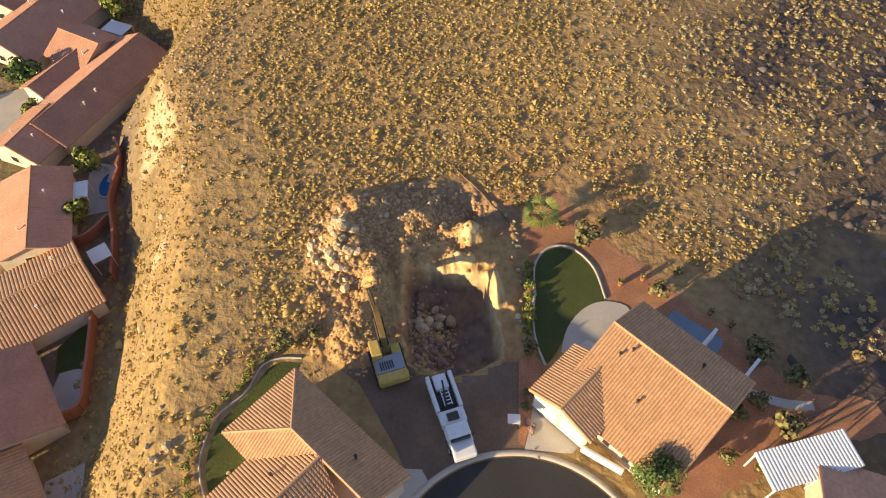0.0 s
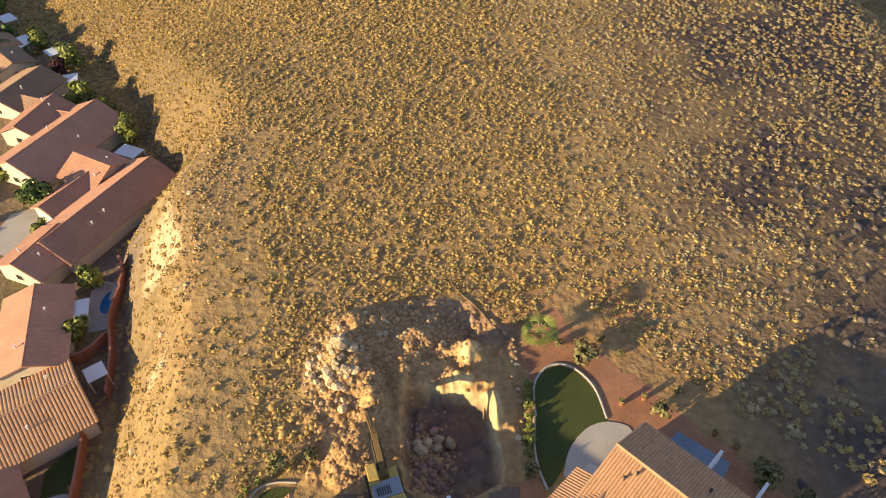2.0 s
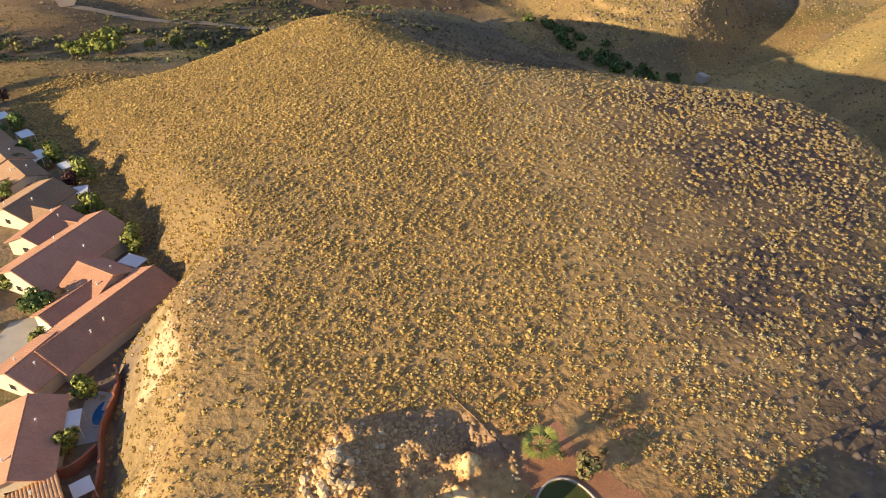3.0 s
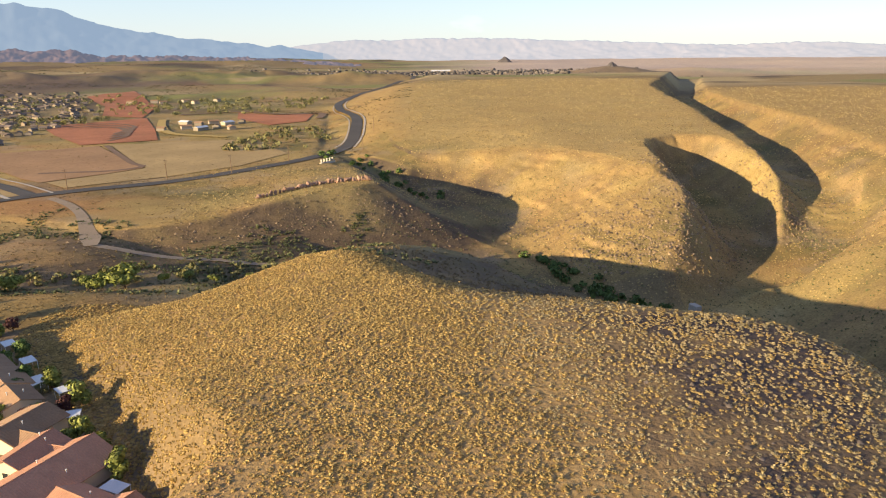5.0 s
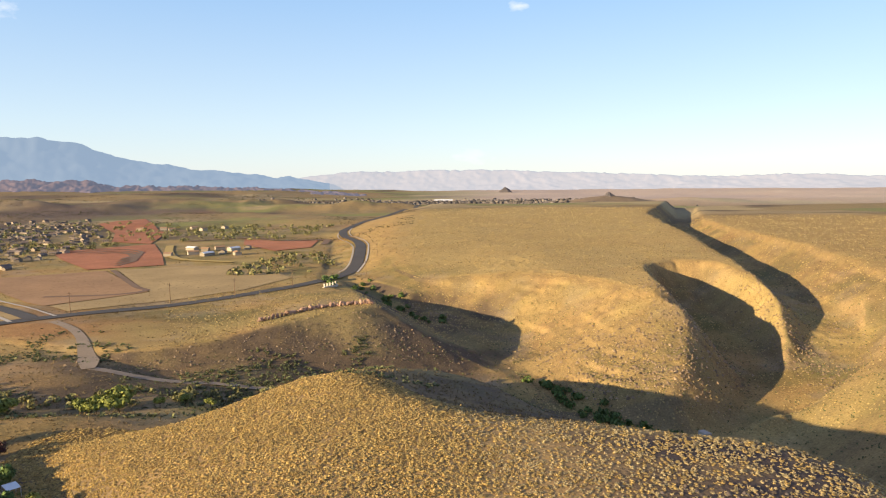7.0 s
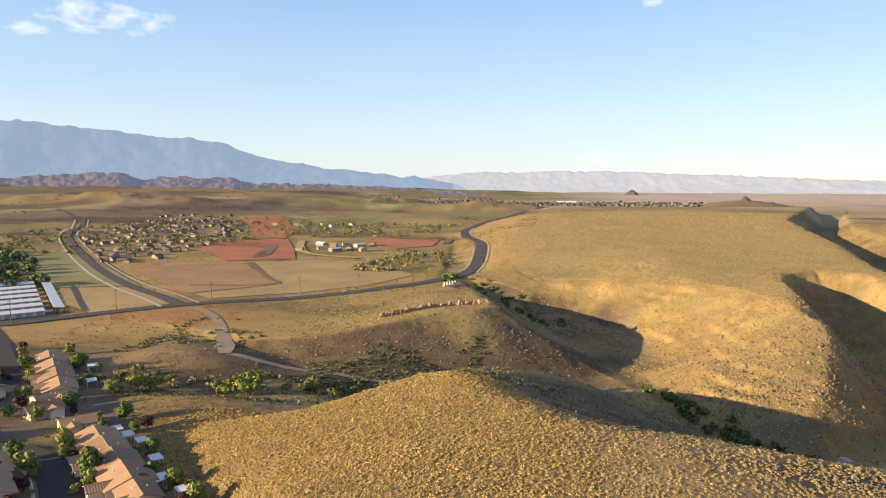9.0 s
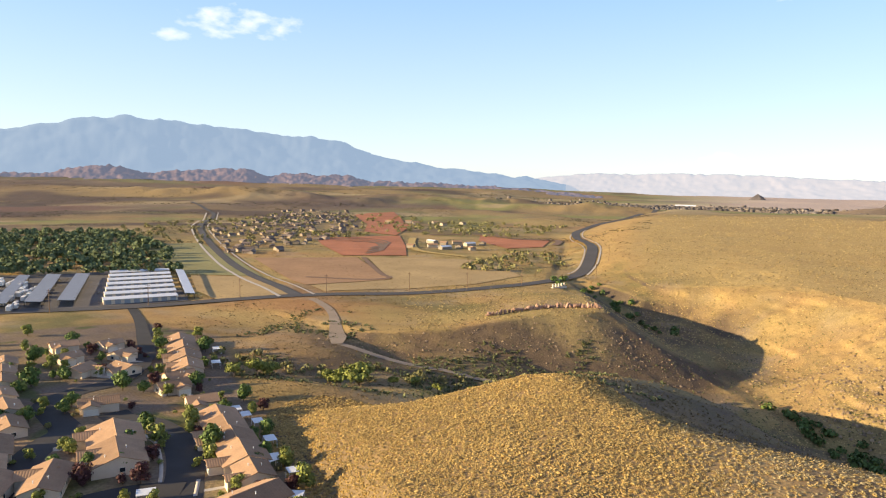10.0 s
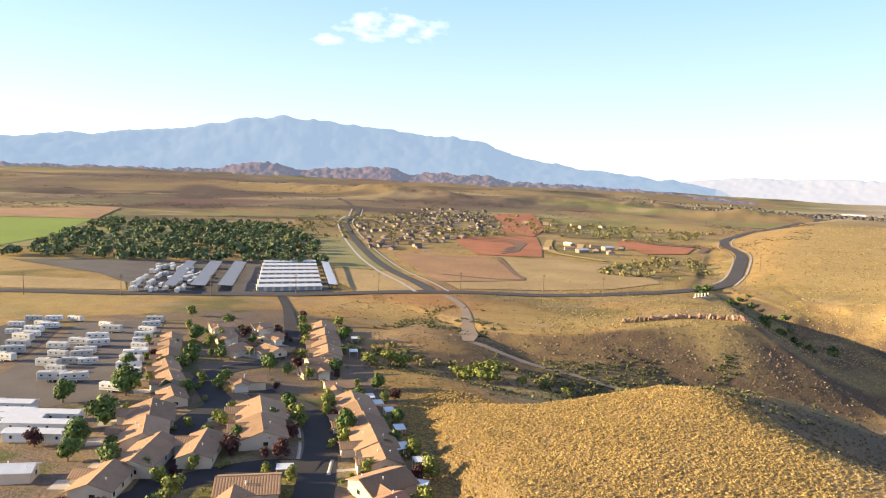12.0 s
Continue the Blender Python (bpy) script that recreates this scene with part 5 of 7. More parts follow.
def excavator():
    """A tracked excavator; local +y is the way its boom reaches."""
    heading = math.degrees(math.atan2(7.9 - 5.1, 37.4 - 28.7))
    z = ground_at(-5.1, 28.7)
    e = thing("excavator", pose(-5.1, 28.8, z, 0, 0, heading), "yellow tracked excavator with its boom over the rubble", "excavator")
    for sx in (-1.25, 1.25):
        bm = bmesh.new()
        box(bm, sx - 0.3, sx + 0.3, -1.9, 1.9, 0.05, 0.85, 0.22)
        tr = part("track", bm, M_STEEL, e)
        bm = bmesh.new()
        for k in range(14):
            box(bm, sx - 0.33, sx + 0.33, -1.8 + k * 0.265, -1.64 + k * 0.265, 0.83, 0.9)
        part("track_shoes", bm, M_STEEL, tr)
    bm = bmesh.new()
    tube(bm, (0, 0, 0.5), (0, 0, 1.1), 0.75, 0.75, 16)
    part("slew_ring", bm, M_STEEL, e)
    bm = bmesh.new()
    box(bm, -1.4, 1.4, -2.1, 1.2, 1.1, 1.35)
    part("deck", bm, M_YELLOW, e)
    bm = bmesh.new()
    box(bm, -1.42, 1.42, -2.35, -1.35, 1.1, 2.15, 0.25)
    part("counterweight", bm, M_YELLOW, e)
    bm = bmesh.new()
    box(bm, -1.3, 1.3, -1.35, 0.3, 1.35, 2.1, 0.08)
    part("engine_cover", bm, M_GREYROOF, e)
    bm = bmesh.new()
    for k in range(6):
        box(bm, -0.9 + k * 0.22, -0.8 + k * 0.22, -1.1, -0.3, 2.1, 2.16)
    part("vent_grille", bm, M_STEEL, e)
    bm = bmesh.new()
    box(bm, -1.4, -0.45, 0.1, 1.75, 1.3, 2.9, 0.1)
    cab_ob = part("cab", bm, M_YELLOW, e)
    bm = bmesh.new()
    box(bm, -1.3, -0.55, 1.7, 1.79, 1.55, 2.75)
    box(bm, -1.43, -1.38, 0.35, 1.5, 1.9, 2.75)
    part("cab_glass", bm, M_GLASS, cab_ob)
    bm = bmesh.new()
    box(bm, 0.5, 1.35, 0.3, 1.4, 1.35, 1.9, 0.06)
    part("fuel_tank", bm, M_YELLOW, e)

    def arm(name, a, b, w, h0, h1, mat):
        bm = bmesh.new()
        a, b = Vector(a), Vector(b)
        d = (b - a).normalized()
        n = Vector((1, 0, 0)).cross(d)
        rows = []
        for p, h in ((a, h0), (a.lerp(b, 0.5), max(h0, h1) * 1.1), (b, h1)):
            rows.append([bm.verts.new(p + Vector((sx * w / 2, 0, 0)) + n * s * h / 2) for sx, s in ((-1, -1), (1, -1), (1, 1), (-1, 1))])
        for r0, r1 in zip(rows, rows[1:]):
            for i in range(4):
                bm.faces.new((r0[i], r0[(i + 1) % 4], r1[(i + 1) % 4], r1[i]))
        bm.faces.new(rows[0][::-1])
        bm.faces.new(rows[-1])
        return part(name, bm, mat, e)

    arm("boom", (0.1, 0.9, 1.6), (0.1, 4.0, 4.0), 0.5, 0.6, 0.75, M_SHADED_BOOM)
    arm("boom", (0.1, 3.9, 3.95), (0.1, 6.6, 3.3), 0.45, 0.75, 0.45, M_SHADED_BOOM)
    arm("stick", (0.1, 6.2, 3.7), (0.1, 8.5, 0.9), 0.36, 0.6, 0.35, M_SHADED_BOOM)
    for sx in (-0.25, 0.45):
        bm = bmesh.new()
        tube(bm, (sx, 1.6, 1.5), (sx, 3.6, 3.4), 0.09)
        part("hydraulic_ram", bm, M_STEEL, e)
    bm = bmesh.new()
    tube(bm, (0.1, 4.4, 4.45), (0.1, 6.3, 4.15), 0.09)
    part("hydraulic_ram", bm, M_STEEL, e)
    bm = bmesh.new()
    box(bm, -0.5, 0.7, 7.9, 8.9, 0.15, 0.25)
    box(bm, -0.5, 0.7, 8.85, 8.95, 0.2, 1.0)
    for sx in (-0.5, 0.66):
        box(bm, sx, sx + 0.05, 7.9, 8.95, 0.2, 0.95)
    for k in range(5):
        box(bm, -0.48 + k * 0.27, -0.36 + k * 0.27, 7.6, 7.95, 0.14, 0.22)
    part("bucket", bm, M_STEEL, e)


excavator()

# broken rock from the dig: two piles of boulders and scattered stones
STONES = [stone_mesh(k, M_STONE) for k in range(8)]
STONES_RED = [stone_mesh(20 + k, M_STONE_RED) for k in range(6)]


def boulders(count, cx, cy, sx, sy, small, large, meshes, label, group, seed, zone=None):
    rng = random.Random(seed)
    for k in range(count):
        while True:
            x, y = rng.gauss(cx, sx), rng.gauss(cy, sy)
            if abs(x - cx) < 2.0 * sx and abs(y - cy) < 2.0 * sy:
                break
        s = small + (large - small) * rng.random() ** 2.2
        ob = new("boulder", meshes[k % len(meshes)])
        ob.matrix_basis = pose(x, y, ground_at(x, y) + 0.22 * s, rng.uniform(-25, 25), rng.uniform(-25, 25), rng.uniform(0, 360)) @ Matrix.Diagonal((s, s, s, 1))
        tagged(ob, label, "boulder", group)


boulders(85, -11.0, 42.2, 1.7, 2.5, 0.5, 1.5, STONES, "pale broken boulder on the spoil heap", "boulders on the heap", 3)
boulders(46, -1.5, 32.4, 1.1, 2.2, 0.4, 1.2, STONES_RED, "reddish boulder dug out of the pit", "boulders in the pit", 4)
boulders(6, -0.6, 35.2, 1.3, 0.8, 1.0, 1.7, STONES, "large pale boulder in the pit", "boulders in the pit", 5)
boulders(40, -4.6, 47.2, 2.6, 1.2, 0.3, 0.8, STONES, "pale broken rock on the dirt bank", "boulders on the heap", 6)
boulders(16, 7.7, 24.6, 0.35, 2.4, 0.3, 0.7, STONES_RED, "garden boulder on red gravel", "garden boulders", 7)
boulders(14, 7.6, 38.0, 0.22, 5.0, 0.5, 0.9, STONES, "pale stone of the dry-laid border", "border stones", 8)
boulders(10, -18.0, 12, 1.2, 4, 0.4, 1.0, STONES, "pale boulder on the slope", "slope boulders", 9)
boulders(26, -31.5, 45, 1.2, 16, 0.35, 1.0, STONES, "pale stone in the cut bank", "bank stones", 11)
boulders(9, -24.5, 21.5, 0.9, 2.4, 0.4, 1.2, STONES, "pale boulder on the slope", "slope boulders", 10)
rng_s = np.random.default_rng(31)
PEB_V = [(-0.5, -0.4, 0), (0.5, -0.5, 0), (0.45, 0.5, 0), (-0.4, 0.45, 0), (0.05, 0.0, 0.55)]
PEB_F = [(0, 1, 4), (1, 2, 4), (2, 3, 4), (3, 0, 4)]
n = 10800
px = np.concatenate([rng_s.normal(-9.5, 2.2, 2500), rng_s.normal(-4, 4.0, 3500), rng_s.normal(-8, 1.6, 900), rng_s.normal(-1.3, 1.1, 900), rng_s.normal(-32, 3.0, 3000)])
py = np.concatenate([rng_s.normal(42, 4.4, 2500), rng_s.normal(46.5, 2.6, 3500), rng_s.normal(33, 2.6, 900), rng_s.normal(32.6, 2.0, 900), rng_s.uniform(8, 92, 3000)])
mesh = scatter("rubble", PEB_V, PEB_F, np.stack([px, py, land(px, py) - 0.04], 1), 0.12 + 0.42 * rng_s.random(n) ** 1.8, rng_s.uniform(0, 6.28, n), M_RUBBLE, jitter=0.08, seed=2)
tagged(new("rubble", mesh), "loose broken rubble round the dig", "rubble", kind="stuff")

n = 3600
px, py = rng_s.uniform(32, 104, n), rng_s.uniform(4, 120, n)
keep = rng_s.random(n) < np.clip(0.5 + 1.2 * np.array(rough(px, py, 12, 61)), 0, 1) * step(30, 52, px)
px, py = px[keep], py[keep]
mesh = scatter("scree", PEB_V, PEB_F, np.stack([px, py, land(px, py) - 0.06], 1), 0.25 + 0.9 * rng_s.random(len(px)) ** 2.2, rng_s.uniform(0, 6.28, len(px)), material("dark_basalt", (0.17, 0.135, 0.11), 0.95, per_island=0.45), jitter=0.12, seed=7)
tagged(new("scree", mesh), "dark basalt stones on the shaded slope", "scree", kind="stuff")

# site bits
def sign_board():
    s = thing("sign_board", pose(6.0, 23.1, 0.1, 0, 0, -4), "white site notice board on two posts", "sign")
    bm = bmesh.new()
    box(bm, -0.55, 0.55, -0.45, 0.45, 0.95, 1.0, 0.01)
    part("panel", bm, M_WHITE, s)
    for sx in (-0.5, 0.5):
        bm = bmesh.new()
        box(bm, sx - 0.04, sx + 0.04, -0.5, -0.42, 0, 1.0)
        part("post", bm, M_WOOD, s)


sign_board()
fence = thing("silt_fence", pose(0, 0, 0), "low pale silt fence along the edge of the dig", "fence")
FENCE = curve_through([(1.2, 54.2), (2.4, 52.6), (4.3, 50.2), (6.0, 47.8), (7.6, 45.4)], 4)
for k, (fx, fy) in enumerate(FENCE):
    bm = bmesh.new()
    fz = ground_at(fx, fy)
    tube(bm, (fx, fy, fz - 0.1), (fx, fy, fz + 0.5), 0.03, 0.03, 6)
    part("post", bm, M_WOOD, fence)
    if k:
        gx, gy = FENCE[k - 1]
        gz = ground_at(gx, gy)
        bm = bmesh.new()
        way = Vector((fx - gx, fy - gy, 0)).normalized().cross(Vector((0, 0, 1))) * 0.015
        vs = [Vector((gx, gy, gz + 0.02)), Vector((fx, fy, fz + 0.02)), Vector((fx, fy, fz + 0.2)), Vector((gx, gy, gz + 0.2))]
        a = [bm.verts.new(v + way) for v in vs]
        b = [bm.verts.new(v - way) for v in vs]
        bm.faces.new(a)
        bm.faces.new(b[::-1])
        for i in range(4):
            bm.faces.new((a[i], a[(i + 1) % 4], b[(i + 1) % 4], b[i]))
        part("fabric", bm, M_DIRT, fence)

# garden plants
bush = make_bush("shrub", 0.75, 1.0, M_LEAF_LIGHT, "clipped green hedge shrub on the border", 3)
bush_dark = make_bush("shrub", 1.0, 1.3, M_LEAF_OLIVE, "grey-green desert shrub on red gravel", 4, 240)
for src in (bush, bush_dark):
    src.matrix_basis = pose(0, -60, 0)


def put(src, x, y, s=1.0, turn=0.0, group="", label="", lift=0.0):
    ob = copy_thing(src, pose(x, y, ground_at(x, y) + lift, 0, 0, turn) @ Matrix.Diagonal((s, s, s, 1)))
    return tagged(ob, label, "", group)


for k, (x, y) in enumerate([(8.75, 40.2), (8.65, 38.9), (8.6, 37.8), (8.5, 36.4), (8.4, 35.1), (8.3, 33.8), (8.1, 32.6)]):
    put(bush, x, y, 0.85 + 0.2 * (k % 3) * 0.5, 50 * k, "hedge shrubs beside the lawn")
put(bush_dark, 8.1, 30.7, 0.95, 10, "", "dry purple-grey shrub at the end of the hedge")
for k, (x, y, s) in enumerate([(15.0, 43.6, 1.75), (21.5, 37.0, 1.2), (12.6, 45.4, 0.7), (24.0, 39.4, 0.6), (17.2, 46.0, 0.6), (19.0, 44.2, 0.5), (7.2, 24.9, 0.55), (7.5, 26.2, 0.5), (27.0, 19.2, 0.8), (24.3, 20.1, 0.9)]):
    put(bush_dark, x, y, s, 70 * k, "garden shrubs")
for k, (x, y, s) in enumerate([(29.5, 30.0, 1.7), (32.4, 27.5, 1.35), (30.2, 22.8, 1.6), (26.2, 24.0, 1.0), (28.4, 25.2, 1.1)]):
    put(bush_dark, x, y, s, 70 * k, "large shrubs behind the house")
for k in range(14):
    a = k / 13
    x, y = np.interp(a, [0, 0.35, 0.7, 1], [-16.8, -19.4, -21.9, -21.6]), np.interp(a, [0, 0.35, 0.7, 1], [29.9, 26.4, 22.0, 17.2])
    put(bush, x + 0.4 * math.sin(k * 5), y, 0.7 + 0.25 * math.sin(k * 3.1), 40 * k, "shrubs along the garden wall", "bright green shrub along the low wall")
put(bush_dark, -15.2, 31.4, 1.3, 0, "", "olive shrub at the corner of the grassland")
put(bush_dark, -12.4, 32.4, 0.9, 60, "", "olive shrub at the corner of the grassland")


def palm(x, y):
    p = thing("palm", pose(x, y, ground_at(x, y)) @ Matrix.Diagonal((1.5, 1.5, 1.35, 1)), "fan palm with a bright green crown", "palm")
    bm = bmesh.new()
    tube(bm, (0, 0, -0.2), (0, 0, 1.7), 0.22, 0.16, 9)
    part("trunk", bm, M_BARK, p)
    rng = random.Random(4)
    for k in range(22):
        bm = bmesh.new()
        a, tilt = k * 2.4, rng.uniform(-0.5, 0.9)
        d = Vector((math.cos(a) * math.cos(tilt), math.sin(a) * math.cos(tilt), math.sin(tilt)))
        base, hub = Vector((0, 0, 1.7)), Vector((0, 0, 1.7)) + d * 0.75
        tube(bm, base, hub, 0.025, 0.02, 4)
        side = d.cross(Vector((0, 0, 1))).normalized()
        for j in range(9):
            b = (j - 4) * 0.3
            tip = hub + (d * math.cos(b) + side * math.sin(b)) * 0.75 + Vector((0, 0, -0.12))
            w = side * 0.05 * math.cos(b) - d * 0.05 * math.sin(b)
            bm.faces.new([bm.verts.new(v) for v in (hub - w * 0.3, hub + w * 0.3, tip.lerp(hub, 0.35) + w, tip, tip.lerp(hub, 0.35) - w)])
        part("frond", bm, M_LEAF_LIGHT, p)


palm(10.4, 45.6)
tree_big = make_tree("tree", 4.8, 2.6, M_LEAF, "leafy green tree beside the gabled house", seed=5, count=2600, leaf=0.13, at=pose(16.6, 17.6, 0))


def patio_cover():
    c = thing("patio_cover", pose(29.6, 18.8, 0, 0, 0, 14), "long white corrugated metal patio roof", "patio cover")
    bm = bmesh.new()
    tiled_plane(bm, [(-4.1, -1.6, 2.5), (4.1, -1.6, 2.5), (4.1, 1.6, 2.62), (-4.1, 1.6, 2.62)], 0.32, 0.07)
    part("roof", bm, M_METALROOF, c)
    for sx in (-3.9, 0, 3.9):
        for sy in (-1.5, 1.5):
            bm = bmesh.new()
            box(bm, sx - 0.06, sx + 0.06, sy - 0.06, sy + 0.06, -0.4, 2.5)
            part("post", bm, M_WHITE, c)


patio_cover()
gable_house(36.0, 12.5, -20, 15, 9, "stucco house with a brown tile roof", z=-0.5, wing=0, group="", seed=77)
rail_fence = thing("rail_fence", pose(0, 0, 0), "stepped timber sleeper edging on the bank", "edging")
for k in range(3):
    bm = bmesh.new()
    a, b = Vector((30.6 - 0.35 * k, 21.4 + 0.6 * k, ground_at(30.6, 21.4) + 0.12)), Vector((38.4 - 0.35 * k, 24.8 + 0.6 * k, ground_at(38.4, 24.8) + 0.12))
    tube(bm, a, b, 0.13, 0.13, 6)
    part("sleeper", bm, M_WOOD, rail_fence)
wall_r = thing("garden_wall", pose(0, 0, 0), "low white wall in front of the gabled house", "garden wall")
bm = bmesh.new()
box(bm, -1.9, 1.9, -0.12, 0.12, 0, 1.1, 0.03, pose(13.2, 19.6, 0, 0, 0, -33))
part("wall", bm, M_WHITE, wall_r)
for k, (x, y) in enumerate([(17.9, 38.0), (20.3, 38.6), (26.3, 34.6), (28.0, 33.2)]):
    pot = thing("plant_pot", pose(x, y, ground_at(x, y)), "clay plant pot on red gravel", "pot", "garden pots")
    bm = bmesh.new()
    tube(bm, (0, 0, 0), (0, 0, 0.55), 0.2, 0.32, 12)
    part("pot", bm, M_BRICK, pot)
    v, f = leaf_cloud(np.random.default_rng(k), [(0, 0, 0.75, 0.3)], 40, 0.12)
    ob = new("plant", from_arrays("plant", v, f, M_LEAF_LIGHT))
    ob.parent = pot
# ---- the subdivision below the mesa ----
ribbon("road", [(-160, 158), (-151, 154), (-142, 154), (-133, 150), (-122, 143), (-110, 131), (-101, 119), (-91, 106), (-82, 92), (-75, 76), (-70, 56), (-66, 30)], 9.0, 0.12, M_ASPHALT, "dark asphalt street between the houses", "road", n=6)
ribbon("road", [(-101, 119), (-110, 114), (-117, 104), (-121, 94), (-122, 80), (-120, 60)], 8.0, 0.14, M_ASPHALT, "dark asphalt street between the houses", "road", n=6)
ribbon("road", [(-296, 310), (-266, 284), (-236, 254), (-214, 232), (-196, 207), (-186, 186), (-187, 170), (-184, 156), (-170, 147), (-159, 140), (-154, 129), (-147, 117), (-140, 108), (-128, 96), (-122, 88)], [5, 6, 8.5, 8.5, 8.5, 8.5, 8.5, 8.5, 8.5], 0.14, M_ASPHALT, "dark asphalt street winding through the houses", "road", n=6)
for line in ([(-146, 149), (-136, 145), (-126, 139), (-114, 127), (-106, 117)], [(-128, 154.5), (-117, 145), (-105, 130), (-96, 117)]):
    ribbon("kerb", line, 0.9, 0.2, M_CONCRETE, "pale concrete kerb along the street", "kerb", n=6, thick=0.2)
drape("car_park", [(-219, 106), (-243, 119), (-275, 157), (-301, 182), (-278, 212), (-247, 184), (-209, 149), (-191, 126), (-197, 110)], 0.1, 6, material("gravel_lot", (0.15, 0.13, 0.115), 0.95, grain=0.12, scale=1.5, patch=0.15, patch_scale=0.1), "grey gravel storage yard for campers", "car park")
drape("car_park", [(-258, 126), (-321, 158), (-325, 175), (-298, 173), (-262, 138)], 0.12, 6, M_ROADS, "asphalt lot with parked campers", "car park")

# x, y, heading, length, width, number of units in a row
HOMES = [
    (-51.6, 80.2, 63.4, 22.4, 10.4, 1), (-56.4, 90.2, -28, 8.5, 9, 1), (-65.0, 97.6, 66, 20, 13, 1), (-52.3, 56.1, 106.5, 14.2, 9.2, 1), (-50.0, 41.9, 37, 18, 11.3, 1), (-48.6, 28.6, 125.4, 12, 14, 1), (-43.6, 17.8, 126, 12, 10, 1),
    (-71.8, 105.0, 75, 11, 9, 1), (-57.2, 70.3, 68, 9, 9, 1), (-79.5, 115.5, 70, 12.5, 11, 1), (-88.5, 128, -44, 10, 9, 1), (-97.5, 136.8, -44, 12.5, 12, 1), (-106.5, 145.6, -44, 12.5, 12, 1), (-115.5, 154.3, -44, 12.5, 12, 1), (-124.5, 163, -44, 12.5, 12, 1),
    (-140.9, 175.9, 50, 10, 9, 1), (-161, 186, 61, 11, 9, 1), (-169, 199, 61, 11, 9, 1), (-176, 212, -48, 14, 12, 1), (-187, 224, -48, 14, 13, 1), (-198, 236, -48, 14, 13, 1), (-209, 247, -48, 14, 13, 1),
    (-124.5, 124.0, -42, 15, 13, 1), (-135.5, 134.5, -42, 15, 14, 1), (-128.5, 107.5, -53, 16, 9, 1), (-135.5, 97.5, -59, 18, 10, 1), (-131, 83.0, -57, 13, 10, 1), (-103.3, 99.0, 41, 14, 11, 1),
    (-148, 106, -40, 14, 12, 1), (-159, 116, -40, 15, 13, 1), (-172, 133, -32, 13, 9, 1), (-186, 143.5, -32, 13, 9, 1), (-199, 152, -32, 12, 9, 1), (-212, 163, -38, 12, 9, 1), (-224, 172.5, -38, 12, 9, 1), (-236, 183, -38, 11, 9, 1),
    (-203.4, 187.3, 101, 11, 9, 1), (-193.3, 197.6, -13, 11, 9, 1), (-166, 159, 48, 12, 8, 1), (-223.3, 200.0, 73, 10, 8, 1), (-211.3, 215.5, 87, 10, 8, 1), (-240, 213, 60, 11, 9, 1), (-228, 226, 70, 10, 8, 1),
    (-88, 82, 60, 14, 11, 1), (-104, 72, 60, 14, 11, 1), (-96, 55, 70, 14, 11, 1), (-80, 40, 80, 15, 11, 1),
]
for k, (x, y, heading, length, width, units) in enumerate(HOMES):
    gable_house(x, y, heading, length, width, "stucco house with a weathered clay tile roof", seed=k, wing=0 if k in (0, 2, 3, 4, 5, 6, 8) else 1, wing_at=(1.0, 11.7, 2.6) if k == 1 else None, pitch=0.42 if k < 9 else 0.6, slope=0.46 if k in (0, 1, 2, 7, 8) else 0.36, roof_mat=M_TILE if k in (4, 6) else M_TILE_TAN if k > 8 else None, single=k in (4, 6))

drape("driveway", [(-68.0, 82.0), (-63.5, 84.5), (-59.5, 77.0), (-63.0, 72.0), (-68.5, 74.0)], 0.1, 1.5, M_CONCRETE, "pale concrete drives between the houses", "driveway")
# yards at the foot of the mesa
pool = thing("pool", pose(-45.7, 63.2, ground_at(-45.7, 63.2) + 0.15), "small blue swimming pool in a paved yard", "pool")
bm = bmesh.new()
bmesh.ops.create_circle(bm, cap_ends=True, segments=24, radius=1.0, matrix=Matrix.Diagonal((1.3, 2.3, 1, 1)))
part("water", bm, M_POOL, pool)
bm = bmesh.new()
rim = [[bm.verts.new(((1.3 + o) * math.cos(k * math.pi / 12), (2.3 + o) * math.sin(k * math.pi / 12), z)) for o, z in ((0.0, -0.05), (0.0, 0.1), (0.3, 0.1), (0.3, -0.2))] for k in range(24)]
for k in range(24):
    for i in range(3):
        bm.faces.new((rim[k][i], rim[k][i + 1], rim[(k + 1) % 24][i + 1], rim[(k + 1) % 24][i]))
part("coping", bm, M_CONCRETE, pool)
drape("patio", [(-49.5, 67.5), (-44.7, 66.5), (-44.4, 58.5), (-47.8, 57.5)], 0.1, 1.5, M_CONCRETE, "grey paved yard round the pool", "patio")
drape("patio", curve_through([(-43.5, 34.8), (-41.0, 35.2), (-40.2, 32.2), (-41.2, 29.6), (-43.6, 30.6), (-43.5, 34.8)], 4)[:-1], 0.1, 1.0, M_CONCRETE, "rounded pale concrete patio", "patio")
drape("lawn", [(-44.8, 38.0), (-41.9, 42.5), (-40.9, 39.0), (-40.4, 35.8), (-44.0, 34.6)], 0.08, 1.0, M_LAWN, "dark green back lawn in shade", "lawn")
drape("patio", [(-41, 22.5), (-37.5, 24.5), (-36.2, 20), (-37, 15), (-40, 15)], 0.1, 1.0, M_CONCRETE, "grey paved yard", "patio")


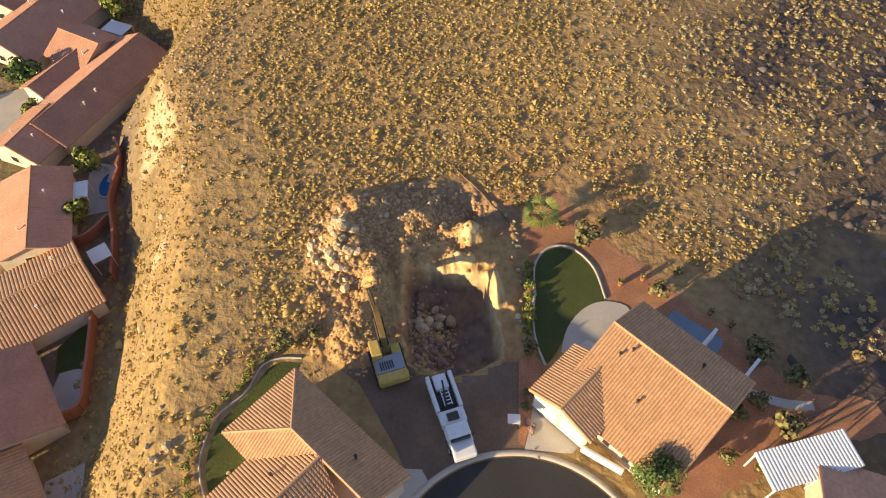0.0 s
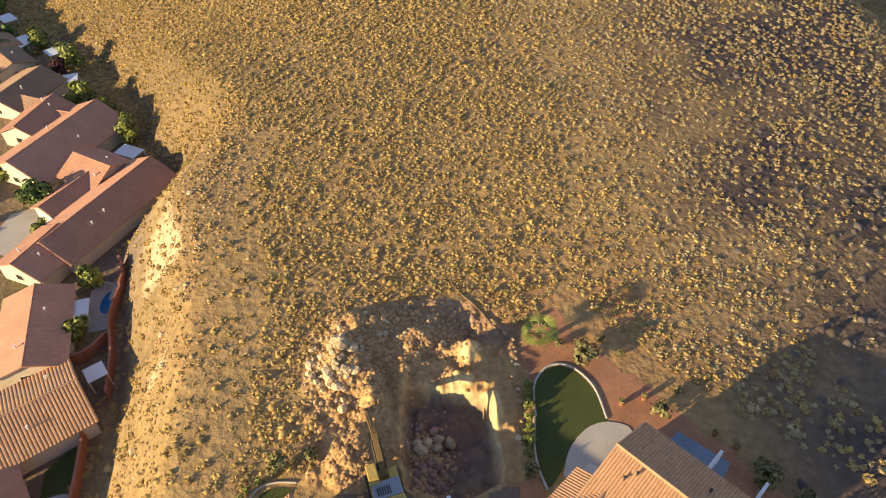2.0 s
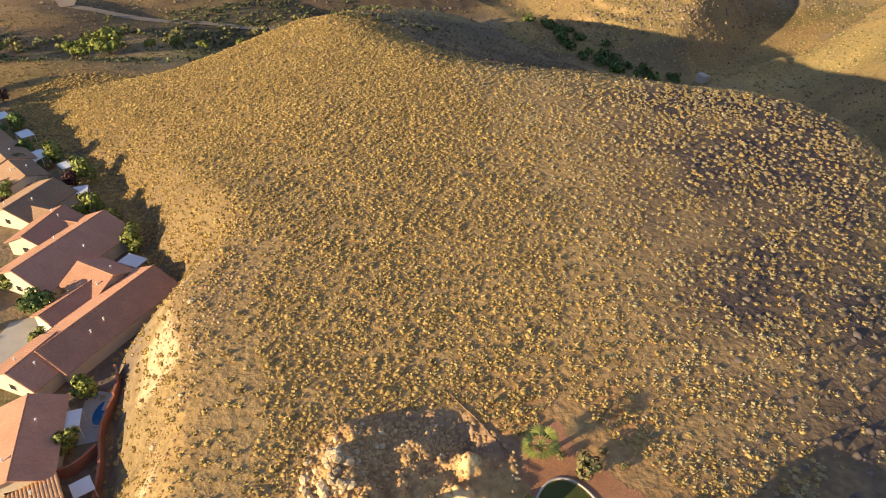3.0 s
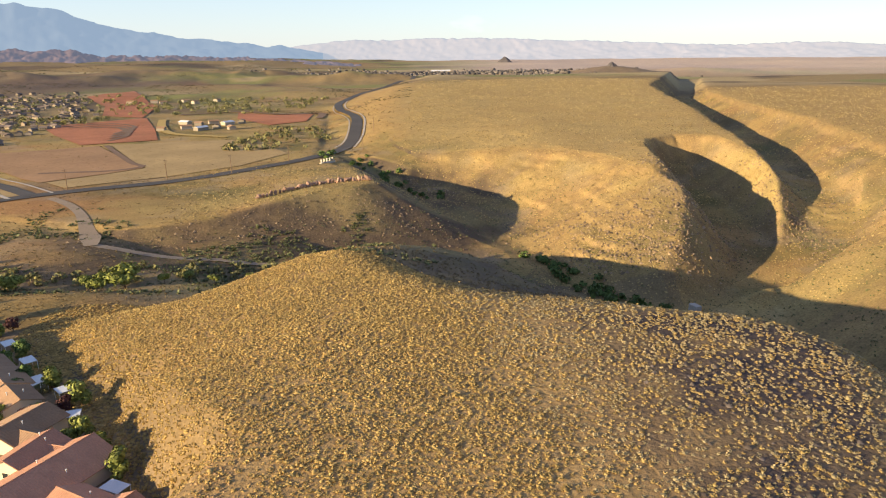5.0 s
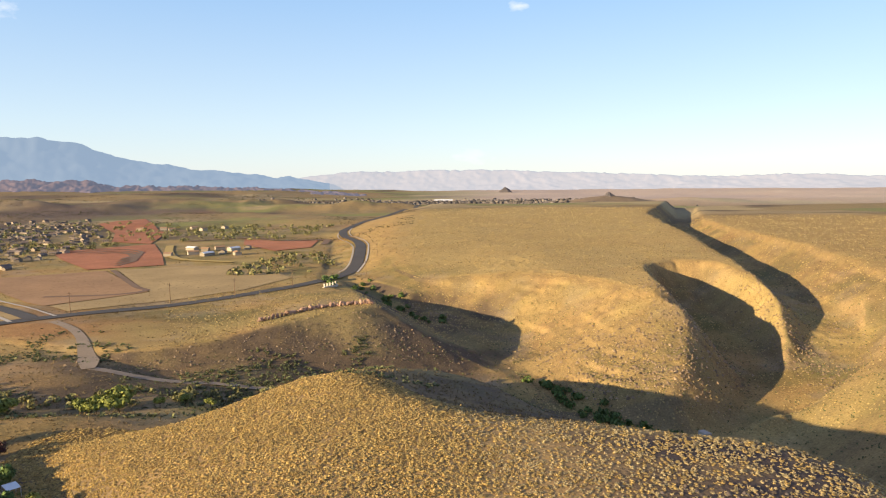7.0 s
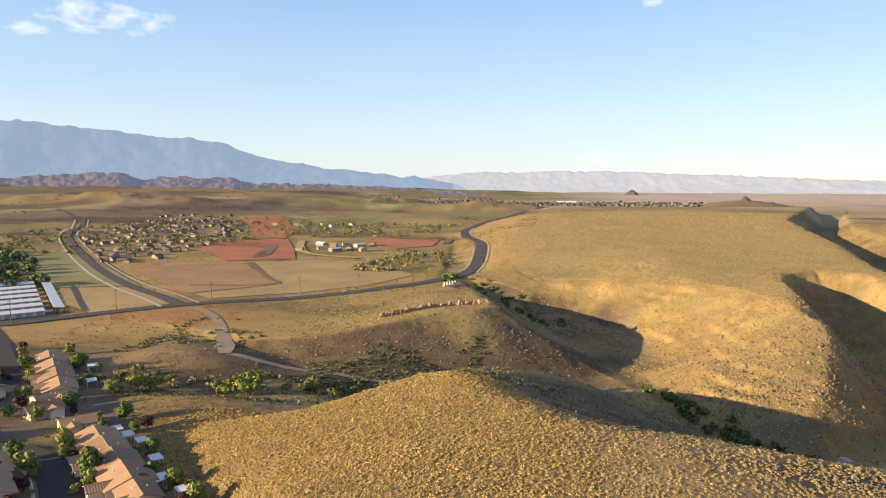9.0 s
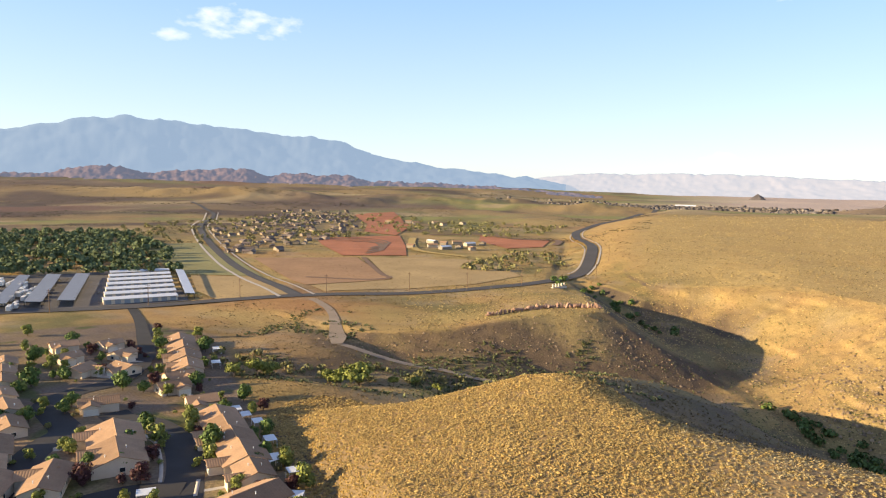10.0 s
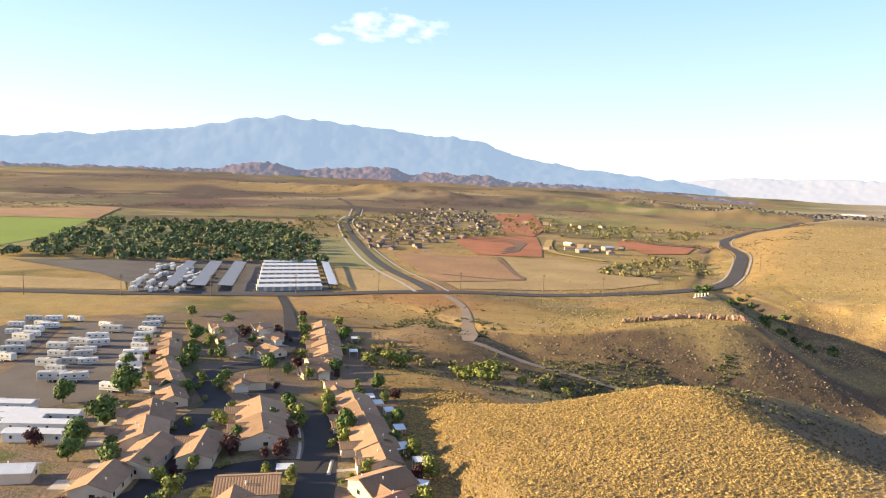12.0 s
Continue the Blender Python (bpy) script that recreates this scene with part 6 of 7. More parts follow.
def block_wall(line, height, label):
    """A garden wall of red block along a line, with a coping."""
    w = thing("block_wall", pose(0, 0, 0), label, "garden wall")
    pts = curve_through(line, 3)
    for (ax, ay), (bx, by) in zip(pts, pts[1:]):
        d = Vector((bx - ax, by - ay, 0))
        m = pose((ax + bx) / 2, (ay + by) / 2, ground_at((ax + bx) / 2, (ay + by) / 2), 0, 0, math.degrees(math.atan2(d.y, d.x)))
        bm = bmesh.new()
        box(bm, -d.length / 2, d.length / 2, -0.1, 0.1, -0.8, height, 0, m)
        box(bm, -d.length / 2, d.length / 2, -0.16, 0.16, height, height + 0.1, 0, m)
        part("wall_panel", bm, M_BRICK, w)


block_wall([(-46.2, 70), (-44.3, 66.4), (-44.2, 59.7), (-42.0, 53.5), (-40.5, 47.3)], 1.9, "red block wall at the foot of the mesa")
block_wall([(-41.9, 44.1), (-40.8, 39.4), (-39.7, 33.6), (-39.3, 30.2), (-42.2, 28.6)], 1.9, "red block wall at the foot of the mesa")
block_wall([(-48.0, 52.4), (-45.4, 53.4), (-43.6, 56.5)], 1.8, "red block wall between two yards")
block_wall([(-46.4, 24.6), (-43.0, 26.4), (-40.2, 28.0)], 1.6, "red block wall between two yards")


def sun_shade(x, y, turn, w, d, z=2.4):
    c = thing("patio_cover", pose(x, y, ground_at(x, y), 0, 0, turn), "white flat patio cover behind a house", "patio cover", "white patio covers")
    bm = bmesh.new()
    box(bm, -w / 2, w / 2, -d / 2, d / 2, z, z + 0.12, 0.02)
    part("roof", bm, M_METALROOF, c)
    for sx in (-1, 1):
        for sy in (-1, 1):
            bm = bmesh.new()
            box(bm, sx * (w / 2 - 0.1) - 0.05, sx * (w / 2 - 0.1) + 0.05, sy * (d / 2 - 0.1) - 0.05, sy * (d / 2 - 0.1) + 0.05, -0.6, z)
            part("post", bm, M_WHITE, c)


for x, y, turn, w, d in [(-48.2, 60.0, 16, 2.7, 3.2), (-52.7, 95.4, -24, 4.2, 2.8), (-42.4, 49.8, 37, 2.4, 2.4), (-72.7, 120, 20, 4, 3), (-80.5, 132.5, -44, 3.5, 3), (-90, 139, -44, 4.5, 3), (-100, 152.5, -44, 4.5, 3), (-113, 166, -44, 4.5, 3), (-120, 170, -44, 4.5, 3), (-126, 173.5, -44, 4.5, 3), (-104, 111, 41, 4, 3.5), (-129, 118.5, -42, 4, 3), (-90.4, 136.6, -24, 4, 2.6), (-172, 224, -48, 5, 3.5), (-186, 243, -48, 5, 3.5)]:
    sun_shade(x, y, turn, w, d)

# street and garden trees
tree_a = make_tree("tree", 5.2, 2.9, M_LEAF, "leafy green garden tree", seed=11, count=1100, leaf=0.33)
tree_b = make_tree("tree", 4.2, 2.3, M_LEAF_LIGHT, "light green garden tree", seed=12, count=950, leaf=0.28)
tree_c = make_tree("tree", 3.6, 2.0, M_LEAF_RED, "dark plum-leaved garden tree", seed=13, count=700, leaf=0.25)
for src in (tree_a, tree_b, tree_c):
    src.matrix_basis = pose(-60 + 6 * (src is tree_b) + 12 * (src is tree_c), 5, ground_at(-60, 5))
TREES = [(-198, 114), (-189, 129), (-168, 108), (-159, 95), (-168, 89), (-152, 88), (-176, 141), (-205, 168), (-221, 190), (-199, 191), (-205, 181), (-130, 158), (-158, 195), (-159, 181), (-172, 190), (-211, 237), (-230, 257), (-192, 243), (-214, 265),
         (-119, 130), (-121, 121), (-127, 141), (-137, 147), (-141, 125), (-124, 113), (-140, 91), (-106, 136), (-111, 142), (-87, 139), (-121, 181), (-107, 162), (-75, 129), (-132, 186), (-122, 176), (-112, 118), (-214, 148), (-253, 206), (-233, 193), (-277, 227),
         (-49.0, 65.6), (-47.6, 56.6), (-54.6, 101.6), (-67.4, 115.1), (-62, 110), (-77, 126), (-95, 143), (-60, 76), (-64, 84), (-72, 91), (-145, 133), (-150, 98), (-115, 88), (-110, 80), (-99, 86), (-226, 214), (-245, 222), (-182, 203), (-175, 178), (-196, 222), (-240, 268), (-95, 66), (-88, 66), (-106, 60)]
for k, (x, y) in enumerate(TREES):
    src = tree_b if 39 <= k < 44 else (tree_a, tree_b, tree_a, tree_b, tree_c)[k % 5] if k not in (0, 1, 3) else tree_a
    s = (0.95 + 0.5 * ((k * 37) % 10) / 10) * (1.5 if k < 4 else 1.0) * (0.92 if 39 <= k < 44 else 0.75 if 44 <= k < 51 else 1.0)
    put(src, x, y, s, 67 * k, "garden trees of the subdivision")
for k in range(120):
    x, y, heading, length, width, _ = HOMES[9 + (k * 11) % 38]
    a = radians(heading) + (0.62, 2.5, 3.8, 5.6)[k % 4] + 0.35 * (k // 38)
    d = 0.5 * math.hypot(length, width) + 2.2
    put((tree_b, tree_a, tree_b, tree_c)[(k * 5) % 4], x + math.cos(a) * d, y + math.sin(a) * d, 0.6 + 0.4 * ((k * 13) % 10) / 10, 50 * k, "garden trees of the subdivision")
for k in range(90):
    x, y, *_ = HOMES[9 + (k * 7) % 38]
    a = k * 2.4
    put(bush if k % 3 else bush_dark, x + math.cos(a) * (8.5 + k % 4), y + math.sin(a) * (8.5 + k % 3), 0.9 + 0.1 * (k % 5), 30 * k, "garden shrubs of the subdivision", "small green garden shrub")
tree_w = make_tree("tree", 9, 6.0, M_LEAF_LIGHT, "bright green cottonwood beside the wash", seed=15, count=900, leaf=0.6, trunk=0.3)
tree_w.matrix_basis = pose(-112, 232, ground_at(-112, 232))
for k, (x, y, s) in enumerate([(-119, 230, 0.7), (-124, 229, 0.6), (-150, 220, 0.75), (-156, 214, 0.65), (-146, 224, 0.6), (-72, 250, 0.5), (-84, 244, 0.4), (-100, 238, 0.45), (-94, 246, 0.4)]):
    put(tree_w, x, y, s, 80 * k, "trees along the wash", "olive cottonwood beside the dry wash")

# ---- campers, trailers and sheds ----
def camper():
    """A white travel trailer, long axis x."""
    c = thing("camper", pose(-262, 150, ground_at(-262, 150), 0, 0, 30), "white travel trailer parked in the storage yard", "camper", "parked campers")
    bm = bmesh.new()
    box(bm, -4.0, 4.0, -1.2, 1.2, 0.6, 3.1, 0.25)
    part("body", bm, material("camper_shell", (0.66, 0.64, 0.60), 0.45, grain=0.05, per_object=0.28), c)
    bm = bmesh.new()
    for k in range(3):
        box(bm, -2.9 + k * 2.4, -2.2 + k * 2.4, -1.23, 1.23, 1.85, 2.35)
    part("window_band", bm, M_GLASS, c)
    bm = bmesh.new()
    box(bm, -3.9, 3.9, -1.22, 1.22, 1.15, 1.4)
    part("stripe", bm, M_GREYROOF, c)
    bm = bmesh.new()
    box(bm, -0.6, 0.6, -0.45, 0.45, 3.1, 3.4, 0.08)
    part("air_conditioner", bm, M_TRIM, c)
    bm = bmesh.new()
    box(bm, 4.0, 5.1, -0.08, 0.08, 0.5, 0.65)
    part("tow_bar", bm, M_STEEL, c)
    for sx in (-0.7, 0.5):
        for sy in (-1.05, 1.05):
            wheel(c, sx, sy, 0.4, 0.4, 0.25, "y")
    return c


camper_1 = camper()
CAMPERS = [(-284, 185), (-272, 180), (-264, 168), (-254, 162), (-262, 159), (-247, 152), (-243, 148), (-250, 143), (-236, 140), (-231, 143), (-231, 131), (-221, 124), (-215, 128), (-239, 133),
           (-276, 205), (-268, 197), (-260, 189), (-253, 182), (-246, 176), (-239, 170), (-232, 165), (-226, 159), (-220, 153), (-213, 147), (-206, 142), (-196, 129),
           (-319, 172), (-313, 178), (-306, 184), (-313, 161), (-300, 153), (-285, 149), (-276, 142), (-268, 136), (-260, 129), (-297, 160), (-299, 168), (-305, 168), (-290, 155)]
for k, (x, y) in enumerate(CAMPERS):
    s = 0.8 + 0.35 * ((k * 29) % 10) / 10
    copy_thing(camper_1, pose(x, y, ground_at(x, y) + 0.1, 0, 0, 16 + (k * 53) % 40 + (180 if k % 3 == 0 else 0)) @ Matrix.Diagonal((s, s, s, 1)))
rng_p = random.Random(9)
for k in range(64):
    u, v = rng_p.random(), (k % 8) / 8 + rng_p.uniform(-0.03, 0.03)
    x, y = -365 + 23 * u - 74 * v * 0.98 - 20 * v * (1 - u), 254 + 22 * u + 92 * v
    s = rng_p.uniform(0.7, 1.15)
    copy_thing(camper_1, pose(x, y, ground_at(x, y) + 0.4, 0, 0, 130 + rng_p.uniform(-8, 8)) @ Matrix.Diagonal((s, s, s, 1)))


def mobile_home(x, y, turn, length):
    c = thing("mobile_home", pose(x, y, ground_at(x, y), 0, 0, turn), "long white mobile home with a shallow roof", "mobile home", "mobile homes")
    bm = bmesh.new()
    box(bm, -length / 2, length / 2, -1.9, 1.9, 0.2, 2.7, 0.05)
    part("wall", bm, M_WHITE, c)
    bm = bmesh.new()
    tiled_plane(bm, [(-length / 2 - 0.2, -2.1, 2.7), (length / 2 + 0.2, -2.1, 2.7), (length / 2 + 0.2, 0, 3.25), (-length / 2 - 0.2, 0, 3.25)], 1.2, 0.03)
    tiled_plane(bm, [(-length / 2 - 0.2, 2.1, 2.7), (length / 2 + 0.2, 2.1, 2.7), (length / 2 + 0.2, 0, 3.25), (-length / 2 - 0.2, 0, 3.25)], 1.2, 0.03)
    part("roof", bm, M_METALROOF, c)
    for k in range(4):
        window(c, -length * 0.36 + k * length * 0.24, -1.92, 1.6, 1.0, 0.9, "-y")


for x, y, turn, length in [(-206, 101, 33, 18), (-199, 97, 33, 18), (-191, 95.5, 33, 18), (-187, 102.5, 33, 20), (-179, 97, 33, 20), (-172, 92, 33, 16), (-215, 96, 33, 18), (-222, 90, 33, 18)]:
    mobile_home(x, y, turn, length)
gable_house(-152, 76, 40, 9, 6, "small white garden shed with a metal roof", wing=0, group="", seed=5, roof_mat=M_METALROOF)


def storage_row(i):
    """One of the long white-roofed storage buildings."""
    u = i / 6
    ax, ay, bx, by = -319 - 87 * u, 312 + 93 * u, -292 - 86 * u, 343 + 93 * u
    turn = math.degrees(math.atan2(by - ay, bx - ax))
    length = math.hypot(bx - ax, by - ay)
    x, y = (ax + bx) / 2, (ay + by) / 2
    s = thing("storage_building", pose(x, y, ground_at(x, y), 0, 0, turn), "long low storage building with a white metal roof", "storage building", "storage buildings")
    bm = bmesh.new()
    box(bm, -length / 2, length / 2, -5.2, 5.2, -0.5, 3.0)
    part("wall", bm, M_STUCCO, s)
    bm = bmesh.new()
    for sy in (-1, 1):
        tiled_plane(bm, [(-length / 2 - 0.3, sy * 5.8, 3.0), (length / 2 + 0.3, sy * 5.8, 3.0), (length / 2 + 0.3, 0, 3.9), (-length / 2 - 0.3, 0, 3.9)], 1.5, 0.05)
    part("roof", bm, M_METALROOF, s)
    for k in range(8):
        bm = bmesh.new()
        cx = -length / 2 + (k + 0.5) * length / 8
        box(bm, cx - 1.6, cx + 1.6, -5.27, -5.17, 0, 2.6)
        part("roller_door", bm, M_GREYROOF, s)


for i in range(7):
    storage_row(i)


def carport(ax, ay, bx, by, w, mat, label):
    length = math.hypot(bx - ax, by - ay)
    x, y = (ax + bx) / 2, (ay + by) / 2
    s = thing("carport", pose(x, y, ground_at(x, y), 0, 0, math.degrees(math.atan2(by - ay, bx - ax))), label, "carport", "long carports")
    bm = bmesh.new()
    tiled_plane(bm, [(-length / 2, -w / 2, 3.6), (length / 2, -w / 2, 3.6), (length / 2, w / 2, 4.2), (-length / 2, w / 2, 4.2)], 1.5, 0.05)
    part("roof", bm, mat, s)
    for k in range(int(length / 8) + 1):
        for sy in (-1, 1):
            bm = bmesh.new()
            px = -length / 2 + k * 8
            box(bm, px - 0.12, px + 0.12, sy * (w / 2 - 0.5) - 0.12, sy * (w / 2 - 0.5) + 0.12, -1, 3.9)
            part("post", bm, M_STEEL, s)


carport(-284, 346, -364, 432, 6, M_METALROOF, "narrow white-roofed storage row")
carport(-341, 284, -423, 371, 9, M_GREYROOF, "long grey-roofed vehicle shelter")
carport(-330, 296, -410, 384, 9, M_GREYROOF, "long grey-roofed vehicle shelter")
carport(-352, 272, -436, 358, 7, M_GREYROOF, "long grey-roofed vehicle shelter")

# ---- highway, tracks and fields ----
HIGHWAY = [(-520, 110), (-470, 158), (-415, 206), (-364, 246), (-300, 308), (-232, 378), (-163, 430), (-118, 484), (-92, 528), (-78, 580), (-76, 645), (-90, 770), (-128, 920), (-140, 1040), (-130, 1220), (-84, 1390), (-55, 1800)]
NORTH_ROAD = [(-229, 381), (-259, 408), (-316, 456), (-405, 543), (-563, 716), (-700, 880), (-800, 1030), (-900, 1170), (-1172, 1442)]
M_FIELD = material("stubble_field", (0.40, 0.285, 0.13), 0.95, grain=0.12, scale=0.4, patch=0.18, patch_scale=0.03)
M_FIELD_RED = material("red_field", (0.36, 0.215, 0.11), 0.95, grain=0.12, scale=0.4, patch=0.2, patch_scale=0.025)
M_FIELD_GREEN = material("crop_field", (0.22, 0.30, 0.045), 0.9, grain=0.06, scale=0.3, patch=0.06, patch_scale=0.02)
M_FIELD_OLIVE = material("pasture", (0.26, 0.24, 0.10), 0.95, grain=0.12, scale=0.3, patch=0.15, patch_scale=0.02)
M_REDSOIL = material("graded_red_soil", (0.38, 0.15, 0.075), 0.95, grain=0.14, scale=0.3, patch=0.2, patch_scale=0.03)
M_TRACK = material("dusty_track", (0.31, 0.245, 0.18), 0.95, grain=0.08, scale=1, patch=0.1, patch_scale=0.1)
ribbon("road", HIGHWAY, 11, 0.7, M_ROADS, "two-lane asphalt highway curving between the hills", "road", n=10)
ribbon("road", NORTH_ROAD, 8, 0.9, M_ROADS, "asphalt road running north through the fields", "road", n=10)
ribbon("canal", [(x + 8, y + 8) for x, y in NORTH_ROAD[:8]], 1.6, 1.0, M_CONCRETE, "pale gravel shoulder beside the road", "shoulder", n=10)
ribbon("canal", [(x - 8, y - 8) for x, y in NORTH_ROAD[:8]], 2.4, 1.0, M_CONCRETE, "pale concrete channel beside the road", "channel", n=10)
ribbon("kerb", [(x + 8, y + 2) for x, y in HIGHWAY[9:14]], 1.6, 0.8, M_CONCRETE, "pale concrete edge of the highway bend", "kerb", n=10)
ribbon("kerb", [(x - 8, y + 2) for x, y in HIGHWAY[9:14]], 1.6, 0.8, M_CONCRETE, "pale concrete edge of the highway bend", "kerb", n=10)
ribbon("track", [(-214, 374), (-194, 356), (-180, 338), (-168, 318), (-156, 298), (-148, 282)], [5, 5, 5, 6, 9, 5], 0.4, M_TRACK, "pale dusty track and turning place", "track", n=6, across=5)
ribbon("track", [(-150, 284), (-120, 280), (-95, 282), (-60, 285), (-30, 300)], 4, 0.3, M_TRACK, "pale dirt track along the wash", "track", n=6)
drape("field", [(-380, 552), (-296, 604), (-226, 508), (-206, 480), (-248, 424), (-268, 440)], 0.6, 12, M_FIELD_RED, "bare tan and reddish field", "field")
drape("field", [(-222, 505), (-288, 610), (-175, 640), (-118, 545), (-140, 486), (-172, 448), (-222, 404), (-244, 424), (-204, 480)], 0.6, 12, M_FIELD, "wide dry stubble field beside the highway", "field")
ribbon("track", [(-290, 606), (-258, 556), (-224, 504), (-210, 486), (-225, 470), (-270, 462)], 5, 0.9, M_WOOD, "dark field track", "track", n=6)
drape("field", [(-252, 404), (-300, 448), (-352, 430), (-300, 372), (-268, 350), (-236, 384)], 0.5, 10, M_FIELD, "dry yellow plot beside the storage sheds", "field")
drape("field", [(-302, 452), (-420, 570), (-520, 650), (-560, 600), (-400, 460), (-360, 434)], 0.5, 14, M_FIELD_OLIVE, "rough brown plot beside the road", "field")
drape("field", [(-420, 215), (-370, 255), (-400, 275), (-470, 235), (-480, 190)], 0.4, 10, M_FIELD, "strip of yellow dry grass", "field")
drape("field", [(-440, 775), (-360, 866), (-300, 740), (-258, 640), (-316, 612), (-380, 690)], 0.8, 14, M_REDSOIL, "freshly graded red building land", "field")
drape("field", [(-640, 1290), (-620, 1450), (-420, 1060), (-365, 866), (-430, 900), (-500, 1060)], 1.2, 20, M_REDSOIL, "freshly graded red building land", "field")
for k in range(4):
    o = k * 0.22
    ribbon("bank", [(-425 + 110 * o, 760 - 10 * o), (-375 + 60 * o, 800 - 90 * o), (-330 + 40 * o, 760 - 120 * o), (-322 + 30 * o, 690 - 80 * o)], 5, 1.6, M_WOOD, "dark terrace edge on the red soil", "terrace", n=6)
drape("field", [(-262, 925), (-205, 880), (-156, 884), (-150, 800), (-184, 763), (-240, 840)], 1.0, 16, M_REDSOIL, "reddish bare ground inside a loop road", "field")
ribbon("track", [(-330, 900), (-262, 935), (-200, 890), (-150, 895), (-140, 830)], 9, 1.4, M_WOOD, "dark loop road", "road", n=6)
ribbon("track", [(-330, 840), (-300, 760), (-262, 690), (-200, 660)], 9, 1.4, material("yellow_bank", (0.46, 0.33, 0.11), 0.95, grain=0.1), "yellow dirt haul road", "track", n=6)
drape("field", [(-660, 330), (-560, 420), (-760, 620), (-980, 480)], 0.8, 25, M_FIELD_OLIVE, "pasture beyond the grove", "field")
drape("field", [(-655, 318), (-730, 425), (-905, 575), (-985, 478)], 1.6, 25, M_FIELD_GREEN, "bright green irrigated field", "field")
drape("field", [(-985, 485), (-905, 582), (-1140, 780), (-1230, 590)], 1.6, 30, M_FIELD_RED, "ploughed red-brown field", "field")
drape("car_park", [(-560, 285), (-500, 345), (-440, 395), (-415, 440), (-300, 362), (-280, 340), (-353, 252), (-378, 268), (-440, 283)], 0.5, 14, material("storage_gravel", (0.125, 0.115, 0.105), 0.95, grain=0.15, scale=0.8, patch=0.2, patch_scale=0.05), "dark grey gravel of the storage yard", "car park")


def pole(x, y, label="wooden utility pole beside the highway"):
    p = thing("utility_pole", pose(x, y, ground_at(x, y), 0, 0, 45), label, "utility pole", "utility poles")
    bm = bmesh.new()
    tube(bm, (0, 0, -0.5), (0, 0, 13), 0.24, 0.14, 8)
    part("pole", bm, M_WOOD, p)
    for z in (12.2, 11.2):
        bm = bmesh.new()
        box(bm, -1.3, 1.3, -0.07, 0.07, z - 0.08, z + 0.08)
        part("crossarm", bm, M_WOOD, p)


for x, y in [(-395, 208), (-356, 242), (-322, 278), (-291, 318), (-256, 358), (-216, 396), (-173, 436), (-137, 455), (-108, 500), (-60, 560), (-58, 640)]:
    pole(x, y)


def far_house():
    h = thing("house", pose(-520, 800, ground_at(-520, 800) + 0.3, 0, 0, 20), "distant stucco house with a tile roof", "house", "distant houses")
    bm = bmesh.new()
    gable_wall(bm, -6, 6, -4.4, 4.4, -2, 3.2, 5.1)
    part("wall", bm, material("tan_stucco", (0.29, 0.24, 0.19), 0.9, per_object=0.3), h)
    bm = bmesh.new()
    for sy in (-1, 1):
        tiled_plane(bm, [(-6.5, sy * 5, 3.0), (6.5, sy * 5, 3.0), (6.5, 0, 5.3), (-6.5, 0, 5.3)], 1.3, 0.05)
    part("roof", bm, material("grey_brown_tile", (0.17, 0.135, 0.115), 0.8, per_object=0.4), h)
    bm = bmesh.new()
    for sx in (-3.5, 0, 3.5):
        box(bm, sx - 0.8, sx + 0.8, -4.45, 4.45, 1.0, 2.3)
    part("window_band", bm, M_GLASS, h)
    return h


far_1 = far_house()
SUBURB = [(-616, 800), (-760, 1120), (-820, 1320), (-700, 1380), (-437, 902), (-384, 585), (-420, 570)]
rng_h = random.Random(12)
count = 0
while count < 290:
    x, y = rng_h.uniform(-830, -380), rng_h.uniform(560, 1390)
    if float(outside(np.array([x]), np.array([y]), SUBURB)[0]) < 0:
        count += 1
        s = rng_h.uniform(0.5, 0.78)
        copy_thing(far_1, pose(x, y, ground_at(x, y) + 0.3, 0, 0, rng_h.choice((20, 110, 65, 155)) + rng_h.uniform(-8, 8)) @ Matrix.Diagonal((s, s, s, 1)))


M_DIM = material("dusty_stucco", (0.36, 0.31, 0.25), 0.9, per_object=0.3)


def white_hall(x, y, turn, l, w, h, k=0):
    b = thing("hall", pose(x, y, ground_at(x, y), 0, 0, turn), "pale low building on the graded land", "building", "pale far buildings")
    bm = bmesh.new()
    gable_wall(bm, -l / 2, l / 2, -w / 2, w / 2, -2, h, h + w * 0.18)
    part("wall", bm, M_DIM, b)
    bm = bmesh.new()
    for sy in (-1, 1):
        tiled_plane(bm, [(-l / 2 - 0.4, sy * (w / 2 + 0.4), h), (l / 2 + 0.4, sy * (w / 2 + 0.4), h), (l / 2 + 0.4, 0, h + w * 0.2), (-l / 2 - 0.4, 0, h + w * 0.2)], 2, 0.05)
    part("roof", bm, M_TILE_TAN if l < 14 else M_METALROOF, b)


for k in range(10):
    white_hall(-286 + (k % 5) * 16 + (k * 13) % 9, 722 + (k // 5) * 42 + (k * 17) % 31, 30 * k, 8 + (k % 3) * 3, 7, 3.2)
for k in range(6):
    white_hall(-500 + k * 26, 1150 + (k * 31) % 60, 15 * k, 11, 8, 4)
for k, (x, y, l) in enumerate([(16, 2650, 70)]):
    white_hall(x, y, 5, l, 24, 6)

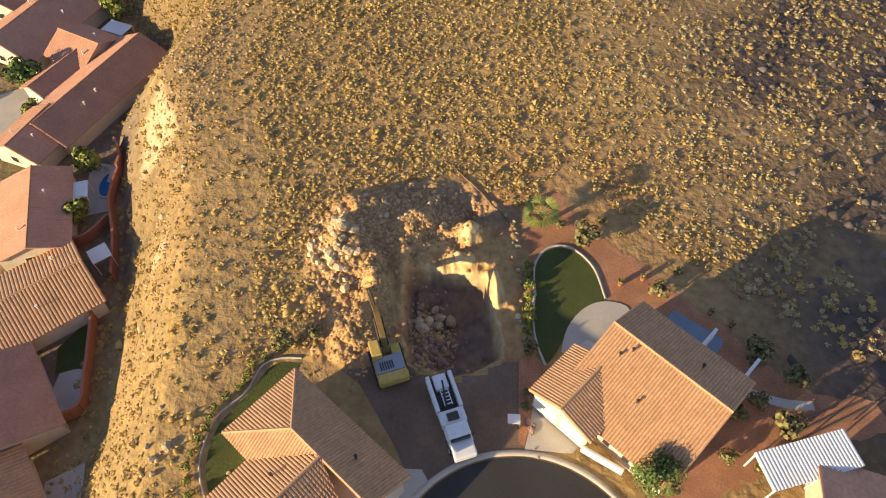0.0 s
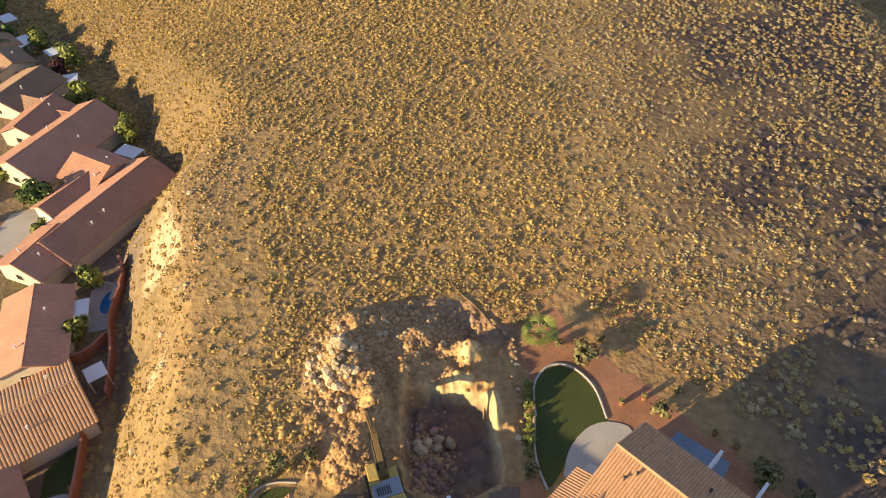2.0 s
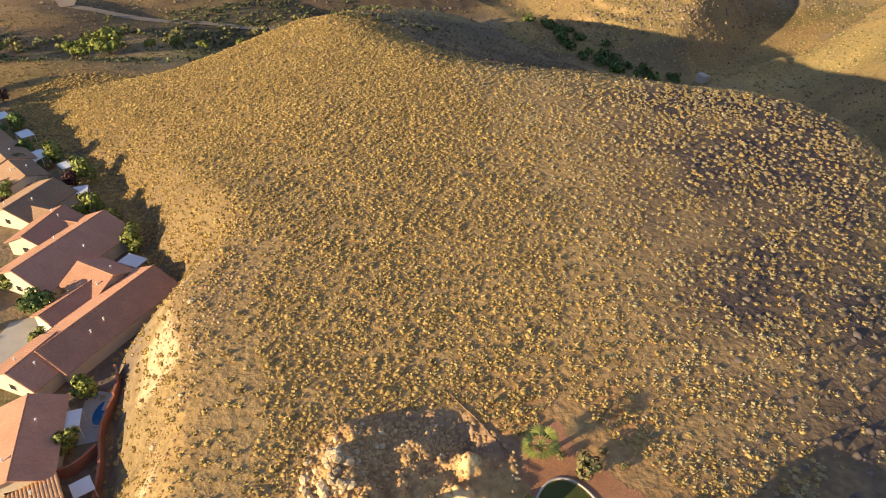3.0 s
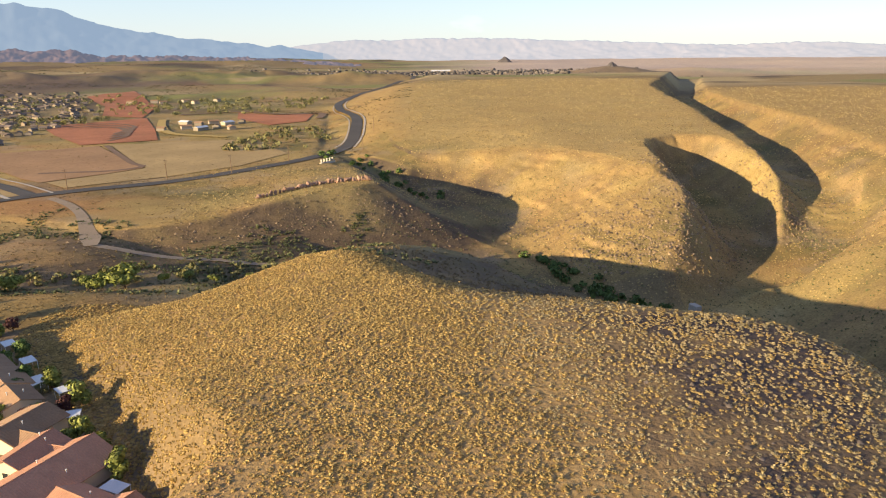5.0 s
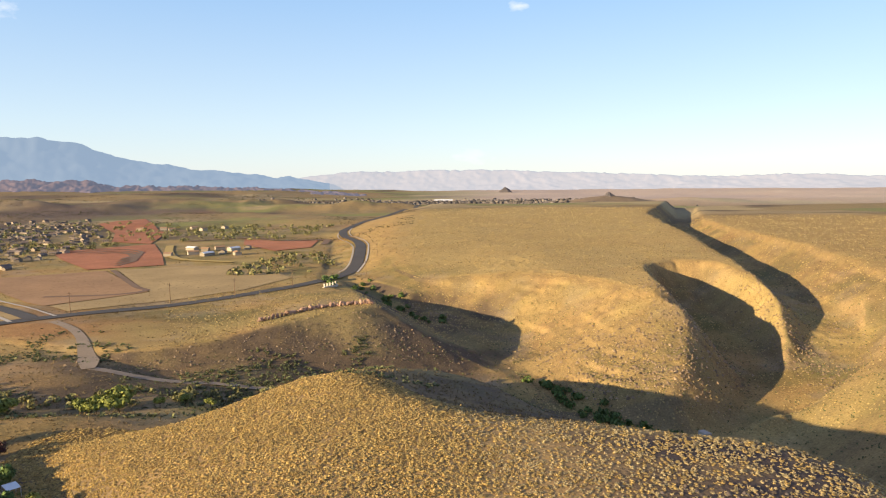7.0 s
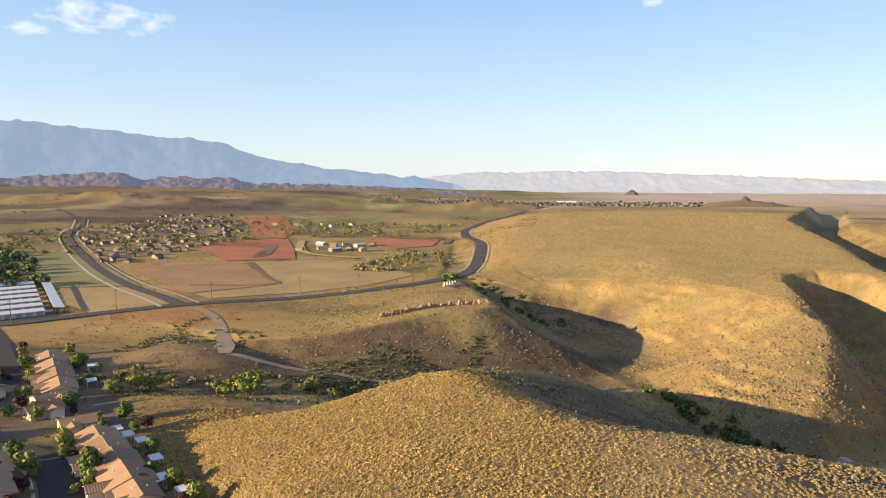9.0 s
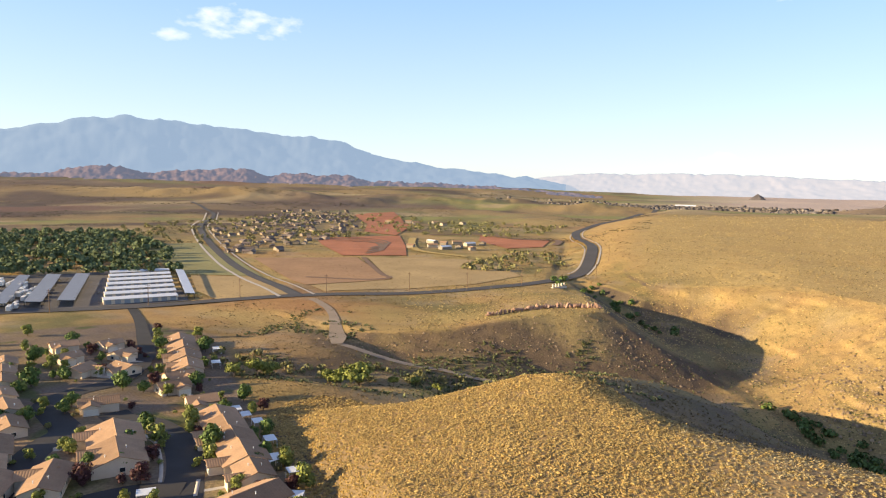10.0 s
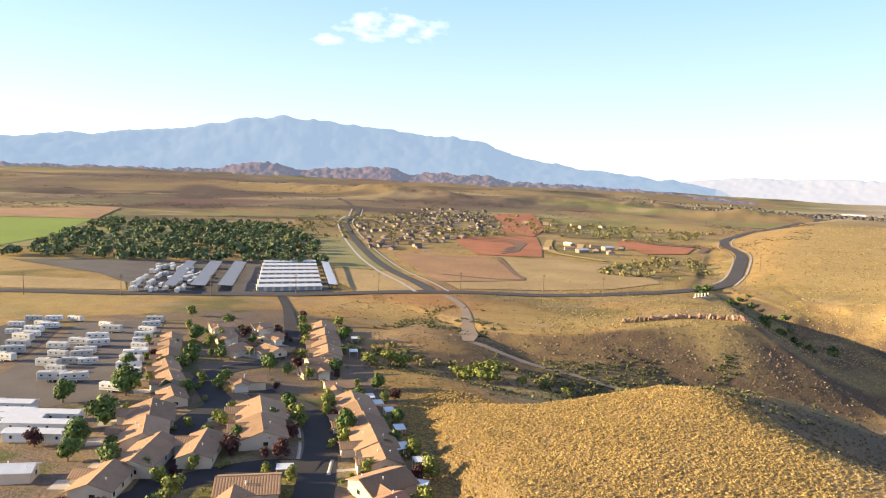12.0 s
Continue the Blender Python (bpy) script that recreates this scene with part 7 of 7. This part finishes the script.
# too many to count: the grove, scrub in the valley and the far town
def leafy_stuff(name, spots, heights, spreads, per, mat, label, category, seed):
    rng = np.random.default_rng(seed)
    vs, fs, base = [], [], 0
    for (x, y), h, s in zip(spots, heights, spreads):
        z = 0.0
        blobs = [(s * 0.4 * math.cos(k * 2.1), s * 0.4 * math.sin(k * 2.1), h * 0.55, s * 0.6) for k in range(3)] + [(0, 0, h * 0.72, s * 0.55)]
        v, f = leaf_cloud(rng, blobs, per, s * 0.29)
        v = v + np.array((x, y, 0))
        vs.append(v)
        fs.append(f + base)
        base += len(v)
    v = np.concatenate(vs)
    ground = np.repeat(land(np.array([p[0] for p in spots]), np.array([p[1] for p in spots])), per * 4)
    v[:, 2] += ground
    return tagged(new(name, from_arrays(name, v, np.concatenate(fs), mat)), label, category, kind="stuff")


GROVE = [(-573, 285), (-720, 420), (-860, 570), (-690, 715), (-520, 590), (-362, 440), (-420, 392), (-470, 350)]
rng_g = random.Random(21)
spots = []
while len(spots) < 540:
    x, y = rng_g.uniform(-860, -360), rng_g.uniform(285, 715)
    if float(outside(np.array([x]), np.array([y]), GROVE)[0]) < 0:
        spots.append((x, y))
leafy_stuff("grove", spots, [rng_g.uniform(6, 9.5) for _ in spots], [rng_g.uniform(4, 6.5) for _ in spots], 64, material("grove_leaves", (0.13, 0.17, 0.08), 0.8, per_island=0.4), "dense grove of dark green trees", "grove", 3)
spots = [(x + rng_g.gauss(0, 9), y + rng_g.gauss(0, 9)) for x, y in curve_through([(-92, 545), (-60, 520), (-30, 480), (-12, 450)], 12)] + [(x + rng_g.gauss(0, 4), y + rng_g.gauss(0, 4)) for x, y in curve_through([(52, 330), (64, 305), (78, 287), (98, 277)], 14)]
leafy_stuff("thicket", spots, [rng_g.uniform(1.4, 3.2) for _ in spots], [rng_g.uniform(1.8, 3.6) for _ in spots], 50, M_LEAF, "green thicket along the creek", "thicket", 4)
spots = [(x + rng_g.gauss(0, 7), y + rng_g.gauss(0, 6)) for x, y in curve_through([(-180, 240), (-150, 232), (-120, 240), (-95, 258), (-70, 272), (-45, 290), (-15, 308)], 14)]
leafy_stuff("thicket", spots, [rng_g.uniform(1.2, 2.6) for _ in spots], [rng_g.uniform(1.5, 3.0) for _ in spots], 40, M_LEAF_OLIVE, "olive scrub in the dry wash", "thicket", 5)
spots = [(rng_g.uniform(-180, -100), rng_g.uniform(560, 720)) for _ in range(50)] + [(rng_g.uniform(-520, -400), rng_g.uniform(790, 860)) for _ in range(50)] + [(rng_g.uniform(-780, -420), rng_g.uniform(640, 1300)) for _ in range(260)] + [(rng_g.uniform(-420, -180), rng_g.uniform(900, 1250)) for _ in range(150)] + [(-230 + rng_g.uniform(0, 110) , 392 + rng_g.uniform(0, 90)) for _ in range(0)]
leafy_stuff("thicket", spots, [rng_g.uniform(2.5, 5) for _ in spots], [rng_g.uniform(3, 5.5) for _ in spots], 24, M_LEAF_OLIVE, "olive shrubs scattered over the valley", "thicket", 6)
rng_t = np.random.default_rng(8)
n = 900
tx, ty = rng_t.normal(40, 210, n), rng_t.normal(2350, 170, n)
BOX_V = [(-0.5, -0.4, 0), (0.5, -0.4, 0), (0.5, 0.4, 0), (-0.5, 0.4, 0), (-0.5, -0.4, 0.35), (0.5, -0.4, 0.35), (0.5, 0.4, 0.35), (-0.5, 0.4, 0.35), (-0.5, 0, 0.6), (0.5, 0, 0.6)]
BOX_F = [(0, 1, 5), (0, 5, 4), (1, 2, 6), (1, 6, 5), (2, 3, 7), (2, 7, 6), (3, 0, 4), (3, 4, 7), (4, 5, 9), (4, 9, 8), (7, 9, 6), (7, 8, 9), (5, 6, 9), (4, 8, 7)]
mesh = scatter("far_town", BOX_V, BOX_F, np.stack([tx, ty, land(tx, ty)], 1), rng_t.uniform(6, 12, n), rng_t.uniform(0, 3, n), material("town_roofs", (0.13, 0.115, 0.105), 0.9, per_island=0.6), seed=5)
tagged(new("far_town", mesh), "distant town of small grey roofs", "town", kind="stuff")

# loose rock on the far slopes
rng_r = np.random.default_rng(41)
n = 9800
lines = [([(-150, 302), (-112, 312), (-84, 332), (-58, 348), (-34, 362), (-4, 362), (20, 345)], 2400, 13), ([(66, 380), (92, 352), (122, 345), (136, 380), (146, 430)], 3600, 13), ([(72, 330), (95, 318), (122, 322)], 1200, 7), ([(205, 345), (212, 390), (214, 425), (224, 480)], 1900, 8), ([(270, 520), (258, 440), (250, 400)], 400, 9), ([(-20, 490), (0, 478), (10, 470)], 300, 4)]
xs, ys, big = [], [], []
for line, c, spread in lines:
    p = np.array(curve_through(line, 20))
    i = rng_r.integers(0, len(p), c)
    big.append(np.full(c, 1.0 if line[0][0] < -100 else 1.5))
    xs.append(p[i, 0] + rng_r.normal(0, spread, c))
    ys.append(p[i, 1] + rng_r.normal(0, spread, c) - spread * 0.6)
xs, ys = np.concatenate(xs), np.concatenate(ys)
mesh = scatter("scree", PEB_V, PEB_F, np.stack([xs, ys, land(xs, ys) - 0.2], 1), 0.35 + np.concatenate(big) * rng_r.random(n) ** 3, rng_r.uniform(0, 6.28, n), material("rim_rock", (0.30, 0.215, 0.13), 0.95, per_island=0.4), jitter=0.15, seed=6)
tagged(new("scree", mesh), "broken rim rock below the mesa edges", "scree", kind="stuff")
wall_stone = [stone_mesh(60 + k, M_STONE_RED) for k in range(4)]
for k, (x, y) in enumerate(curve_through([(-95, 356), (-79, 370), (-66, 380), (-51, 386), (-38, 389)], 9)):
    ob = new("boulder", wall_stone[k % 4])
    s = 2.2 + (k * 37 % 10) * 0.15
    ob.matrix_basis = pose(x, y, ground_at(x, y) + 0.4 * s, 10 * k, 20 * k, 47 * k) @ Matrix.Diagonal((s * 1.3, s, s, 1))
    tagged(ob, "large reddish boulder in a rough stone row", "boulder", "row of boulders on the bench")
culvert = thing("culvert", pose(-80, 500, ground_at(-80, 500), 0, 0, 60), "pale concrete culvert head with short pillars", "culvert")
for k in range(5):
    bm = bmesh.new()
    box(bm, -7 + k * 3.2, -6.2 + k * 3.2, -0.6, 0.6, -1, 3.2, 0.05)
    part("pillar", bm, M_CONCRETE, culvert)
bm = bmesh.new()
box(bm, -8, 8, -1.0, 1.0, -1.5, 0.8, 0.05)
part("headwall", bm, M_CONCRETE, culvert)
crossing = thing("creek_crossing", pose(112, 277, ground_at(112, 277), 0, 0, 20), "small pale concrete block beside the creek bed", "culvert")
bm = bmesh.new()
box(bm, -1.5, 1.5, -2.4, 2.4, -1, 3.4, 0.1)
part("block", bm, M_CONCRETE, crossing)
